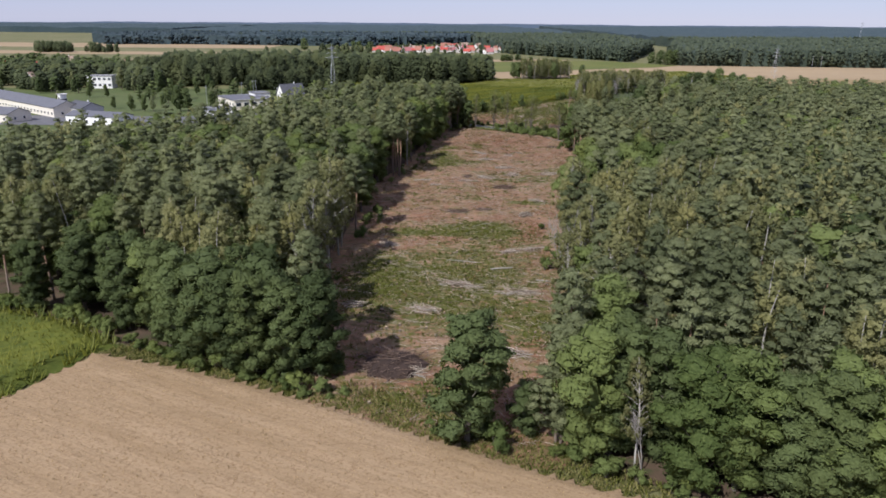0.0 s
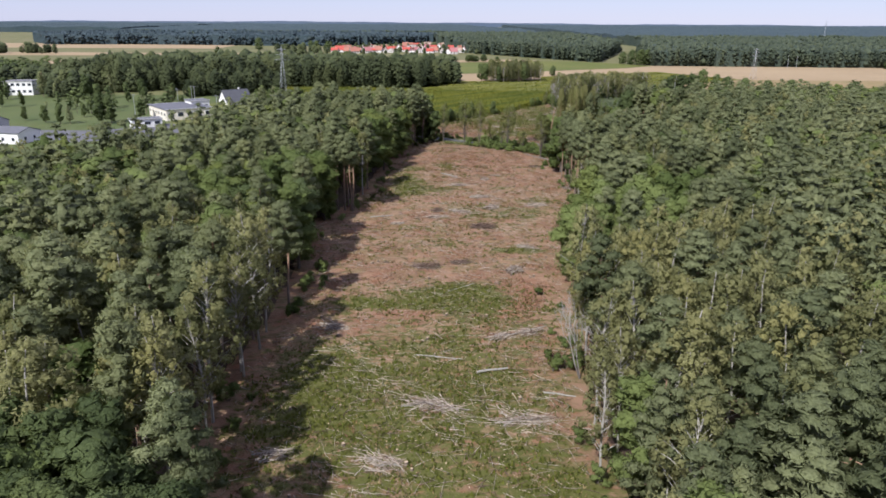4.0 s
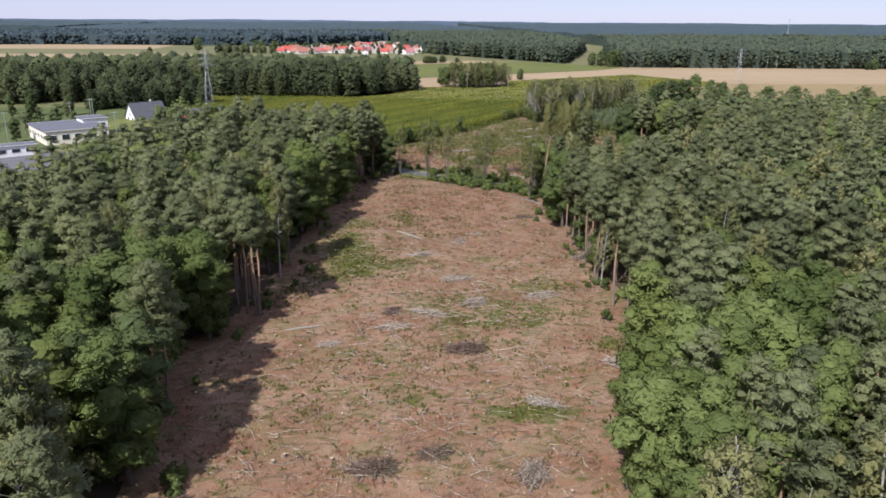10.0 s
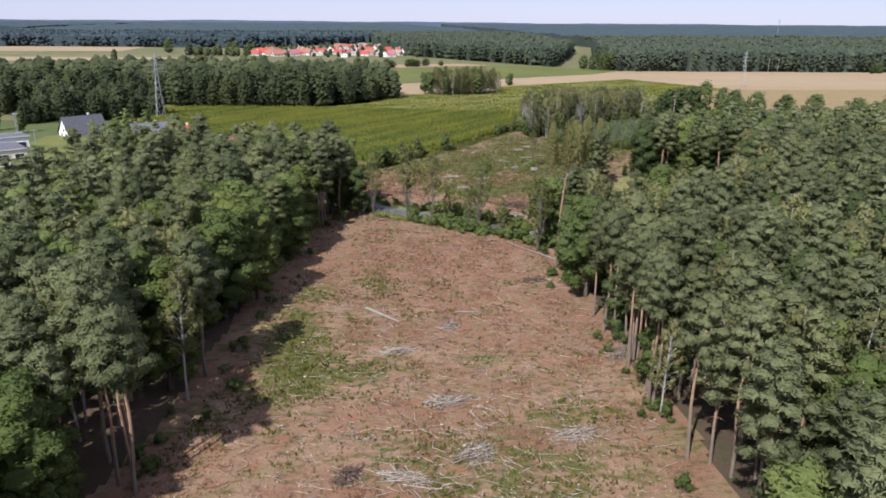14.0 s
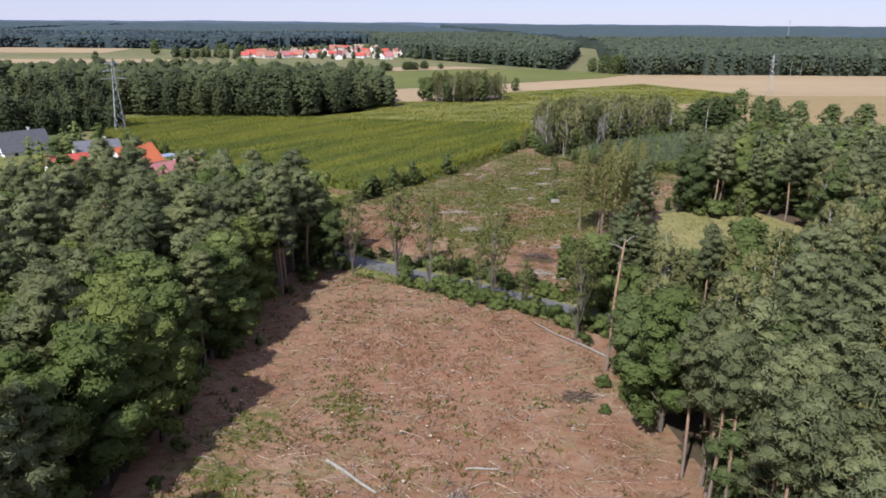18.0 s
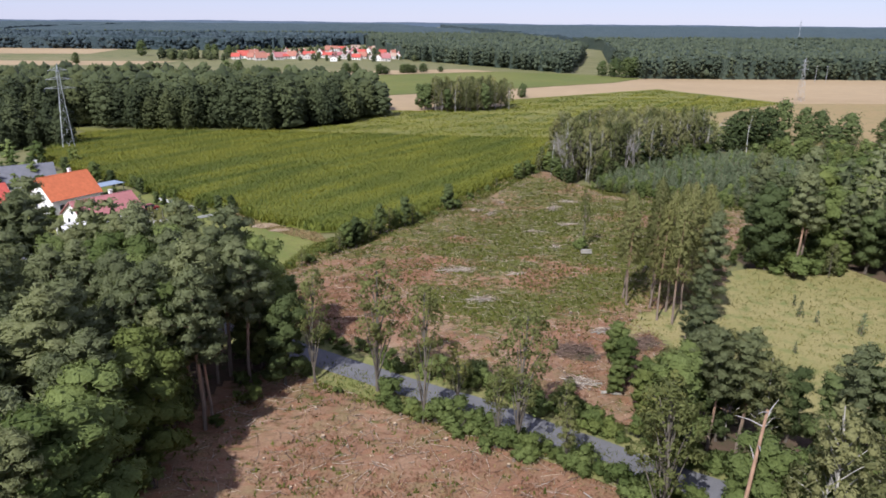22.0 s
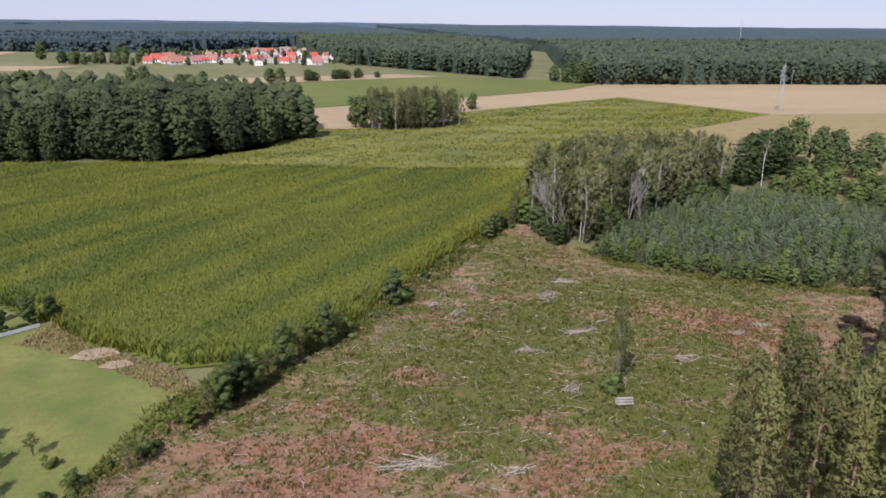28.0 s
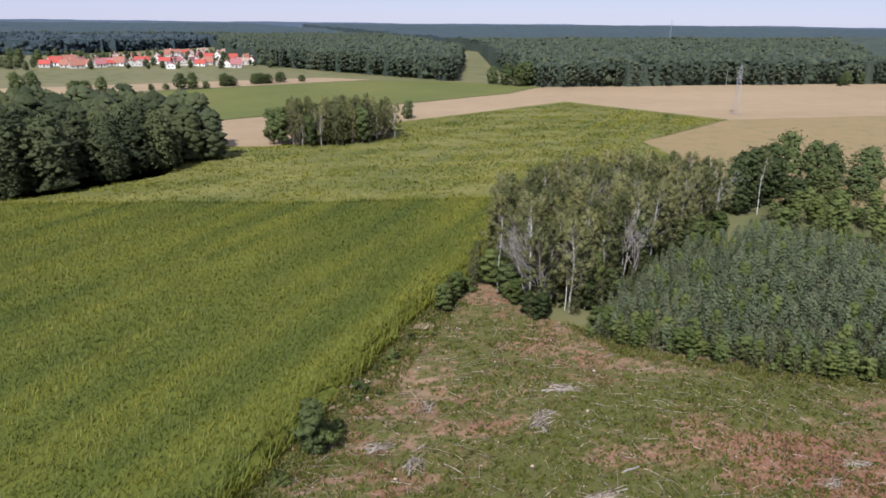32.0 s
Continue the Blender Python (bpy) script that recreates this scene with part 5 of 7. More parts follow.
# bushes along the maize
for x, y, h, kind, w in ((9.6, 322.2, 3.4, "ash", 1.5), (10.8, 324.5, 2.0, "bush", 1.5), (5.0, 320.6, 1.8, "bush", 1.4), (3.4, 319.6, 1.3, "bush", 1.5), (1.0, 313.0, 2.6, "bush", 1.2), (0.3, 326.7, 2.6, "ash", 1.8), (2.4, 324.6, 1.3, "bush", 1.3),
                         (14.3, 328.6, 3.2, "oak", 1.7), (15.8, 330.2, 4.2, "ash", 1.5), (17.2, 331.2, 5.2, "oak", 1.3), (18.6, 333.4, 5.6, "dark", 1.2), (20.1, 335.0, 4.8, "oak", 1.4), (21.6, 337.4, 4.0, "ash", 1.4), (16.6, 333.8, 4.2, "oak", 1.5),
                         (23.4, 339.6, 6.4, "dark", 1.15), (25.2, 341.8, 5.0, "ash", 1.4), (26.6, 343.4, 4.2, "oak", 1.3), (28.6, 344.4, 6.6, "dark", 1.2), (30.2, 346.8, 4.2, "ash", 1.3), (31.4, 347.8, 2.4, "bush", 1.4),
                         (38.7, 356.4, 6.2, "dark", 1.4), (40.0, 358.0, 3.6, "bush", 1.3), (35.6, 352.6, 1.3, "bush", 1.3), (45.5, 367.2, 1.4, "bush", 1.4), (50.5, 373.0, 1.8, "bush", 1.2), (53.8, 377.5, 2.6, "ash", 1.3),
                         (61.0, 385.6, 4.6, "oak", 1.5), (62.8, 387.8, 4.0, "olive", 1.6), (64.6, 390.0, 4.4, "oak", 1.5), (66.5, 392.0, 3.0, "bush", 1.2), (70.0, 396.5, 6.5, "olive", 1.5), (68.6, 393.8, 5.0, "olive", 1.5)):
    tree(kind, x, y, h, group="hedge along the maize", label="leafy bush in the hedge between maize and felled land", wide=w)
for s in np.linspace(0.05, 1, 26):
    x, y = np.interp(s, [0, .12, .3, .55, .65, 1], [3, 7, 16, 31, 38, 62]), np.interp(s, [0, .12, .3, .55, .65, 1], [311, 325, 333, 348, 357, 387])
    tree("bush", float(x + rng.normal(0, 0.9)), float(y + rng.normal(0, 0.9)), float(rng.uniform(0.4, 1.1)), group="hedge scrub", label="low scrub at the foot of the hedge", wide=1.4)

# birch wood: olive crowns to the ground, pale bare twigs above, a few long white stems
X, Y = scatter(BIRCH_LAND, 2.7, rng)
for i, (x, y) in enumerate(zip(X, Y)):
    u = rng.uniform()
    kind = "olive" if u < 0.38 else "dark" if u < 0.52 else "oak" if u < 0.62 else "dead" if u < 0.78 else "birch"
    top = {"olive": (11.0, 14.5), "dark": (7.5, 11.5), "oak": (5.0, 9.0), "dead": (13.0, 15.5), "birch": (12.5, 15.2)}[kind]
    tree(kind, float(x), float(y), float(rng.uniform(*top)), group="birch wood", wide=1.0 if kind == "dead" else 1.2)
for k in range(74):
    s = rng.uniform()
    x, y = np.interp(s, [0, .2, .3, .75, 1], [72.5, 72.5, 76, 109, 128]) + rng.normal(0, 0.9), np.interp(s, [0, .2, .3, .75, 1], [396, 381.5, 378.5, 400, 410]) + rng.normal(0, 0.9)
    tree("olive" if k % 3 == 0 else "dark" if k % 3 == 1 else "oak", float(x), float(y), float(rng.uniform(2.2, 6.0)), group="birch wood's foot", label="low leafy growth at the birch wood's foot", wide=1.9)
for x, y, h in ((73.1, 382.9, 14.8), (120.3, 406.5, 14.6), (123.0, 409.5, 14.8), (142.0, 417.4, 13.4), (71.5, 391.0, 9.5), (78, 381.5, 10), (82, 382.5, 9.5), (85, 383.5, 10)):
    tree("white", x, y, h, wide=0.9)
for x, y, h in ((74, 386, 14.6), (79, 389, 15), (84, 388, 15.2), (88, 393, 15), (93, 396, 15.2), (98, 399, 14.8), (104, 404, 15), (112, 408, 15), (118, 410, 15.2), (124, 412, 15.4), (90, 402, 15), (80, 397, 14.6)):
    tree("dead", x, y, h, group="dead birches")
for x, y, h, w in ((138, 420, 10.5, 1.5), (143, 424, 12.0, 1.6), (149, 426, 12.5, 1.6), (156, 430, 12.5, 1.5), (163, 433, 14.5, 1.2), (171, 433, 12.0, 1.1), (131, 419, 8.0, 1.5), (178, 434, 10.5, 1.5), (186, 430, 10, 1.7), (196, 424, 9.5, 1.8), (207, 420, 10, 1.8), (222, 414, 9, 1.8), (238, 415, 10, 1.8), (167, 424, 8, 1.7), (154, 419, 6.5, 2.0), (175, 422, 7.5, 2.0)):
    tree("round", x, y, h, group="oaks by the dry field", label="broad bushy oak with dark green leaves by the dry field", wide=w)
rows = [("oak" if rng.uniform() < 0.1 else "young", x, y, rng.uniform(2.4, 4.0) + 0.10 * min(14, edge_distance(YOUNG_LAND, np.array([x]), np.array([y]), True)[0])) for x, y in zip(*scatter(YOUNG_LAND, 1.7, rng))]
crowd("pine_plantation", rows, 0.34, "dense plantation of young blue-green pines", True, 1.1)
rows = [("oak" if rng.uniform() < 0.65 else "olive", x, y, rng.uniform(1.4, 3.6)) for x, y in zip(*scatter([(82, 378), (76, 372), (84, 363), (94, 355), (104, 350.5), (123, 344), (126, 349), (104, 357), (95, 362), (86, 370), (80, 375)], 1.5, rng))]
rows += [("oak" if rng.uniform() < .6 else "olive", x, y, rng.uniform(2.5, 6.0)) for x, y in zip(*scatter([(131, 405), (150, 372), (190, 380), (230, 396), (215, 410), (160, 418), (138, 414)], 3.4, rng))]
rows += [("oak" if rng.uniform() < .6 else "pine", x, y, rng.uniform(6, 12)) for x, y in zip(*scatter([(122, 346), (132, 338), (172, 329), (235, 292), (260, 330), (225, 390), (190, 378), (150, 370)], 5.2, rng))]
crowd("thicket", rows, 0.2, "green scrub and saplings round the plantation", True, 1.7)

# farther woods and groves
rows = []
for x, y in zip(*scatter(FAR_WOOD, 6.2, rng)):
    kind = "wood"
    rows.append((kind, x, y, rng.uniform(11.0, 17.5)))
rows += [("wood", x, y, rng.uniform(7, 13)) for x, y in zip(*scatter([(-115, 430), (-86, 436), (-66, 446), (-84, 462), (-120, 470)], 5.0, rng))]
near = [r for r in rows if r[2] < 508]
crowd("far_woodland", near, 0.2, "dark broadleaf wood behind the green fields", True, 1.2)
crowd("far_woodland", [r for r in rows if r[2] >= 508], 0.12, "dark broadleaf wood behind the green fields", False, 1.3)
for x, y in zip(*scatter(GROVE, 3.5, rng)):
    tree("olive" if rng.uniform() < 0.55 else "birch" if rng.uniform() < 0.8 else "dark", float(x), float(y), float(rng.uniform(10, 14.5)), group="grove in the field", label="tree of a pale-stemmed grove in the fields", wide=1.3)
for x, y, h in ((110.5, 583, 7), (218, 712, 14), (225, 716, 14), (212, 720, 13), (232, 722, 13), (238, 708, 11), (206, 728, 11), (432, 671, 9), (450, 676, 8), (424, 668, 6), (470, 670, 8), (512, 668, 8), (-345, 1270, 16), (-188, 1008, 15), (-208, 874, 9), (-112, 991, 12), (-98, 993, 11), (-120, 1000, 12)):
    tree("round", x, y, h, group="field trees", label="single round tree out in the fields", wide=1.5)
for x, y, h in ((19.6, 734, 11), (26, 735, 11), (33, 737, 5), (43.9, 748, 9), (48, 749, 7), (61.9, 759, 8), (66, 760, 8), (70, 762, 7), (78, 768, 8), (92, 771, 5), (4, 732, 4), (-28, 724, 8), (-33, 722, 8), (-10, 728, 5), (-54, 731, 13), (-62, 733, 13), (-20, 726, 10), (12, 733, 4)):
    tree("round", x, y, h * 0.8, group="field hedge", label="bush in a hedge between distant fields", wide=2.4 if h < 10 else 1.7)
rows = [("wood", rng.uniform(-490, -395), 897 + rng.normal(0, 6), rng.uniform(7, 13)) for _ in range(34)]
rows += [("wood", x, y, rng.uniform(7, 13)) for x, y in zip(*scatter([(-248, 428), (-226, 414), (-216, 440), (-182, 424), (-165, 440), (-180, 490), (-240, 545), (-305, 545), (-290, 480)], 8.0, rng)) if math.hypot(x + 203, y - 436) > 17]
rows += [("dark", x, y, rng.uniform(9, 15)) for x, y in zip(*scatter([(-340, 520), (-215, 500), (-205, 560), (-240, 575), (-330, 600), (-350, 570)], 8.0, rng)) if rng.uniform() < 0.75]
rows += [("dark" if rng.uniform() < .8 else "pine", rng.uniform(-155, -108), rng.uniform(355, 395), rng.uniform(5, 11)) for _ in range(22)]
rows += [("oak", rng.uniform(-75, -55), rng.uniform(372, 420), rng.uniform(4, 8)) for _ in range(26)]
rows += [("wood", rng.uniform(-110, 90), rng.uniform(905, 1150), rng.uniform(3, 7)) for _ in range(110)]
rows += [("wood", rng.uniform(-155, -100), rng.uniform(915, 960), rng.uniform(6, 11)) for _ in range(16)]
rows += [("dark", rng.uniform(-290, -200), rng.uniform(410, 470), rng.uniform(6, 12)) for _ in range(30)]
crowd("far_trees", rows, 0.12, "scattered garden and village trees", True, 1.5)


def forest_front(line, depth, step, lo, hi):
    out = []
    for (ax, ay), (bx, by) in zip(line[:-1], line[1:]):
        n = int(math.hypot(bx - ax, by - ay) / step)
        for i in range(n):
            for j in range(depth):
                k = (i + rng.uniform()) / n
                out.append(("far", ax + (bx - ax) * k + rng.normal(0, 1.5), ay + (by - ay) * k + j * 7 - 5 + rng.normal(0, 2), rng.uniform(lo, hi)))
    return out


rows = forest_front([(80, 940), (188, 760), (202, 800), (280, 1000)], 2, 4.2, 12, 18)
rows += forest_front([(262, 850), (228, 706), (338, 695), (472, 680), (900, 645)], 2, 4.2, 12, 18)
crowd("far_forest_edge", rows, 0.1, "front trees of the distant forest", False, 1.25)


def far_tops(poly, y_max, dx, dy):
    """The broken tops of a wide distant canopy."""
    P = np.asarray(poly)
    X, Y = np.meshgrid(np.arange(P[:, 0].min(), P[:, 0].max(), dx), np.arange(P[:, 1].min(), y_max, dy))
    X, Y = X + rng.uniform(-0.5, 0.5, X.shape) * dx, Y + rng.uniform(-0.5, 0.5, X.shape) * dy
    keep = within(poly, X, Y) & (np.abs(X) < 0.95 * (Y - 180))
    X, Y = X[keep], Y[keep]
    Z = canopy_z(X, Y) + rng.uniform(-1.5, 1.2, X.shape)
    R = np.stack([rng.uniform(1.7, 3.0, X.shape)] * 2 + [rng.uniform(1.6, 2.8, X.shape)], 1)
    return lumps(np.stack([X, Y, Z], 1), R, rng)


def front_lumps(line):
    """The leafy front of a distant wood, from the ground to the tops."""
    out = []
    for x, y in dense(line, 4.0):
        for z in (3.0, 7.0, 11.0):
            out.append((x + rng.normal(0, 1.5), y + rng.normal(0, 1.5), z + rng.normal(0, 1.0)))
    C = np.array(out)
    return lumps(C, np.stack([rng.uniform(2.6, 4.2, len(C))] * 2 + [rng.uniform(2.6, 4.0, len(C))], 1), rng)


FRONTS = {5: ([(80, 942), (188, 763), (204, 800), (280, 1000)], [(264, 850), (230, 708), (338, 697), (472, 682), (900, 647)]), 9: ([(-605, 1300), (-525, 1164), (-400, 1185), (-243, 1161), (-118, 1138), (40, 1328)],)}
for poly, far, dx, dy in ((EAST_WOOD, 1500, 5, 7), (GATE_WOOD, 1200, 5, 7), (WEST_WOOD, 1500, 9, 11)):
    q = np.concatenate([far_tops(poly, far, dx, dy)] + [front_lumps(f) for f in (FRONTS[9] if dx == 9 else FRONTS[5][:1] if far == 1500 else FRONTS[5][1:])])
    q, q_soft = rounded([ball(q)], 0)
    me = quad_mesh("far_treetops", np.zeros((0, 4, 3)), [FARLEAF if dx == 5 else HAZEWOOD], tint=np.repeat(rng.uniform(0, 1, len(q) // 8), 8), tris=q, soft=q_soft)
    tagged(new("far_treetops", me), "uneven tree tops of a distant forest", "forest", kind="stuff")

# ---- felled land: branches, chips, herbs, stumps and brush piles ----
rng = np.random.default_rng(77)


def spread(poly, n, weight=None):
    P = np.asarray(poly, float)
    out = np.zeros((0, 2))
    while len(out) < n:
        c = rng.uniform(P.min(0), P.max(0), (n * 3, 2))
        keep = within(poly, c[:, 0], c[:, 1])
        if weight is not None:
            keep &= rng.uniform(0, 1, len(c)) < weight(c[:, 0], c[:, 1])
        out = np.concatenate([out, c[keep]])
    return out[:n]


def sticks(C, lo, hi, rad, lift=0.12, along=None):
    """Loose dry branches, three-sided, lying about the places C."""
    quads = []
    for x, y in C:
        n = rng.uniform(lo, hi) * 0.5
        a = rng.uniform(0, 6.28) if along is None else along + rng.normal(0, 0.6)
        d = np.array([math.cos(a), math.sin(a), rng.normal(0, 0.05)]) * n
        o = np.array([x, y, float(ground_z(x, y)) + lift * rng.uniform(0.4, 1.6)])
        b = np.array([-d[1], d[0], 0]) * rng.uniform(-0.15, 0.15)
        r = rad * rng.uniform(0.5, 1.5)
        quads.append(tube([o - d, o + b, o + d], [r, r * 0.8, r * 0.35], 3))
    return np.concatenate(quads)


def loose(name, quads, mat, label, category, tris=None, per=None):
    q = np.zeros((0, 4, 3)) if quads is None else quads
    n = len(q) + (0 if tris is None else len(tris))
    me = quad_mesh(name, q, [mat], tint=np.repeat(rng.uniform(0, 1, n // per + 1), per)[:n] if per else rng.uniform(0, 1, n), tris=tris)
    return tagged(new(name, me), label, category, kind="stuff")


def tufts(C, z, height, spread_r, n, lean=0.35, width=0.16):
    """Upright leafy tufts of n blades each."""
    m = len(C) * n
    base = np.repeat(np.concatenate([C, z[:, None]], 1), n, 0)
    base[:, :2] += rng.normal(0, spread_r, (m, 2))
    a = rng.uniform(0, 6.28, m)
    h = height * rng.uniform(0.5, 1.4, m)
    tip = base + np.stack([np.cos(a) * h * lean, np.sin(a) * h * lean, h], 1) * rng.uniform(0.8, 1.2, (m, 1))
    side = np.stack([-np.sin(a), np.cos(a), np.zeros(m)], 1) * (width * rng.uniform(0.6, 1.4, m))[:, None]
    return np.stack([base - side, base + side, tip], 1)


for poly, ns, nc in ((CLEAR_1, 5200, 4200), (CLEAR_2, 3200, 1800)):
    C = spread(poly, ns)
    loose("fallen_branches", sticks(C, 0.5, 2.8, 0.025), STICK, "pale dry branches strewn over the felled ground", "branches", per=6)
    C = spread(poly, ns // 2)
    loose("fallen_branches", sticks(C, 0.5, 2.2, 0.028), BROWNSTICK, "brown twigs and bark strips on the felled ground", "branches", per=6)
    C = spread(poly, nc)
    P3 = np.concatenate([C, (ground_z(C[:, 0], C[:, 1]) + 0.06)[:, None]], 1)
    loose("wood_chips", None, CUTWOOD, "pale wood chips on the felled ground", "wood chips", leaves(P3, 0.13, rng, (0, 0, 1.5), 1.3))
    w = lambda x, y: np.clip(green_at(x, y) + 0.4 * swell(x, y, 6) - 0.05, 0.04, 1)
    C = spread(poly, 9000 if poly is CLEAR_1 else 13000, w)
    loose("herb_cover", None, WEED, "low green herbs and grass growing over the felled ground", "herbs", tufts(C, ground_z(C[:, 0], C[:, 1]), 0.26, 0.2, 4, 0.9, 0.11), per=4)
    w = lambda x, y: np.clip(0.05 + 0.6 * rust_at(x, y) + 0.7 * swell(y, x, 6) - 0.4 * green_at(x, y), 0.02, 1)
    C = spread(poly, 7000 if poly is CLEAR_1 else 6000, w)
    loose("dead_fern", None, FERN, "rust-brown dead bracken and needle litter", "bracken", tufts(C, ground_z(C[:, 0], C[:, 1]), 0.2, 0.4, 4, 1.2, 0.08), per=4)
    w = lambda x, y: np.clip(0.35 + 0.4 * swell(x, y, 4), 0.05, 1)
    C = spread(poly, 6500 if poly is CLEAR_1 else 2500, w)
    loose("dry_grass", None, DRYGRASS, "dry tan grass between the branches", "grass", tufts(C, ground_z(C[:, 0], C[:, 1]), 0.2, 0.22, 3, 1.2, 0.07), per=3)

C = np.concatenate([spread([(-12, 121), (-8, 124), (9, 104), (5, 100)], 120), spread([(8, 100), (19, 100), (20, 114), (8, 114)], 80), spread([(-10, 84), (2, 84), (4, 98), (-12, 98)], 70), spread([(2, 185), (34, 185), (36, 205), (4, 205)], 220), spread([(-6, 205), (36, 205), (40, 240), (0, 240)], 160), spread([(-10, 140), (24, 140), (30, 182), (-12, 182)], 200)])
loose("cut_branches", sticks(C, 0.6, 2.6, 0.03, 0.2, -0.6), STICK, "long pale cut branches dragged into lines", "branches", per=6)
# tall dry grass along the verges, the wood's foot and the meadow
BAND = [(13, 281), (31, 268), (42, 259), (45, 262), (33, 273), (14, 288)]
C = np.concatenate([spread(MEADOW, 2200), spread(BAND, 900), spread([(-12, 70), (2, 61), (18, 53.5), (22, 55), (11, 63), (3, 67), (-12, 76)], 1800), spread([(-44, 83), (-12, 69.5), (-12, 72), (-40, 86)], 1200), spread([(55, 296), (74, 304), (72, 318), (60, 312)], 1500)])
C = np.concatenate([C, spread([(75, 378), (84, 363), (104, 351), (122, 344), (120, 341), (98, 352), (78, 366)], 3200)])
loose("meadow_grass", None, MEADOWGRASS, "tall yellowed grass of the meadow", "grass", tufts(C, np.full(len(C), 0.05), 0.22, 0.35, 4, 1.1, 0.08), per=4)
C = np.concatenate([spread(BAND, 1300), spread([(-12, 70), (2, 61), (18, 53.5), (22, 55), (11, 63), (3, 67), (-12, 76)], 1100), spread([(-44, 83), (-12, 69.5), (-12, 72), (-40, 86)], 700), spread([(1, 308), (12, 326), (40, 354), (62, 384), (70, 396), (66, 396), (36, 361), (10, 334)], 5200), spread([(75, 378), (84, 363), (104, 351), (122, 344), (120, 341), (98, 352), (78, 366)], 2600)])
loose("rough_grass", None, WEED, "rank green grass along verges and field edges", "grass", tufts(C, np.full(len(C), 0.0), 0.36, 0.35, 3, 0.8, 0.09), per=3)


HEAP = field("dark_litter_heap", [(0.042, 0.028, 0.022), (0.065, 0.043, 0.033)], 0.5, None, 0, 4.0, 1.0, 0.2)


def brush_pile(x, y, rx, ry, high, turn, pale, n=70):
    ob = thing("brush_pile", pose(x, y, float(ground_z(x, y)) - 0.03, 0, 0, turn), "heap of pale cut birch branches on the felled ground" if pale else "low dark brown heap of brushwood and twigs", "brush pile", "brush piles")
    quads, dark = [], []
    if not pale:
        bm = bmesh.new()
        bmesh.ops.create_icosphere(bm, subdivisions=3, radius=1.0)
        for v in bm.verts:
            k = 1 + 0.22 * float(swell(v.co.x * 6 + x, v.co.y * 6 + y, 4))
            v.co = (v.co.x * rx * 0.8 * k, v.co.y * ry * 0.8 * k, v.co.z * high * (0.75 if high > 1.2 else 0.4) * k)
        part("mound", bm, HEAP if high > 1.2 else LITTER, ob, "dark brown rotting litter")
    for i in range(n):
        r, a = math.sqrt(rng.uniform()), rng.uniform(0, 6.28)
        o = np.array([rx * r * math.cos(a) * 0.7, ry * r * math.sin(a) * 0.7, high * (1 - r * r) * rng.uniform(0.2, 1.0) + 0.05])
        b = rng.normal(0, 0.55) if pale else rng.uniform(0, 6.28)
        d = np.array([math.cos(b), math.sin(b), rng.normal(0, 0.12)]) * rng.uniform(0.5, 1.0) * max(rx, 0.8) * 0.62
        t = rng.uniform(0.018, 0.05)
        (quads if (i % 5 or not pale) else dark).append(tube([o - d, o + rng.normal(0, 0.1, 3), o + d], [t, t * 0.8, t * 0.3], 3))
    q = np.concatenate(quads)
    tagged(mesh_part("brushwood", quad_mesh("pile_branches", q, [STICK if pale else BROWNSTICK], tint=np.repeat(rng.uniform(0, 1, len(q) // 6), 6)), ob), kind="stuff")
    if dark:
        q = np.concatenate(dark)
        tagged(mesh_part("brown_brushwood", quad_mesh("pile_twigs", q, [BROWNSTICK], tint=np.repeat(rng.uniform(0, 1, len(q) // 6), 6)), ob, "brown twigs"), kind="stuff")
    for i in range(2 if pale else 0):
        o = np.array([rng.uniform(-.4, .4) * rx, rng.uniform(-.4, .4) * ry, 0.12])
        d = np.array([math.cos(i), math.sin(i) * 0.4, 0]) * rx * 0.7
        mesh_part("log", quad_mesh("pile_log", tube([o - d, o, o + d], [0.09, 0.08, 0.06], 6), [BIRCHBARK]), ob, "thin birch log")
    return ob


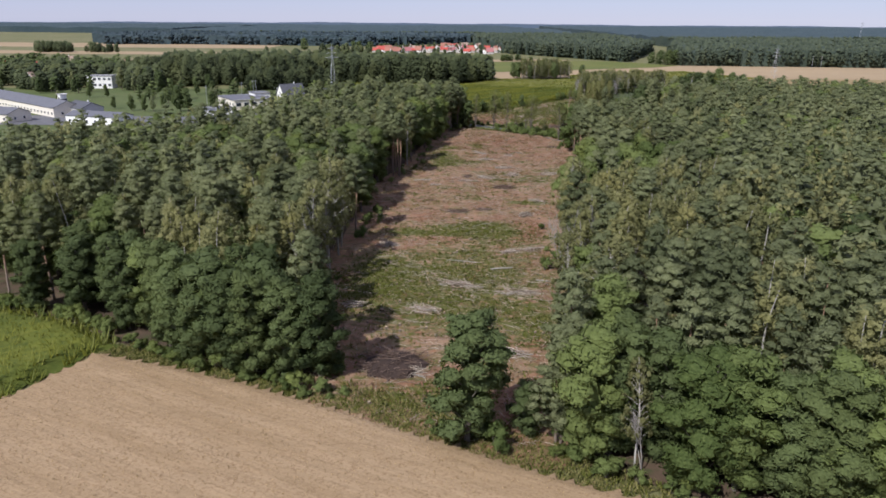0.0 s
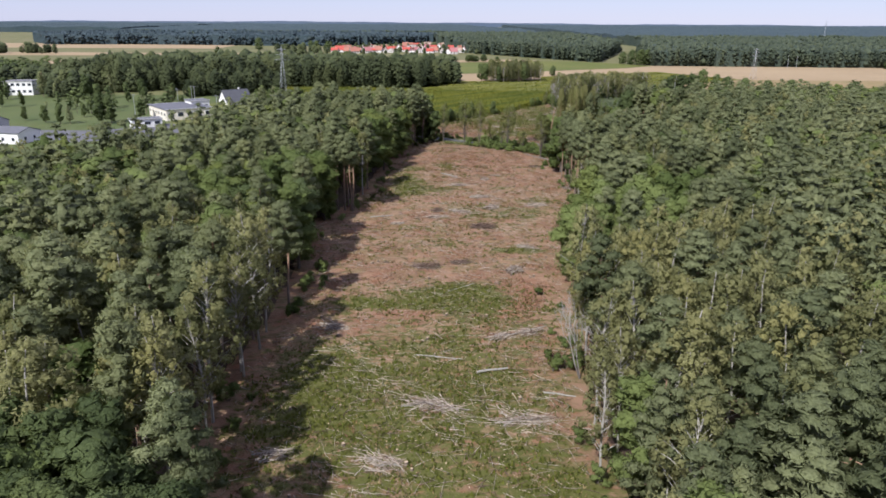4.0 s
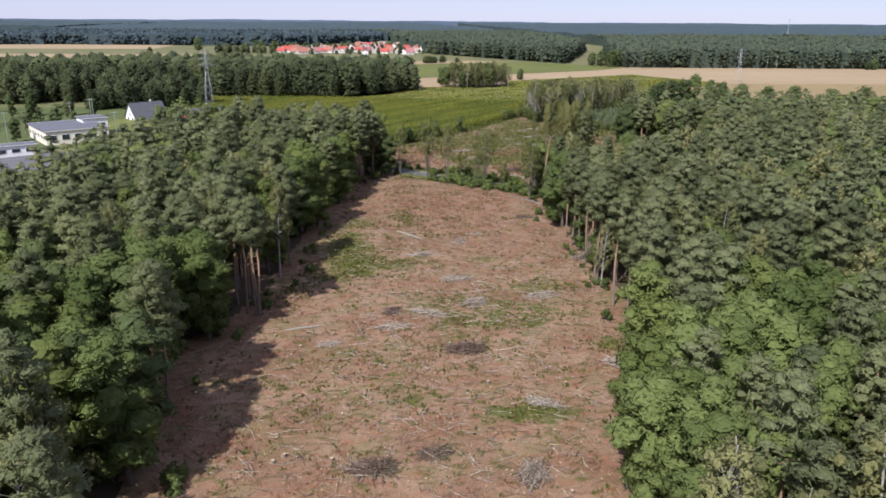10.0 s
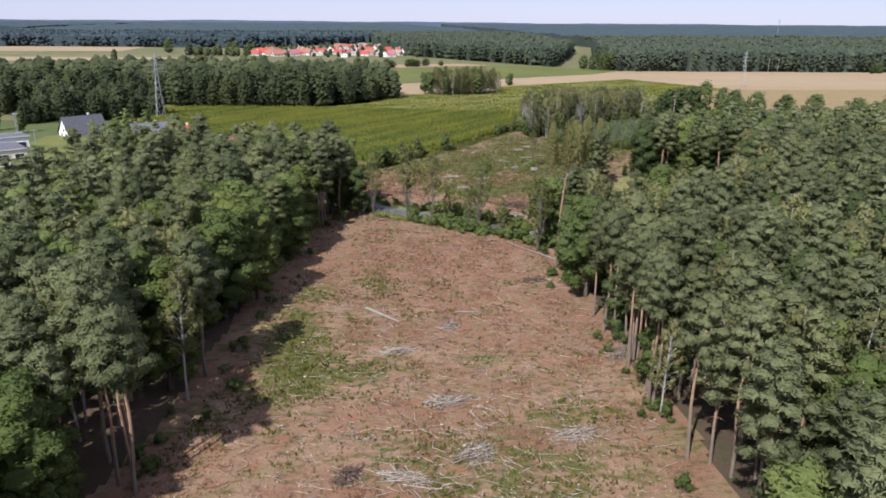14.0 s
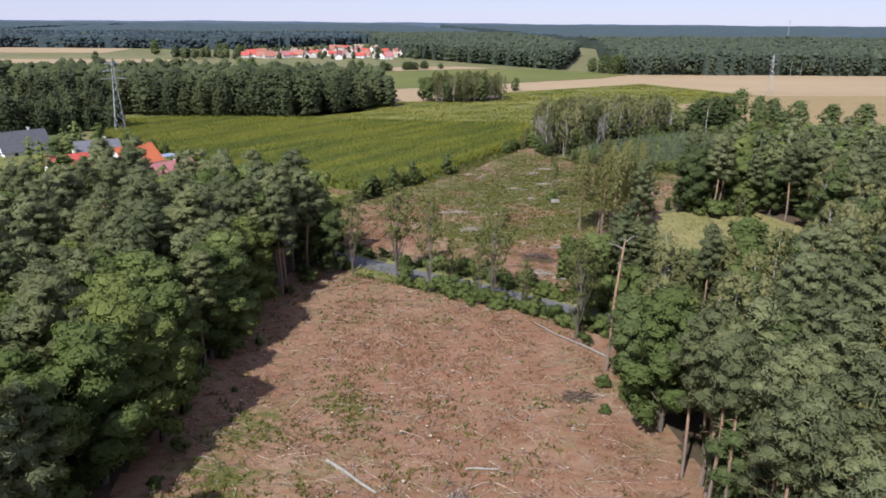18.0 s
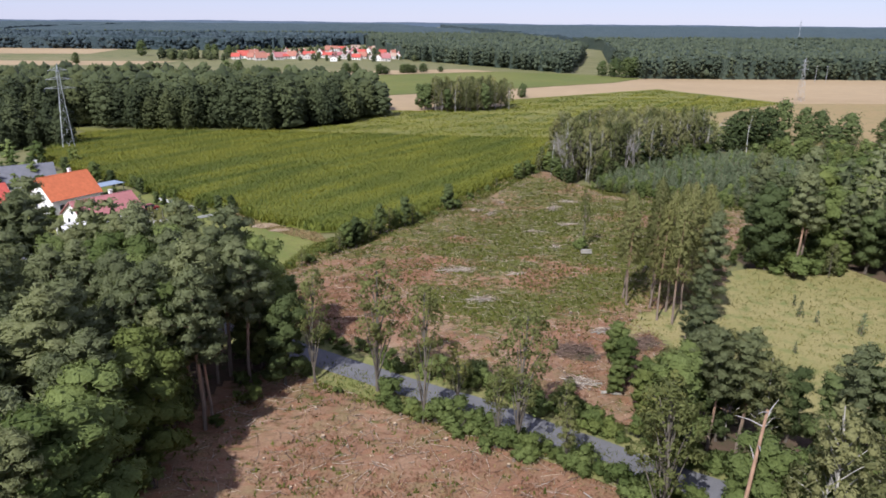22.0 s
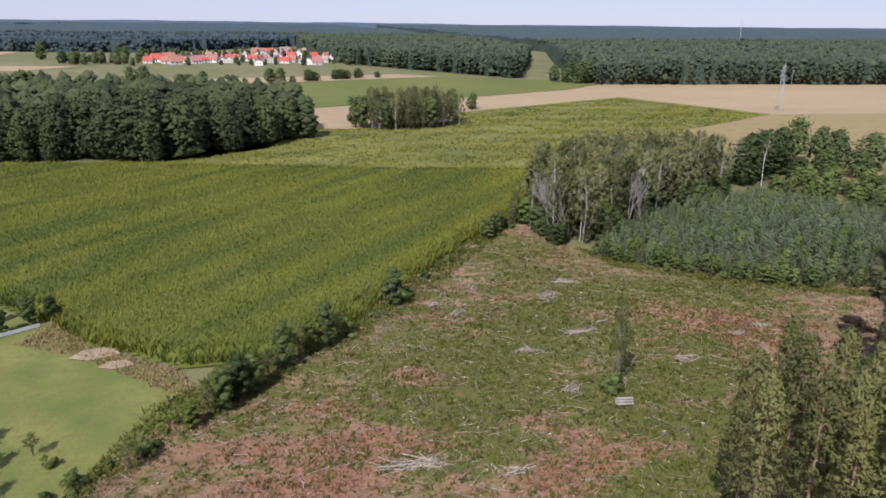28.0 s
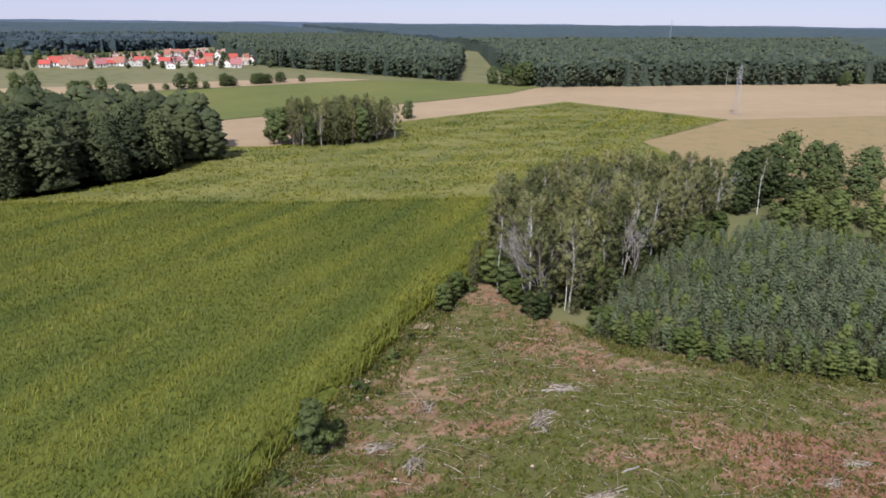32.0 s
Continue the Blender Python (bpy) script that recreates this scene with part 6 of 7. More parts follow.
PILES = [(-6.2, 79.8, 5.2, 4.2, 1.5, 20, 0, 240), (-3.6, 78.0, 3.0, 1.6, 1.0, -30, 1, 60), (-2.4, 97.5, 2.8, 1.8, 0.8, -25, 1, 80), (12.6, 104.6, 4.2, 1.5, 0.5, 5, 1, 70), (3.0, 108.0, 4.5, 1.4, 0.6, -20, 1, 80), (9.8, 83.0, 2.5, 1.5, 0.6, -35, 1, 50),
         (12.7, 125.4, 2.6, 1.4, 0.5, 15, 1, 50), (-9.8, 129.5, 2.6, 1.6, 0.7, -20, 1, 60), (16.8, 127.0, 2.8, 1.6, 0.5, 25, 1, 60), (-12.9, 99.4, 2.4, 1.4, 0.6, 10, 1, 50), (18.3, 151.8, 2.6, 2.2, 0.7, 60, 1, 110), (3.6, 154.2, 3.0, 1.8, 0.45, 0, 0, 130), (9.5, 156, 2.2, 1.4, 0.4, 0, 0, 70),
         (15.7, 178.3, 3.2, 2.0, 0.8, 0, 0, 170), (6.9, 185.8, 2.6, 1.3, 0.5, 5, 1, 70), (19.2, 193.2, 2.6, 1.9, 0.9, 40, 1, 110), (30.0, 195.5, 2.8, 1.5, 0.7, 5, 1, 90), (12.3, 190.2, 3.2, 1.2, 0.5, -30, 1, 80), (18.2, 203.4, 3.0, 1.5, 0.6, 10, 1, 80), (13.6, 216.4, 3.2, 1.0, 0.4, 0, 1, 50),
         (-1.4, 181.3, 2.0, 1.0, 0.4, 10, 1, 40), (6.9, 191.3, 1.9, 1.3, 0.8, 50, 0, 90), (21.1, 223.7, 2.0, 1.7, 0.5, 70, 1, 70), (37.0, 239.5, 2.2, 1.5, 0.5, 0, 0, 60), (41.0, 212.3, 2.4, 1.6, 1.1, 50, 1, 90), (33.8, 172.2, 2.4, 1.5, 0.6, -40, 1, 80), (22.5, 164.0, 2.6, 1.2, 0.6, -40, 1, 60),
         (61.4, 342.6, 2.8, 1.0, 0.35, 5, 1, 46), (53.1, 338.7, 2.4, 0.9, 0.3, -10, 1, 30), (62.6, 356.3, 1.6, 1.0, 0.4, 20, 1, 30), (43.8, 315.0, 2.2, 1.0, 0.35, 10, 1, 36), (87.0, 339.9, 1.6, 0.8, 0.3, -20, 1, 24), (82.6, 338.3, 1.6, 0.8, 0.3, 10, 1, 24), (54.7, 328.6, 1.8, 1.2, 0.4, 60, 1, 40), (36.6, 304.8, 2.6, 1.4, 0.6, 0, 1, 50), (44.9, 286.2, 3.4, 2.6, 1.0, -30, 0, 200), (54.0, 287.6, 3.4, 2.0, 0.6, 20, 0, 130), (43.2, 278.4, 2.6, 1.4, 0.6, -30, 1, 60), (35.2, 318.0, 4.2, 1.2, 0.4, 0, 1, 60),
         (61.5, 355.3, 2.4, 1.6, 0.5, 60, 1, 50), (47.5, 352.0, 1.8, 1.4, 0.4, 70, 1, 40), (44.9, 355.6, 2.0, 1.3, 0.4, 0, 1, 40), (66.9, 360.8, 2.4, 1.2, 0.4, -10, 1, 40), (51.4, 361.2, 1.8, 1.2, 0.3, 60, 1, 30), (71.5, 333.0, 2.0, 1.2, 0.4, 0, 1, 40), (50.5, 292.0, 1.8, 1.0, 0.5, 0, 1, 40), (21.0, 301.5, 2.6, 1.2, 0.4, 20, 0, 50)]
for row in PILES:
    brush_pile(*row)

for x0, y0, x1, y1, r in ((9.9, 231.0, 14.2, 225.6, 0.17), (8.4, 115.4, 12.3, 116.3, 0.16), (1.0, 120.5, 7.0, 119.0, 0.09), (-7.5, 186, -2.8, 187.2, 0.13), (22.5, 228.0, 25.5, 227.6, 0.12), (5.0, 141.0, 11.0, 146.0, 0.07), (15.5, 110.3, 19.0, 109.2, 0.12), (44.5, 276.2, 46.6, 275.6, 0.2), (65.0, 345.2, 67.0, 345.6, 0.1)):
    ob = thing("felled_log", pose((x0 + x1) / 2, (y0 + y1) / 2, float(ground_z((x0 + x1) / 2, (y0 + y1) / 2)) + r * 0.9, 0, 0, math.degrees(math.atan2(y1 - y0, x1 - x0))), "pale felled birch log lying on the ground", "log", "felled logs")
    n = math.hypot(x1 - x0, y1 - y0) / 2
    mesh_part("trunk", quad_mesh("log_trunk", tube([(-n, 0, 0), (-n * 0.3, 0.08, 0.02), (n * 0.4, -0.05, 0.02), (n, 0.02, 0)], [r, r * 0.95, r * 0.85, r * 0.7], 8), [BIRCHBARK]), ob)
    for e, k in ((-n, 1.0), (n, 0.7)):
        bm = bmesh.new()
        bmesh.ops.create_cone(bm, cap_ends=True, segments=10, radius1=r * k, radius2=r * k, depth=0.03, matrix=pose(e, 0, 0, 0, 90, 0))
        part("cut_face", bm, CUTWOOD, ob, "pale sawn end")

# stumps of the felled trees
stump_me = quad_mesh("stump_bark", tube([(0, 0, -0.15), (0, 0, 0.1), (0, 0, 0.32)], [0.26, 0.2, 0.18], 9), [PINEBARK])
bm = bmesh.new()
bmesh.ops.create_cone(bm, cap_ends=True, segments=9, radius1=0.178, radius2=0.172, depth=0.03, matrix=pose(0, 0, 0.312))
face_me = bpy.data.meshes.new("stump_face")
bm.to_mesh(face_me)
bm.free()
face_me.materials.append(CUTWOOD)
first = None
for x, y in np.concatenate([spread(CLEAR_1, 150), spread(CLEAR_2, 80)]):
    m = pose(x, y, float(ground_z(x, y)), rng.normal(0, 4), rng.normal(0, 4), rng.uniform(0, 360)) @ Matrix.Scale(rng.uniform(0.55, 1.05), 4)
    if first is None:
        first = thing("tree_stump", m, "freshly cut tree stump with a pale sawn top", "stump", "stumps")
        mesh_part("bark", stump_me, first)
        mesh_part("cut_face", face_me, first, "pale sawn top")
    else:
        copy_thing(first, m)

stack = thing("log_stack", pose(58.9, 324.3, 0.1, 0, 0, -8), "small stack of pale split logs at the lone tree's foot", "log stack")
for i in range(7):
    row, col = (i // 3, i % 3 + 0.5) if i < 6 else (2, 1.5)
    o = np.array([0, (col - 1.5) * 0.3 + 0.15 * (row % 2), 0.13 + row * 0.25])
    mesh_part("log", quad_mesh("stack_log", tube([o - [0.9, 0, 0], o, o + [0.9, 0.03, 0]], [0.14, 0.13, 0.13], 7), [DEADWOOD if i % 3 else BIRCHBARK]), stack)

# ---- crops ----
along = np.array([0.66, 0.75])
across = np.array([0.75, -0.66])


def maize(poly, row, gap, blades):
    P = np.asarray(poly, float)
    c = P.mean(0)
    u = (P - c) @ along
    v = (P - c) @ across
    U, V = np.meshgrid(np.arange(u.min(), u.max(), gap), np.arange(v.min(), v.max(), row))
    U = U + rng.uniform(-0.3, 0.3, U.shape)
    V = V + rng.normal(0, 0.07, U.shape)
    X = c[0] + U * along[0] + V * across[0]
    Y = c[1] + U * along[1] + V * across[1]
    keep = within(poly, X, Y) & (rng.uniform(0, 1, X.shape) > 0.1) & ((edge_distance(poly, X, Y, True) > 1.6) | (swell(X, Y, 5) > -0.6))
    C = np.stack([X[keep], Y[keep]], 1)
    z = np.maximum(maize_z(C[:, 0], C[:, 1]) - 0.35, 0.0)
    tall = 0.72 + 0.78 * np.clip(1.3 - edge_distance(poly, C[:, 0], C[:, 1], True) / 2.4, 0, 1)
    return tufts(C, z + 0.05, np.repeat(tall, blades), 0.16, blades, 0.75, 0.082)


tri = maize(MAIZE_LAND, 0.75, 0.42, 7)
loose("maize_plants", None, MAIZE, "rows of tall green maize plants", "maize", tri, per=7)
tri = maize(MAIZE_LANDS[1], 0.75, 0.8, 5)
loose("maize_plants", None, MAIZE, "rows of tall green maize plants", "maize", tri, per=5)
C = spread([(-60, 478), (-18, 472), (24, 461), (50, 453), (92, 445.5), (118, 438), (140, 441), (165, 480), (172, 507), (235, 546), (203, 620), (101, 571), (92, 545), (50, 529), (32, 531), (20, 492), (-7, 475)], 20000, lambda x, y: np.clip(0.55 + 0.6 * swell(x, y, 14), 0.05, 1))
loose("field_plants", None, MAIZE, "low ragged green plants of the farther field", "crop", tufts(C, np.full(len(C), -0.05), 0.36, 0.5, 3, 1.1, 0.16), per=3)
VISIBLE_WHEAT = [(-49, 70), (-43.8, 82), (-26, 75.8), (-11.5, 68.6), (18, 53.5), (24, 50), (22, 36), (-48, 40)]
C = np.concatenate([spread([(-9, 353), (-6, 360), (0, 350.5), (11.5, 342), (14, 336), (11, 336.5), (4, 343.5), (-3, 349.5)], 1500), spread([(10, 332), (22, 341), (38, 358), (61, 387), (59, 388.5), (36, 360), (20, 342.5)], 900)])
loose("dry_field_edge", None, DRYGRASS, "dry tan grass along the edge of the maize", "grass", tufts(C, np.full(len(C), 0.0), 0.24, 0.3, 3, 0.9, 0.08), per=3)
for x, y, a in ((1.4, 348.1, 2.0), (4.4, 344.6, 1.4), (32.6, 357.1, 1.5), (41.0, 364.6, 1.2), (44.8, 369.0, 1.6), (32.2, 354.6, 1.0), (25.6, 346.4, 1.1), (57.2, 381.6, 1.2)):
    sheet("ground_sand", [(x + a * 1.5, y - a * 0.2), (x + a * 0.6, y + a * 0.9), (x - a * 0.9, y + a * 0.8), (x - a * 1.5, y - a * 0.3), (x - a * 0.2, y - a * 0.8)], 0.12, SAND, "patch of bare pale sand at the maize edge", "sand", 0.6, 0.25)
C = spread(VISIBLE_WHEAT, 22000)
loose("wheat_ears", None, STRAW, "ripe tan wheat stalks and ears", "wheat", tufts(C, wheat_z(C[:, 0], C[:, 1]) - 0.05, 0.12, 0.25, 2, 1.2, 0.05), per=2)

# ---- buildings ----


def window(parent, x, y, z, w, h, turn, frame_mat=None):
    """A window in a wall: a frame with a pane a little behind it, its face turned by that many degrees."""
    f = cube(-w / 2, -0.05, -h / 2, w / 2, 0.05, h / 2, bevel=0.02)
    ob = part("window", f, frame_mat or FRAMEWHITE, parent)
    ob.matrix_basis = pose(x, y, z, 0, 0, turn)
    part("pane", cube(-w / 2 + 0.09, -0.075, -h / 2 + 0.09, w / 2 - 0.09, -0.055, h / 2 - 0.09), GLASS, ob, "dark glass pane")
    return ob


def house(x, y, turn, L, W, eave, ridge, wall_mat, roof_mat, label, wins=3, chimney=True, door=True, group="", over=0.5, far=False):
    """A gabled house; its ridge runs along its own x."""
    ob = thing("house", pose(x, y, 0, 0, 0, turn), label, "house", group)
    bm = bmesh.new()
    pts = [(-W / 2, -0.2), (W / 2, -0.2), (W / 2, eave), (0, ridge), (-W / 2, eave)]
    a = [bm.verts.new((-L / 2, p, q)) for p, q in pts]
    b = [bm.verts.new((L / 2, p, q)) for p, q in pts]
    bm.faces.new(a[::-1]), bm.faces.new(b)
    for i in range(5):
        bm.faces.new((a[i], a[(i + 1) % 5], b[(i + 1) % 5], b[i]))
    bmesh.ops.recalc_face_normals(bm, faces=bm.faces)
    part("wall", bm, wall_mat, ob)
    slope = math.atan2(ridge - eave, W / 2)
    n = math.hypot(W / 2, ridge - eave) + over
    for s in (-1, 1):
        r = part("roof_slope", cube(-L / 2 - over, 0, 0.02, L / 2 + over, n, 0.2, bevel=0.03), roof_mat, ob)
        r.matrix_basis = pose(0, 0, ridge + 0.02, 0, 0, 0 if s > 0 else 180) @ pose(0, 0, 0, -math.degrees(slope))
        if not far:
            part("gutter", cube(-L / 2 - over, n - 0.02, 0.0, L / 2 + over, n + 0.1, 0.1), STEEL, r)
    part("ridge_cap", cube(-L / 2 - over, -0.15, ridge + 0.14, L / 2 + over, 0.15, ridge + 0.26, bevel=0.04), roof_mat, ob)
    if chimney:
        ch = part("chimney", cube(L * 0.18, 0.5, ridge - 1.0, L * 0.18 + 0.6, 1.1, ridge + 0.8, bevel=0.03), WHITEWALL, ob, "rendered chimney")
        part("cap", cube(L * 0.18 - 0.06, 0.44, ridge + 0.8, L * 0.18 + 0.66, 1.16, ridge + 0.9), CONCRETE, ch)
    for i in range(wins):
        k = (i + 0.5) / wins * L - L / 2
        if door and i == wins // 2:
            d = part("door", cube(-0.5, -0.06, 0, 0.5, 0.05, 2.05, bevel=0.02), DARKROOF, ob, "dark front door")
            d.matrix_basis = pose(k, -W / 2 - 0.03, 0)
        else:
            window(ob, k, -W / 2 - 0.03, min(1.5, eave - 0.9), 1.2, 1.2, 0)
        if not far:
            window(ob, k, W / 2 + 0.03, min(1.5, eave - 0.9), 1.2, 1.2, 180)
    for e, t in ((-L / 2 - 0.03, -90), (L / 2 + 0.03, 90)):
        window(ob, e, -W * 0.2, min(1.5, eave - 0.7), 1.1, 1.2, t)
        window(ob, e, W * 0.2, min(1.5, eave - 0.7), 1.1, 1.2, t)
        if ridge - eave > 2.5:
            window(ob, e, 0, eave + 0.9, 1.1, 1.1, t)
    return ob


def block(x, y, turn, L, W, h, wall_mat, roof_mat, label, wins, rows=1, name="building", group=""):
    """A flat-roofed building with windows along both long sides."""
    ob = thing(name, pose(x, y, 0, 0, 0, turn), label, "building", group)
    part("wall", cube(-L / 2, -W / 2, -0.2, L / 2, W / 2, h), wall_mat, ob)
    r = part("roof", cube(-L / 2 - 0.35, -W / 2 - 0.35, h, L / 2 + 0.35, W / 2 + 0.35, h + 0.28, bevel=0.03), roof_mat, ob)
    part("roof_edge", cube(-L / 2 - 0.42, -W / 2 - 0.42, h + 0.1, L / 2 + 0.42, -W / 2 - 0.3, h + 0.36), CONCRETE, r)
    part("roof_edge", cube(-L / 2 - 0.42, W / 2 + 0.3, h + 0.1, L / 2 + 0.42, W / 2 + 0.42, h + 0.36), CONCRETE, r)
    step = L / wins
    for j in range(rows):
        z = h / rows * (j + 0.55)
        for i in range(wins):
            k = (i + 0.5) * step - L / 2
            window(ob, k, -W / 2 - 0.03, z, step * 0.62, h / rows * 0.42, 0)
    n = max(2, int(W / 4))
    for i in range(n):
        k = (i + 0.5) * W / n - W / 2
        window(ob, L / 2 + 0.03, k, h * 0.55 if rows == 1 else h * 0.72, 1.6, 1.3, 90)
        window(ob, -L / 2 - 0.03, k, h * 0.55 if rows == 1 else h * 0.72, 1.6, 1.3, -90)
    return ob


# the farm at the maize's corner
house(-42.3, 367.0, 51, 10.6, 8.6, 3.2, 7.2, WHITEWALL, ORANGETILE, "white house with a bright orange tiled gable roof", group="houses by the maize")
house(-30.6, 353.4, 45, 11.8, 8.0, 2.7, 5.4, WHITEWALL, PINKROOF, "white bungalow with a faded red sheet roof", group="houses by the maize")
house(-57.5, 386.5, 25, 11.0, 9.0, 2.9, 5.6, GREYWALL, GREYROOF, "grey-roofed bungalow behind garden trees", group="houses by the maize")
house(-57.0, 362.5, 40, 9.0, 7.5, 2.9, 5.8, WHITEWALL, REDTILE, "small house with a bright red roof", group="houses by the maize")
shed = block(-31.5, 343.5, 45, 7.0, 4.5, 2.4, WHITEWALL, CONCRETE, "low white shed with a pale flat roof", 3, name="shed")
pool = thing("carport", pose(-37.6, 379.0, 0, 0, 0, 51), "blue-grey flat carport roof beside the orange house", "carport")
part("roof", cube(-3.5, -2, 2.3, 3.5, 2, 2.42, bevel=0.02), BLUEPAINT, pool)
for px in (-3.2, 3.2):
    for py in (-1.7, 1.7):
        part("post", cube(px - 0.06, py - 0.06, 0, px + 0.06, py + 0.06, 2.3), STEEL, pool)
terrace = thing("terrace_awning", pose(-25.0, 350.2, 0, 0, 0, 45), "low white terrace roof beside the bungalow", "awning")
part("roof", cube(-2.2, -1.2, 2.2, 2.2, 1.2, 2.3), CONCRETE, terrace)
for px in (-2.0, 2.0):
    part("post", cube(px - 0.05, -1.1, 0, px + 0.05, -1.0, 2.2), STEEL, terrace)
car = thing("parked_car", pose(-24.3, 362.5, 0, 0, 0, 40), "small red car parked on the garden drive", "car")
bm = cube(-2.0, -0.85, 0.3, 2.0, 0.85, 0.85, bevel=0.12)
part("body", bm, REDPAINT, car)
part("cabin", cube(-1.2, -0.75, 0.85, 1.0, 0.75, 1.42, bevel=0.18), GLASS, car, "dark glazed cabin")
part("roof", cube(-0.9, -0.62, 1.42, 0.7, 0.62, 1.47, bevel=0.02), REDPAINT, car)
for px in (-1.25, 1.25):
    for py in (-0.8, 0.8):
        bm = bmesh.new()
        bmesh.ops.create_cone(bm, cap_ends=True, segments=14, radius1=0.31, radius2=0.31, depth=0.2, matrix=pose(px, py, 0.31, 90))
        wheel = part("wheel", bm, RUBBER, car)
        bm = bmesh.new()
        bmesh.ops.create_cone(bm, cap_ends=True, segments=10, radius1=0.19, radius2=0.19, depth=0.215, matrix=pose(px, py, 0.31, 90))
        part("rim", bm, STEEL, wheel)


def fence(line, high, mat, label, step=2.5, name="fence"):
    ob = thing(name, Matrix.Identity(4), label, "fence")
    pts = dense(line, step)
    for (ax, ay), (bx, by) in zip(pts[:-1], pts[1:]):
        a, n = math.degrees(math.atan2(by - ay, bx - ax)), math.hypot(bx - ax, by - ay)
        p = part("post", cube(-0.06, -0.06, -0.2, 0.06, 0.06, high + 0.08), CONCRETE, ob)
        p.matrix_basis = pose(ax, ay, 0, 0, 0, a)
        p = part("panel", cube(0.08, -0.025, 0.06, n - 0.08, 0.025, high), mat, ob)
        p.matrix_basis = pose(ax, ay, 0, 0, 0, a)
    return ob


fence([(-25.5, 372.5), (-20, 367.5), (-13.5, 361.0)], 0.7, GREYWALL, "low grey garden wall towards the maize", name="garden_wall")
fence([(-27, 350.8), (-23, 352.6), (-14, 354.2), (-7.8, 358.2)], 0.55, GREYWALL, "low grey panel fence round the garden")
for x, y, h, kind in ((-22, 366, 3.0, "dark"), (-19, 364, 2.6, "oak"), (-16, 358, 3.2, "dark"), (-12, 357, 3.4, "dark"), (-9.5, 359.5, 4.0, "dark"), (-7, 360.5, 3.6, "dark"), (-14, 361, 3.0, "oak"), (-19, 351, 3.2, "ash"), (-24, 368, 3.0, "dark"), (-30, 378, 4.0, "dark"), (-34, 372, 3.4, "dark"), (-46, 380, 5.0, "dark"),
                      (-50, 374, 6.0, "dark"), (-33, 384, 3.5, "oak"), (-39, 388, 4.0, "dark"), (-44, 392, 5.5, "oak"), (-52, 396, 6.0, "dark"), (-21, 372, 2.5, "oak"), (-45, 357, 3.6, "dark"), (-40, 353, 4.0, "oak"), (-28, 361, 2.2, "oak"), (-64, 372, 6.5, "dark"), (-18, 355.5, 4.2, "young"), (-26.5, 364.5, 3.2, "young"), (-66, 392, 6, "oak"), (-62, 400, 5.5, "dark")):
    tree(kind, x, y, h, group="garden trees", label="garden shrub or small tree among the houses", wide=1.5)
for x, y, h in ((-9, 324, 10.0), (-13, 330, 9.0), (-8, 318, 11), (-6, 314, 10), (-16, 334, 8)):
    tree("birch", x, y, h, group="pasture birches", label="birch with bare twigs beside the pasture", wide=1.2)

# the compound west of the wood
house(-191.0, 336.0, -40, 78, 12, 4.0, 6.4, CREAMWALL, GREYROOF, "long low building with a grey roof and many windows", 22, False, False, "compound buildings", 0.4, True)
house(-156.0, 315.0, -38, 14, 10, 3.6, 5.8, GREYWALL, DARKROOF, "dark-roofed annex of the long building", 4, True, True, "compound buildings", 0.4, True)
house(-183.0, 298.0, -20, 22, 11, 3.4, 5.4, CREAMWALL, GREYROOF, "low workshop with a grey felt roof", 6, False, True, "compound buildings", 0.4, True)
house(-137.5, 289.0, -16, 24, 10, 3.4, 4.8, WHITEWALL, GREYROOF, "white-gabled store with a flat-pitched grey roof", 6, False, True, "compound buildings", 0.3, True)
block(-95.5, 352.0, 34.0, 19.0, 24.0, 4.2, CREAMWALL, GREYROOF, "cream flat-roofed school building with dark windows", 5, group="compound buildings")
block(-99.8, 321.5, 32.5, 11.0, 5.0, 2.9, WHITEWALL, GREYROOF, "small white garage with a flat roof", 3, group="compound buildings")
block(-91.0, 362.0, 34.0, 8.0, 8.0, 5.6, WHITEWALL, GREYROOF, "raised white hall on the school's roof line", 2, group="compound buildings")
block(-206.0, 443.0, 5.0, 14.0, 9.0, 7.0, WHITEWALL, GREYROOF, "two-storey white house with blue-grey windows", 5, 2, group="compound buildings")
block(-166.5, 318.0, -40, 2.6, 2.6, 8.5, WHITEWALL, CONCRETE, "slim white tower beside the long building", 1, 2, "tower", "compound buildings")
house(-83.5, 401.0, 40, 13.0, 9.0, 1.2, 6.4, WHITEWALL, DARKROOF, "steep dark-roofed house with a white gable", 2, True, True, "compound buildings", 0.5, True)
house(-243.0, 437.0, 70, 9.0, 7.0, 6.0, 9.5, WHITEWALL, TANROOF, "tall narrow house with a white gable", 2, True, True, "compound buildings", 0.4, True)
house(-310.0, 553.0, 10, 14.0, 9.0, 4.0, 9.0, WHITEWALL, REDTILE, "white farmhouse with a red tiled roof", 3, True, True, "far farmhouses", 0.4, True)
house(-328.0, 560.0, 80, 13.0, 9.0, 4.0, 9.0, WHITEWALL, REDTILE, "white farmhouse with a red tiled roof", 3, True, True, "far farmhouses", 0.4, True)
house(-314.0, 614.0, 15, 14.0, 10.0, 4.0, 9.5, GREYWALL, TANROOF, "grey farmhouse with a weathered tan roof", 3, True, True, "far farmhouses", 0.4, True)
house(-240.0, 566.0, -10, 12.0, 9.0, 3.5, 8.0, GREYWALL, TANROOF, "grey farmhouse with a weathered tan roof", 3, True, True, "far farmhouses", 0.4, True)

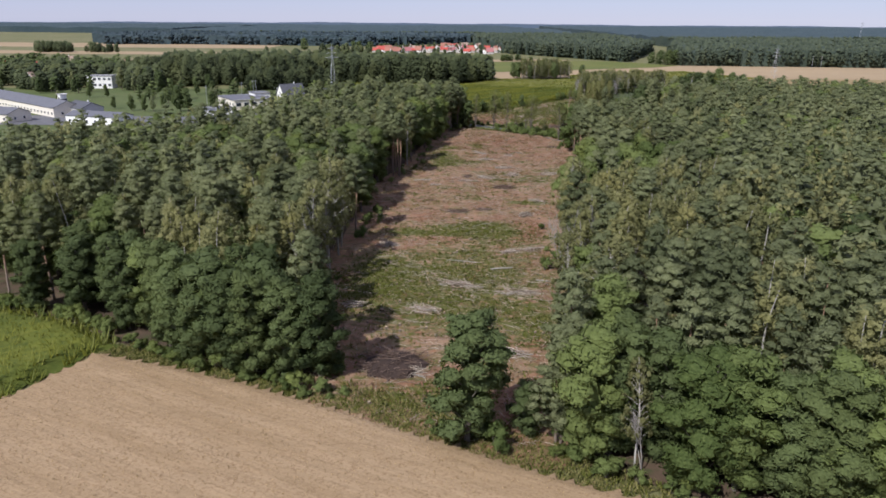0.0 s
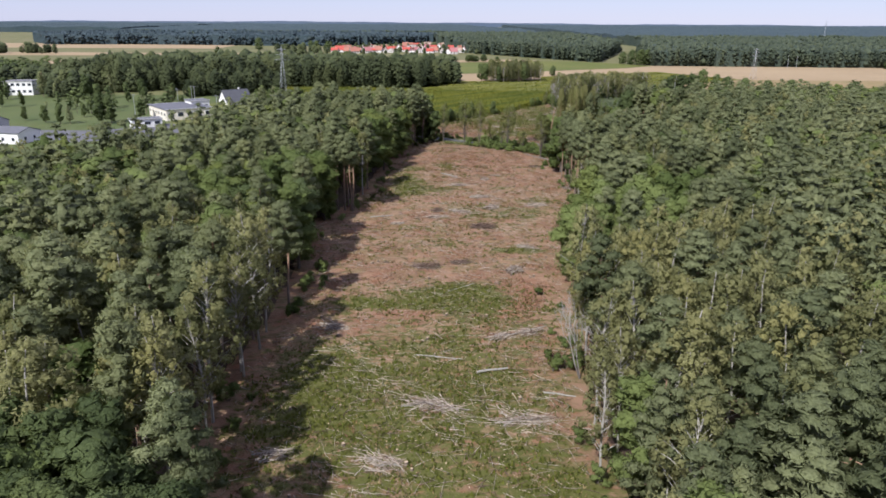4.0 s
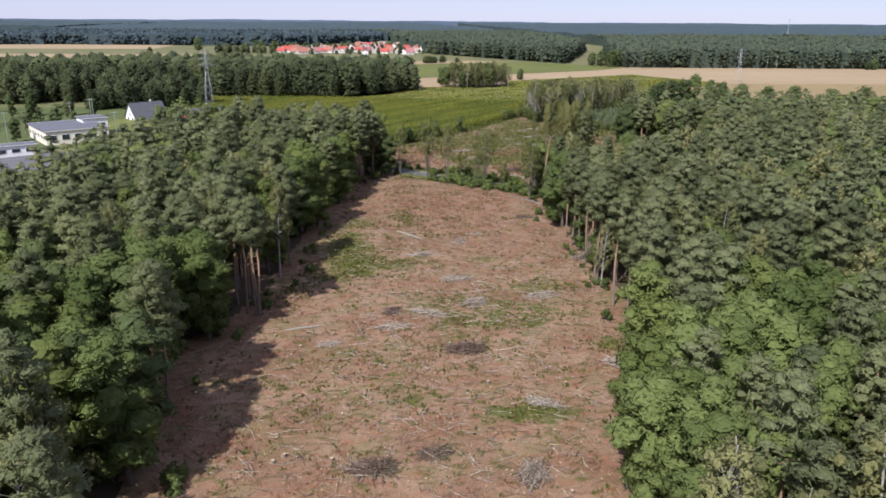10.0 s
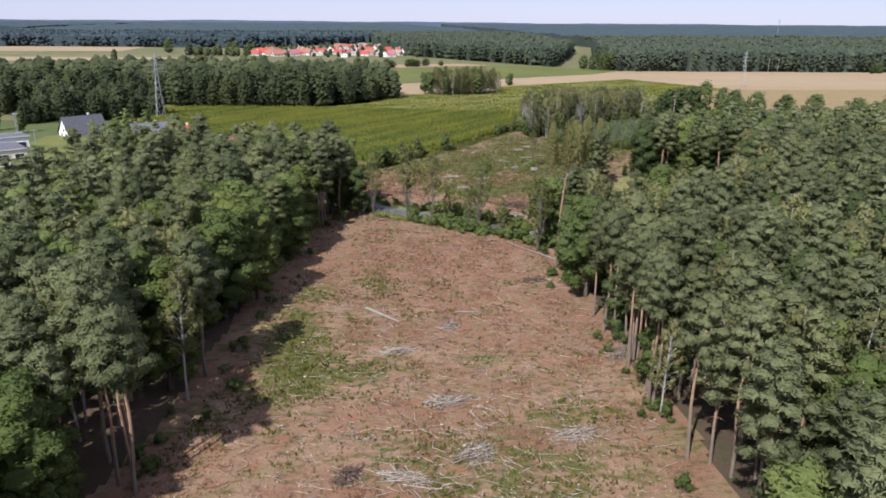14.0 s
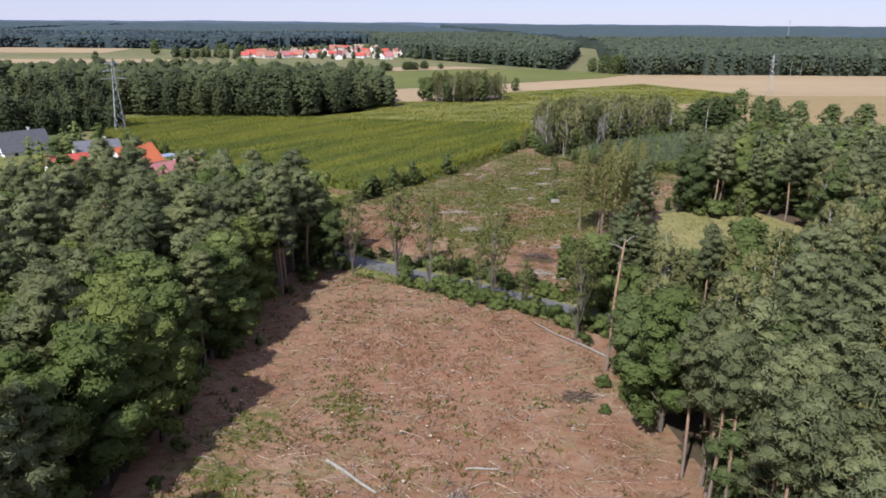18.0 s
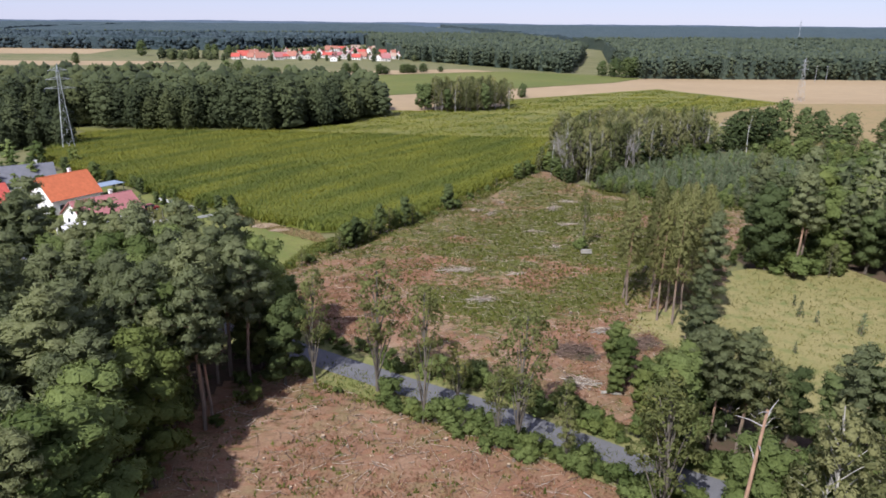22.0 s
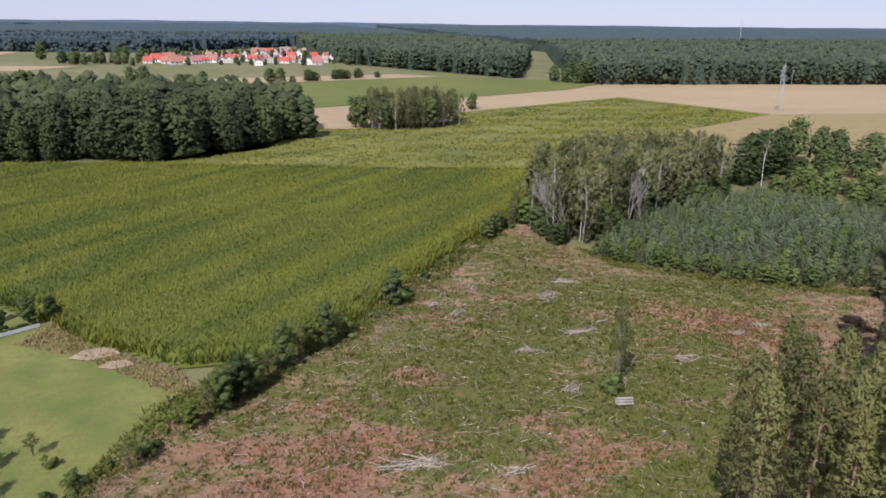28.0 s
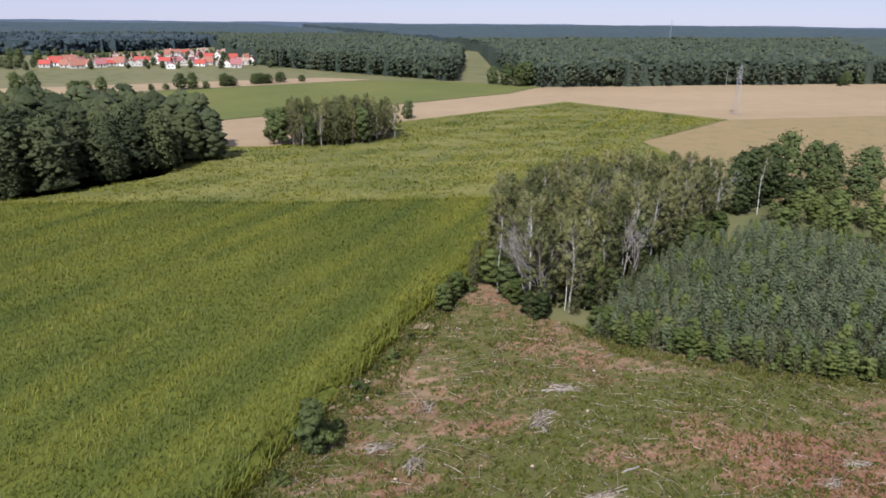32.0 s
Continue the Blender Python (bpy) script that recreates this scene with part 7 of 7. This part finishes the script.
for x, y, h in ((-143, 333, 7), (-116, 330, 11), (-120, 331, 12), (-110, 346, 8), (-188, 387, 8), (-192, 363, 6), (-225, 407, 9), (-206, 408, 8), (-135, 350, 6), (-131, 354, 5), (-117, 413, 9), (-106, 407, 8), (-179, 441, 12), (-136, 330, 8), (-179, 388, 7),
                (-137, 406, 10), (-132, 412, 11), (-248, 437, 11), (-237, 438, 12), (-176, 416, 9), (-194, 440, 12), (-101, 373, 7), (-132, 330, 7), (-154, 339, 6), (-124, 392, 9), (-148, 398, 10), (-160, 410, 9), (-113, 398, 8), (-166, 428, 12), (-188, 428, 13), (-214, 424, 11), (-152, 425, 12)):
    tree("shag" if (x + y) % 3 == 0 else "dark", x, y, h, group="compound trees", label="dark green tree on the lawns between the buildings", wide=1.25)

# the village of red roofs
rng = np.random.default_rng(5)
ROOFS = (REDTILE, FADEDTILE, TANROOF, PINKROOF, REDTILE, FADEDTILE)
TELLS = {REDTILE: "red", FADEDTILE: "faded orange", TANROOF: "brown", PINKROOF: "dull red"}
for x0, x1, y0, y1, n in ((-90, -10, 925, 960, 10), (-80, 30, 965, 1010, 11), (0, 78, 910, 980, 11), (-50, 75, 1000, 1070, 13), (-5, 70, 1080, 1150, 9)):
    for i in range(n):
        roof = ROOFS[int(rng.integers(6))]
        x = x0 + (x1 - x0) * (i + rng.uniform(0.2, 0.8)) / n
        house(x, float(rng.uniform(y0, y1)), float(rng.choice([0, 20, 90, 75, -15])), float(rng.uniform(7, 12)), float(rng.uniform(5.5, 8.0)), float(rng.uniform(2.0, 3.2)), float(rng.uniform(4.4, 7.2)), (VILLAGEWALL, WHITEWALL, VILLAGEWALL)[i % 3], roof,
              "village house with pale walls and a " + TELLS[roof] + " roof", 3, i % 2 == 0, True, "village houses", 0.4, True)
for x, y, L in ((780, 1560, 90), (1380, 1545, 60), (1330, 1560, 40)):
    block(x, y, 5, L, 16, 7.0, WHITEWALL, CONCRETE, "long white hall far away in the woods", 6, group="far halls")


def pylon(x, y, h, turn, label):
    """A lattice mast: four legs, rings, cross braces, arms and insulators."""
    ob = thing("power_pylon", pose(x, y, 0, 0, 0, turn), label, "pylon", "power pylons")
    half = lambda z: 1.7 - (1.7 - 0.4) * min(1, z / (h * 0.75))
    zs = [0, h * 0.16, h * 0.3, h * 0.42, h * 0.53, h * 0.63, h * 0.72, h * 0.82, h * 0.92]
    corners = ((-1, -1), (1, -1), (1, 1), (-1, 1))
    for sx, sy in corners:
        mesh_part("leg", quad_mesh("pylon_leg", tube([(sx * half(z), sy * half(z), z) for z in [-0.2] + zs[1:]], [0.05] * 9, 4), [STEEL]), ob)
    for a, b in zip(zs[:-1], zs[1:]):
        for i in range(4):
            (px, py), (qx, qy) = corners[i], corners[(i + 1) % 4]
            for u, v in ((a, b), (b, a)):
                mesh_part("brace", quad_mesh("pylon_brace", tube([(px * half(u), py * half(u), u), (qx * half(v), qy * half(v), v)], [0.028, 0.028], 3), [STEEL]), ob)
    mesh_part("peak", quad_mesh("pylon_peak", tube([(0, 0, h * 0.9), (0, 0, h)], [0.3, 0.05], 4), [STEEL]), ob)
    for z, w in ((h * 0.72, 4.2), (h * 0.82, 3.4), (h * 0.92, 2.6)):
        arm = mesh_part("cross_arm", quad_mesh("pylon_arm", np.concatenate([tube([(-w, 0, z), (0, 0.4, z), (w, 0, z)], [0.06, 0.1, 0.06], 4), tube([(-w, 0, z), (0, -0.4, z + 0.8), (w, 0, z)], [0.05, 0.06, 0.05], 4)]), [STEEL]), ob)
        for s in (-1, 1):
            mesh_part("insulator", quad_mesh("pylon_insulator", tube([(s * w, 0, z - 1.3), (s * w, 0, z - 0.6), (s * w, 0, z)], [0.06, 0.1, 0.05], 6), [GLASS]), arm)
    return ob


pylon(-65.5, 437.0, 26.0, 25, "grey steel lattice pylon standing in the green field")
pylon(252.0, 558.0, 22.0, 25, "grey steel lattice pylon at the stubble's edge")
pylon(700.0, 1250.0, 42.0, 25, "tall lattice mast above the far forest")
for x, y, h in ((-102, 393, 9), (-105, 381, 9), (-99, 387, 9.5), (335, 668, 11), (343, 668, 11), (-80, 352, 9), (-112, 345, 10)):
    ob = thing("utility_pole", pose(x, y, 0), "slim grey pole with a short cross-arm", "pole", "poles")
    mesh_part("pole", quad_mesh("pole", tube([(0, 0, -0.2), (0, 0, h * 0.5), (0, 0, h)], [0.14, 0.12, 0.09], 6), [STEEL]), ob)
    part("cross_arm", cube(-1.0, -0.05, h - 0.5, 1.0, 0.05, h - 0.38), STEEL, ob)
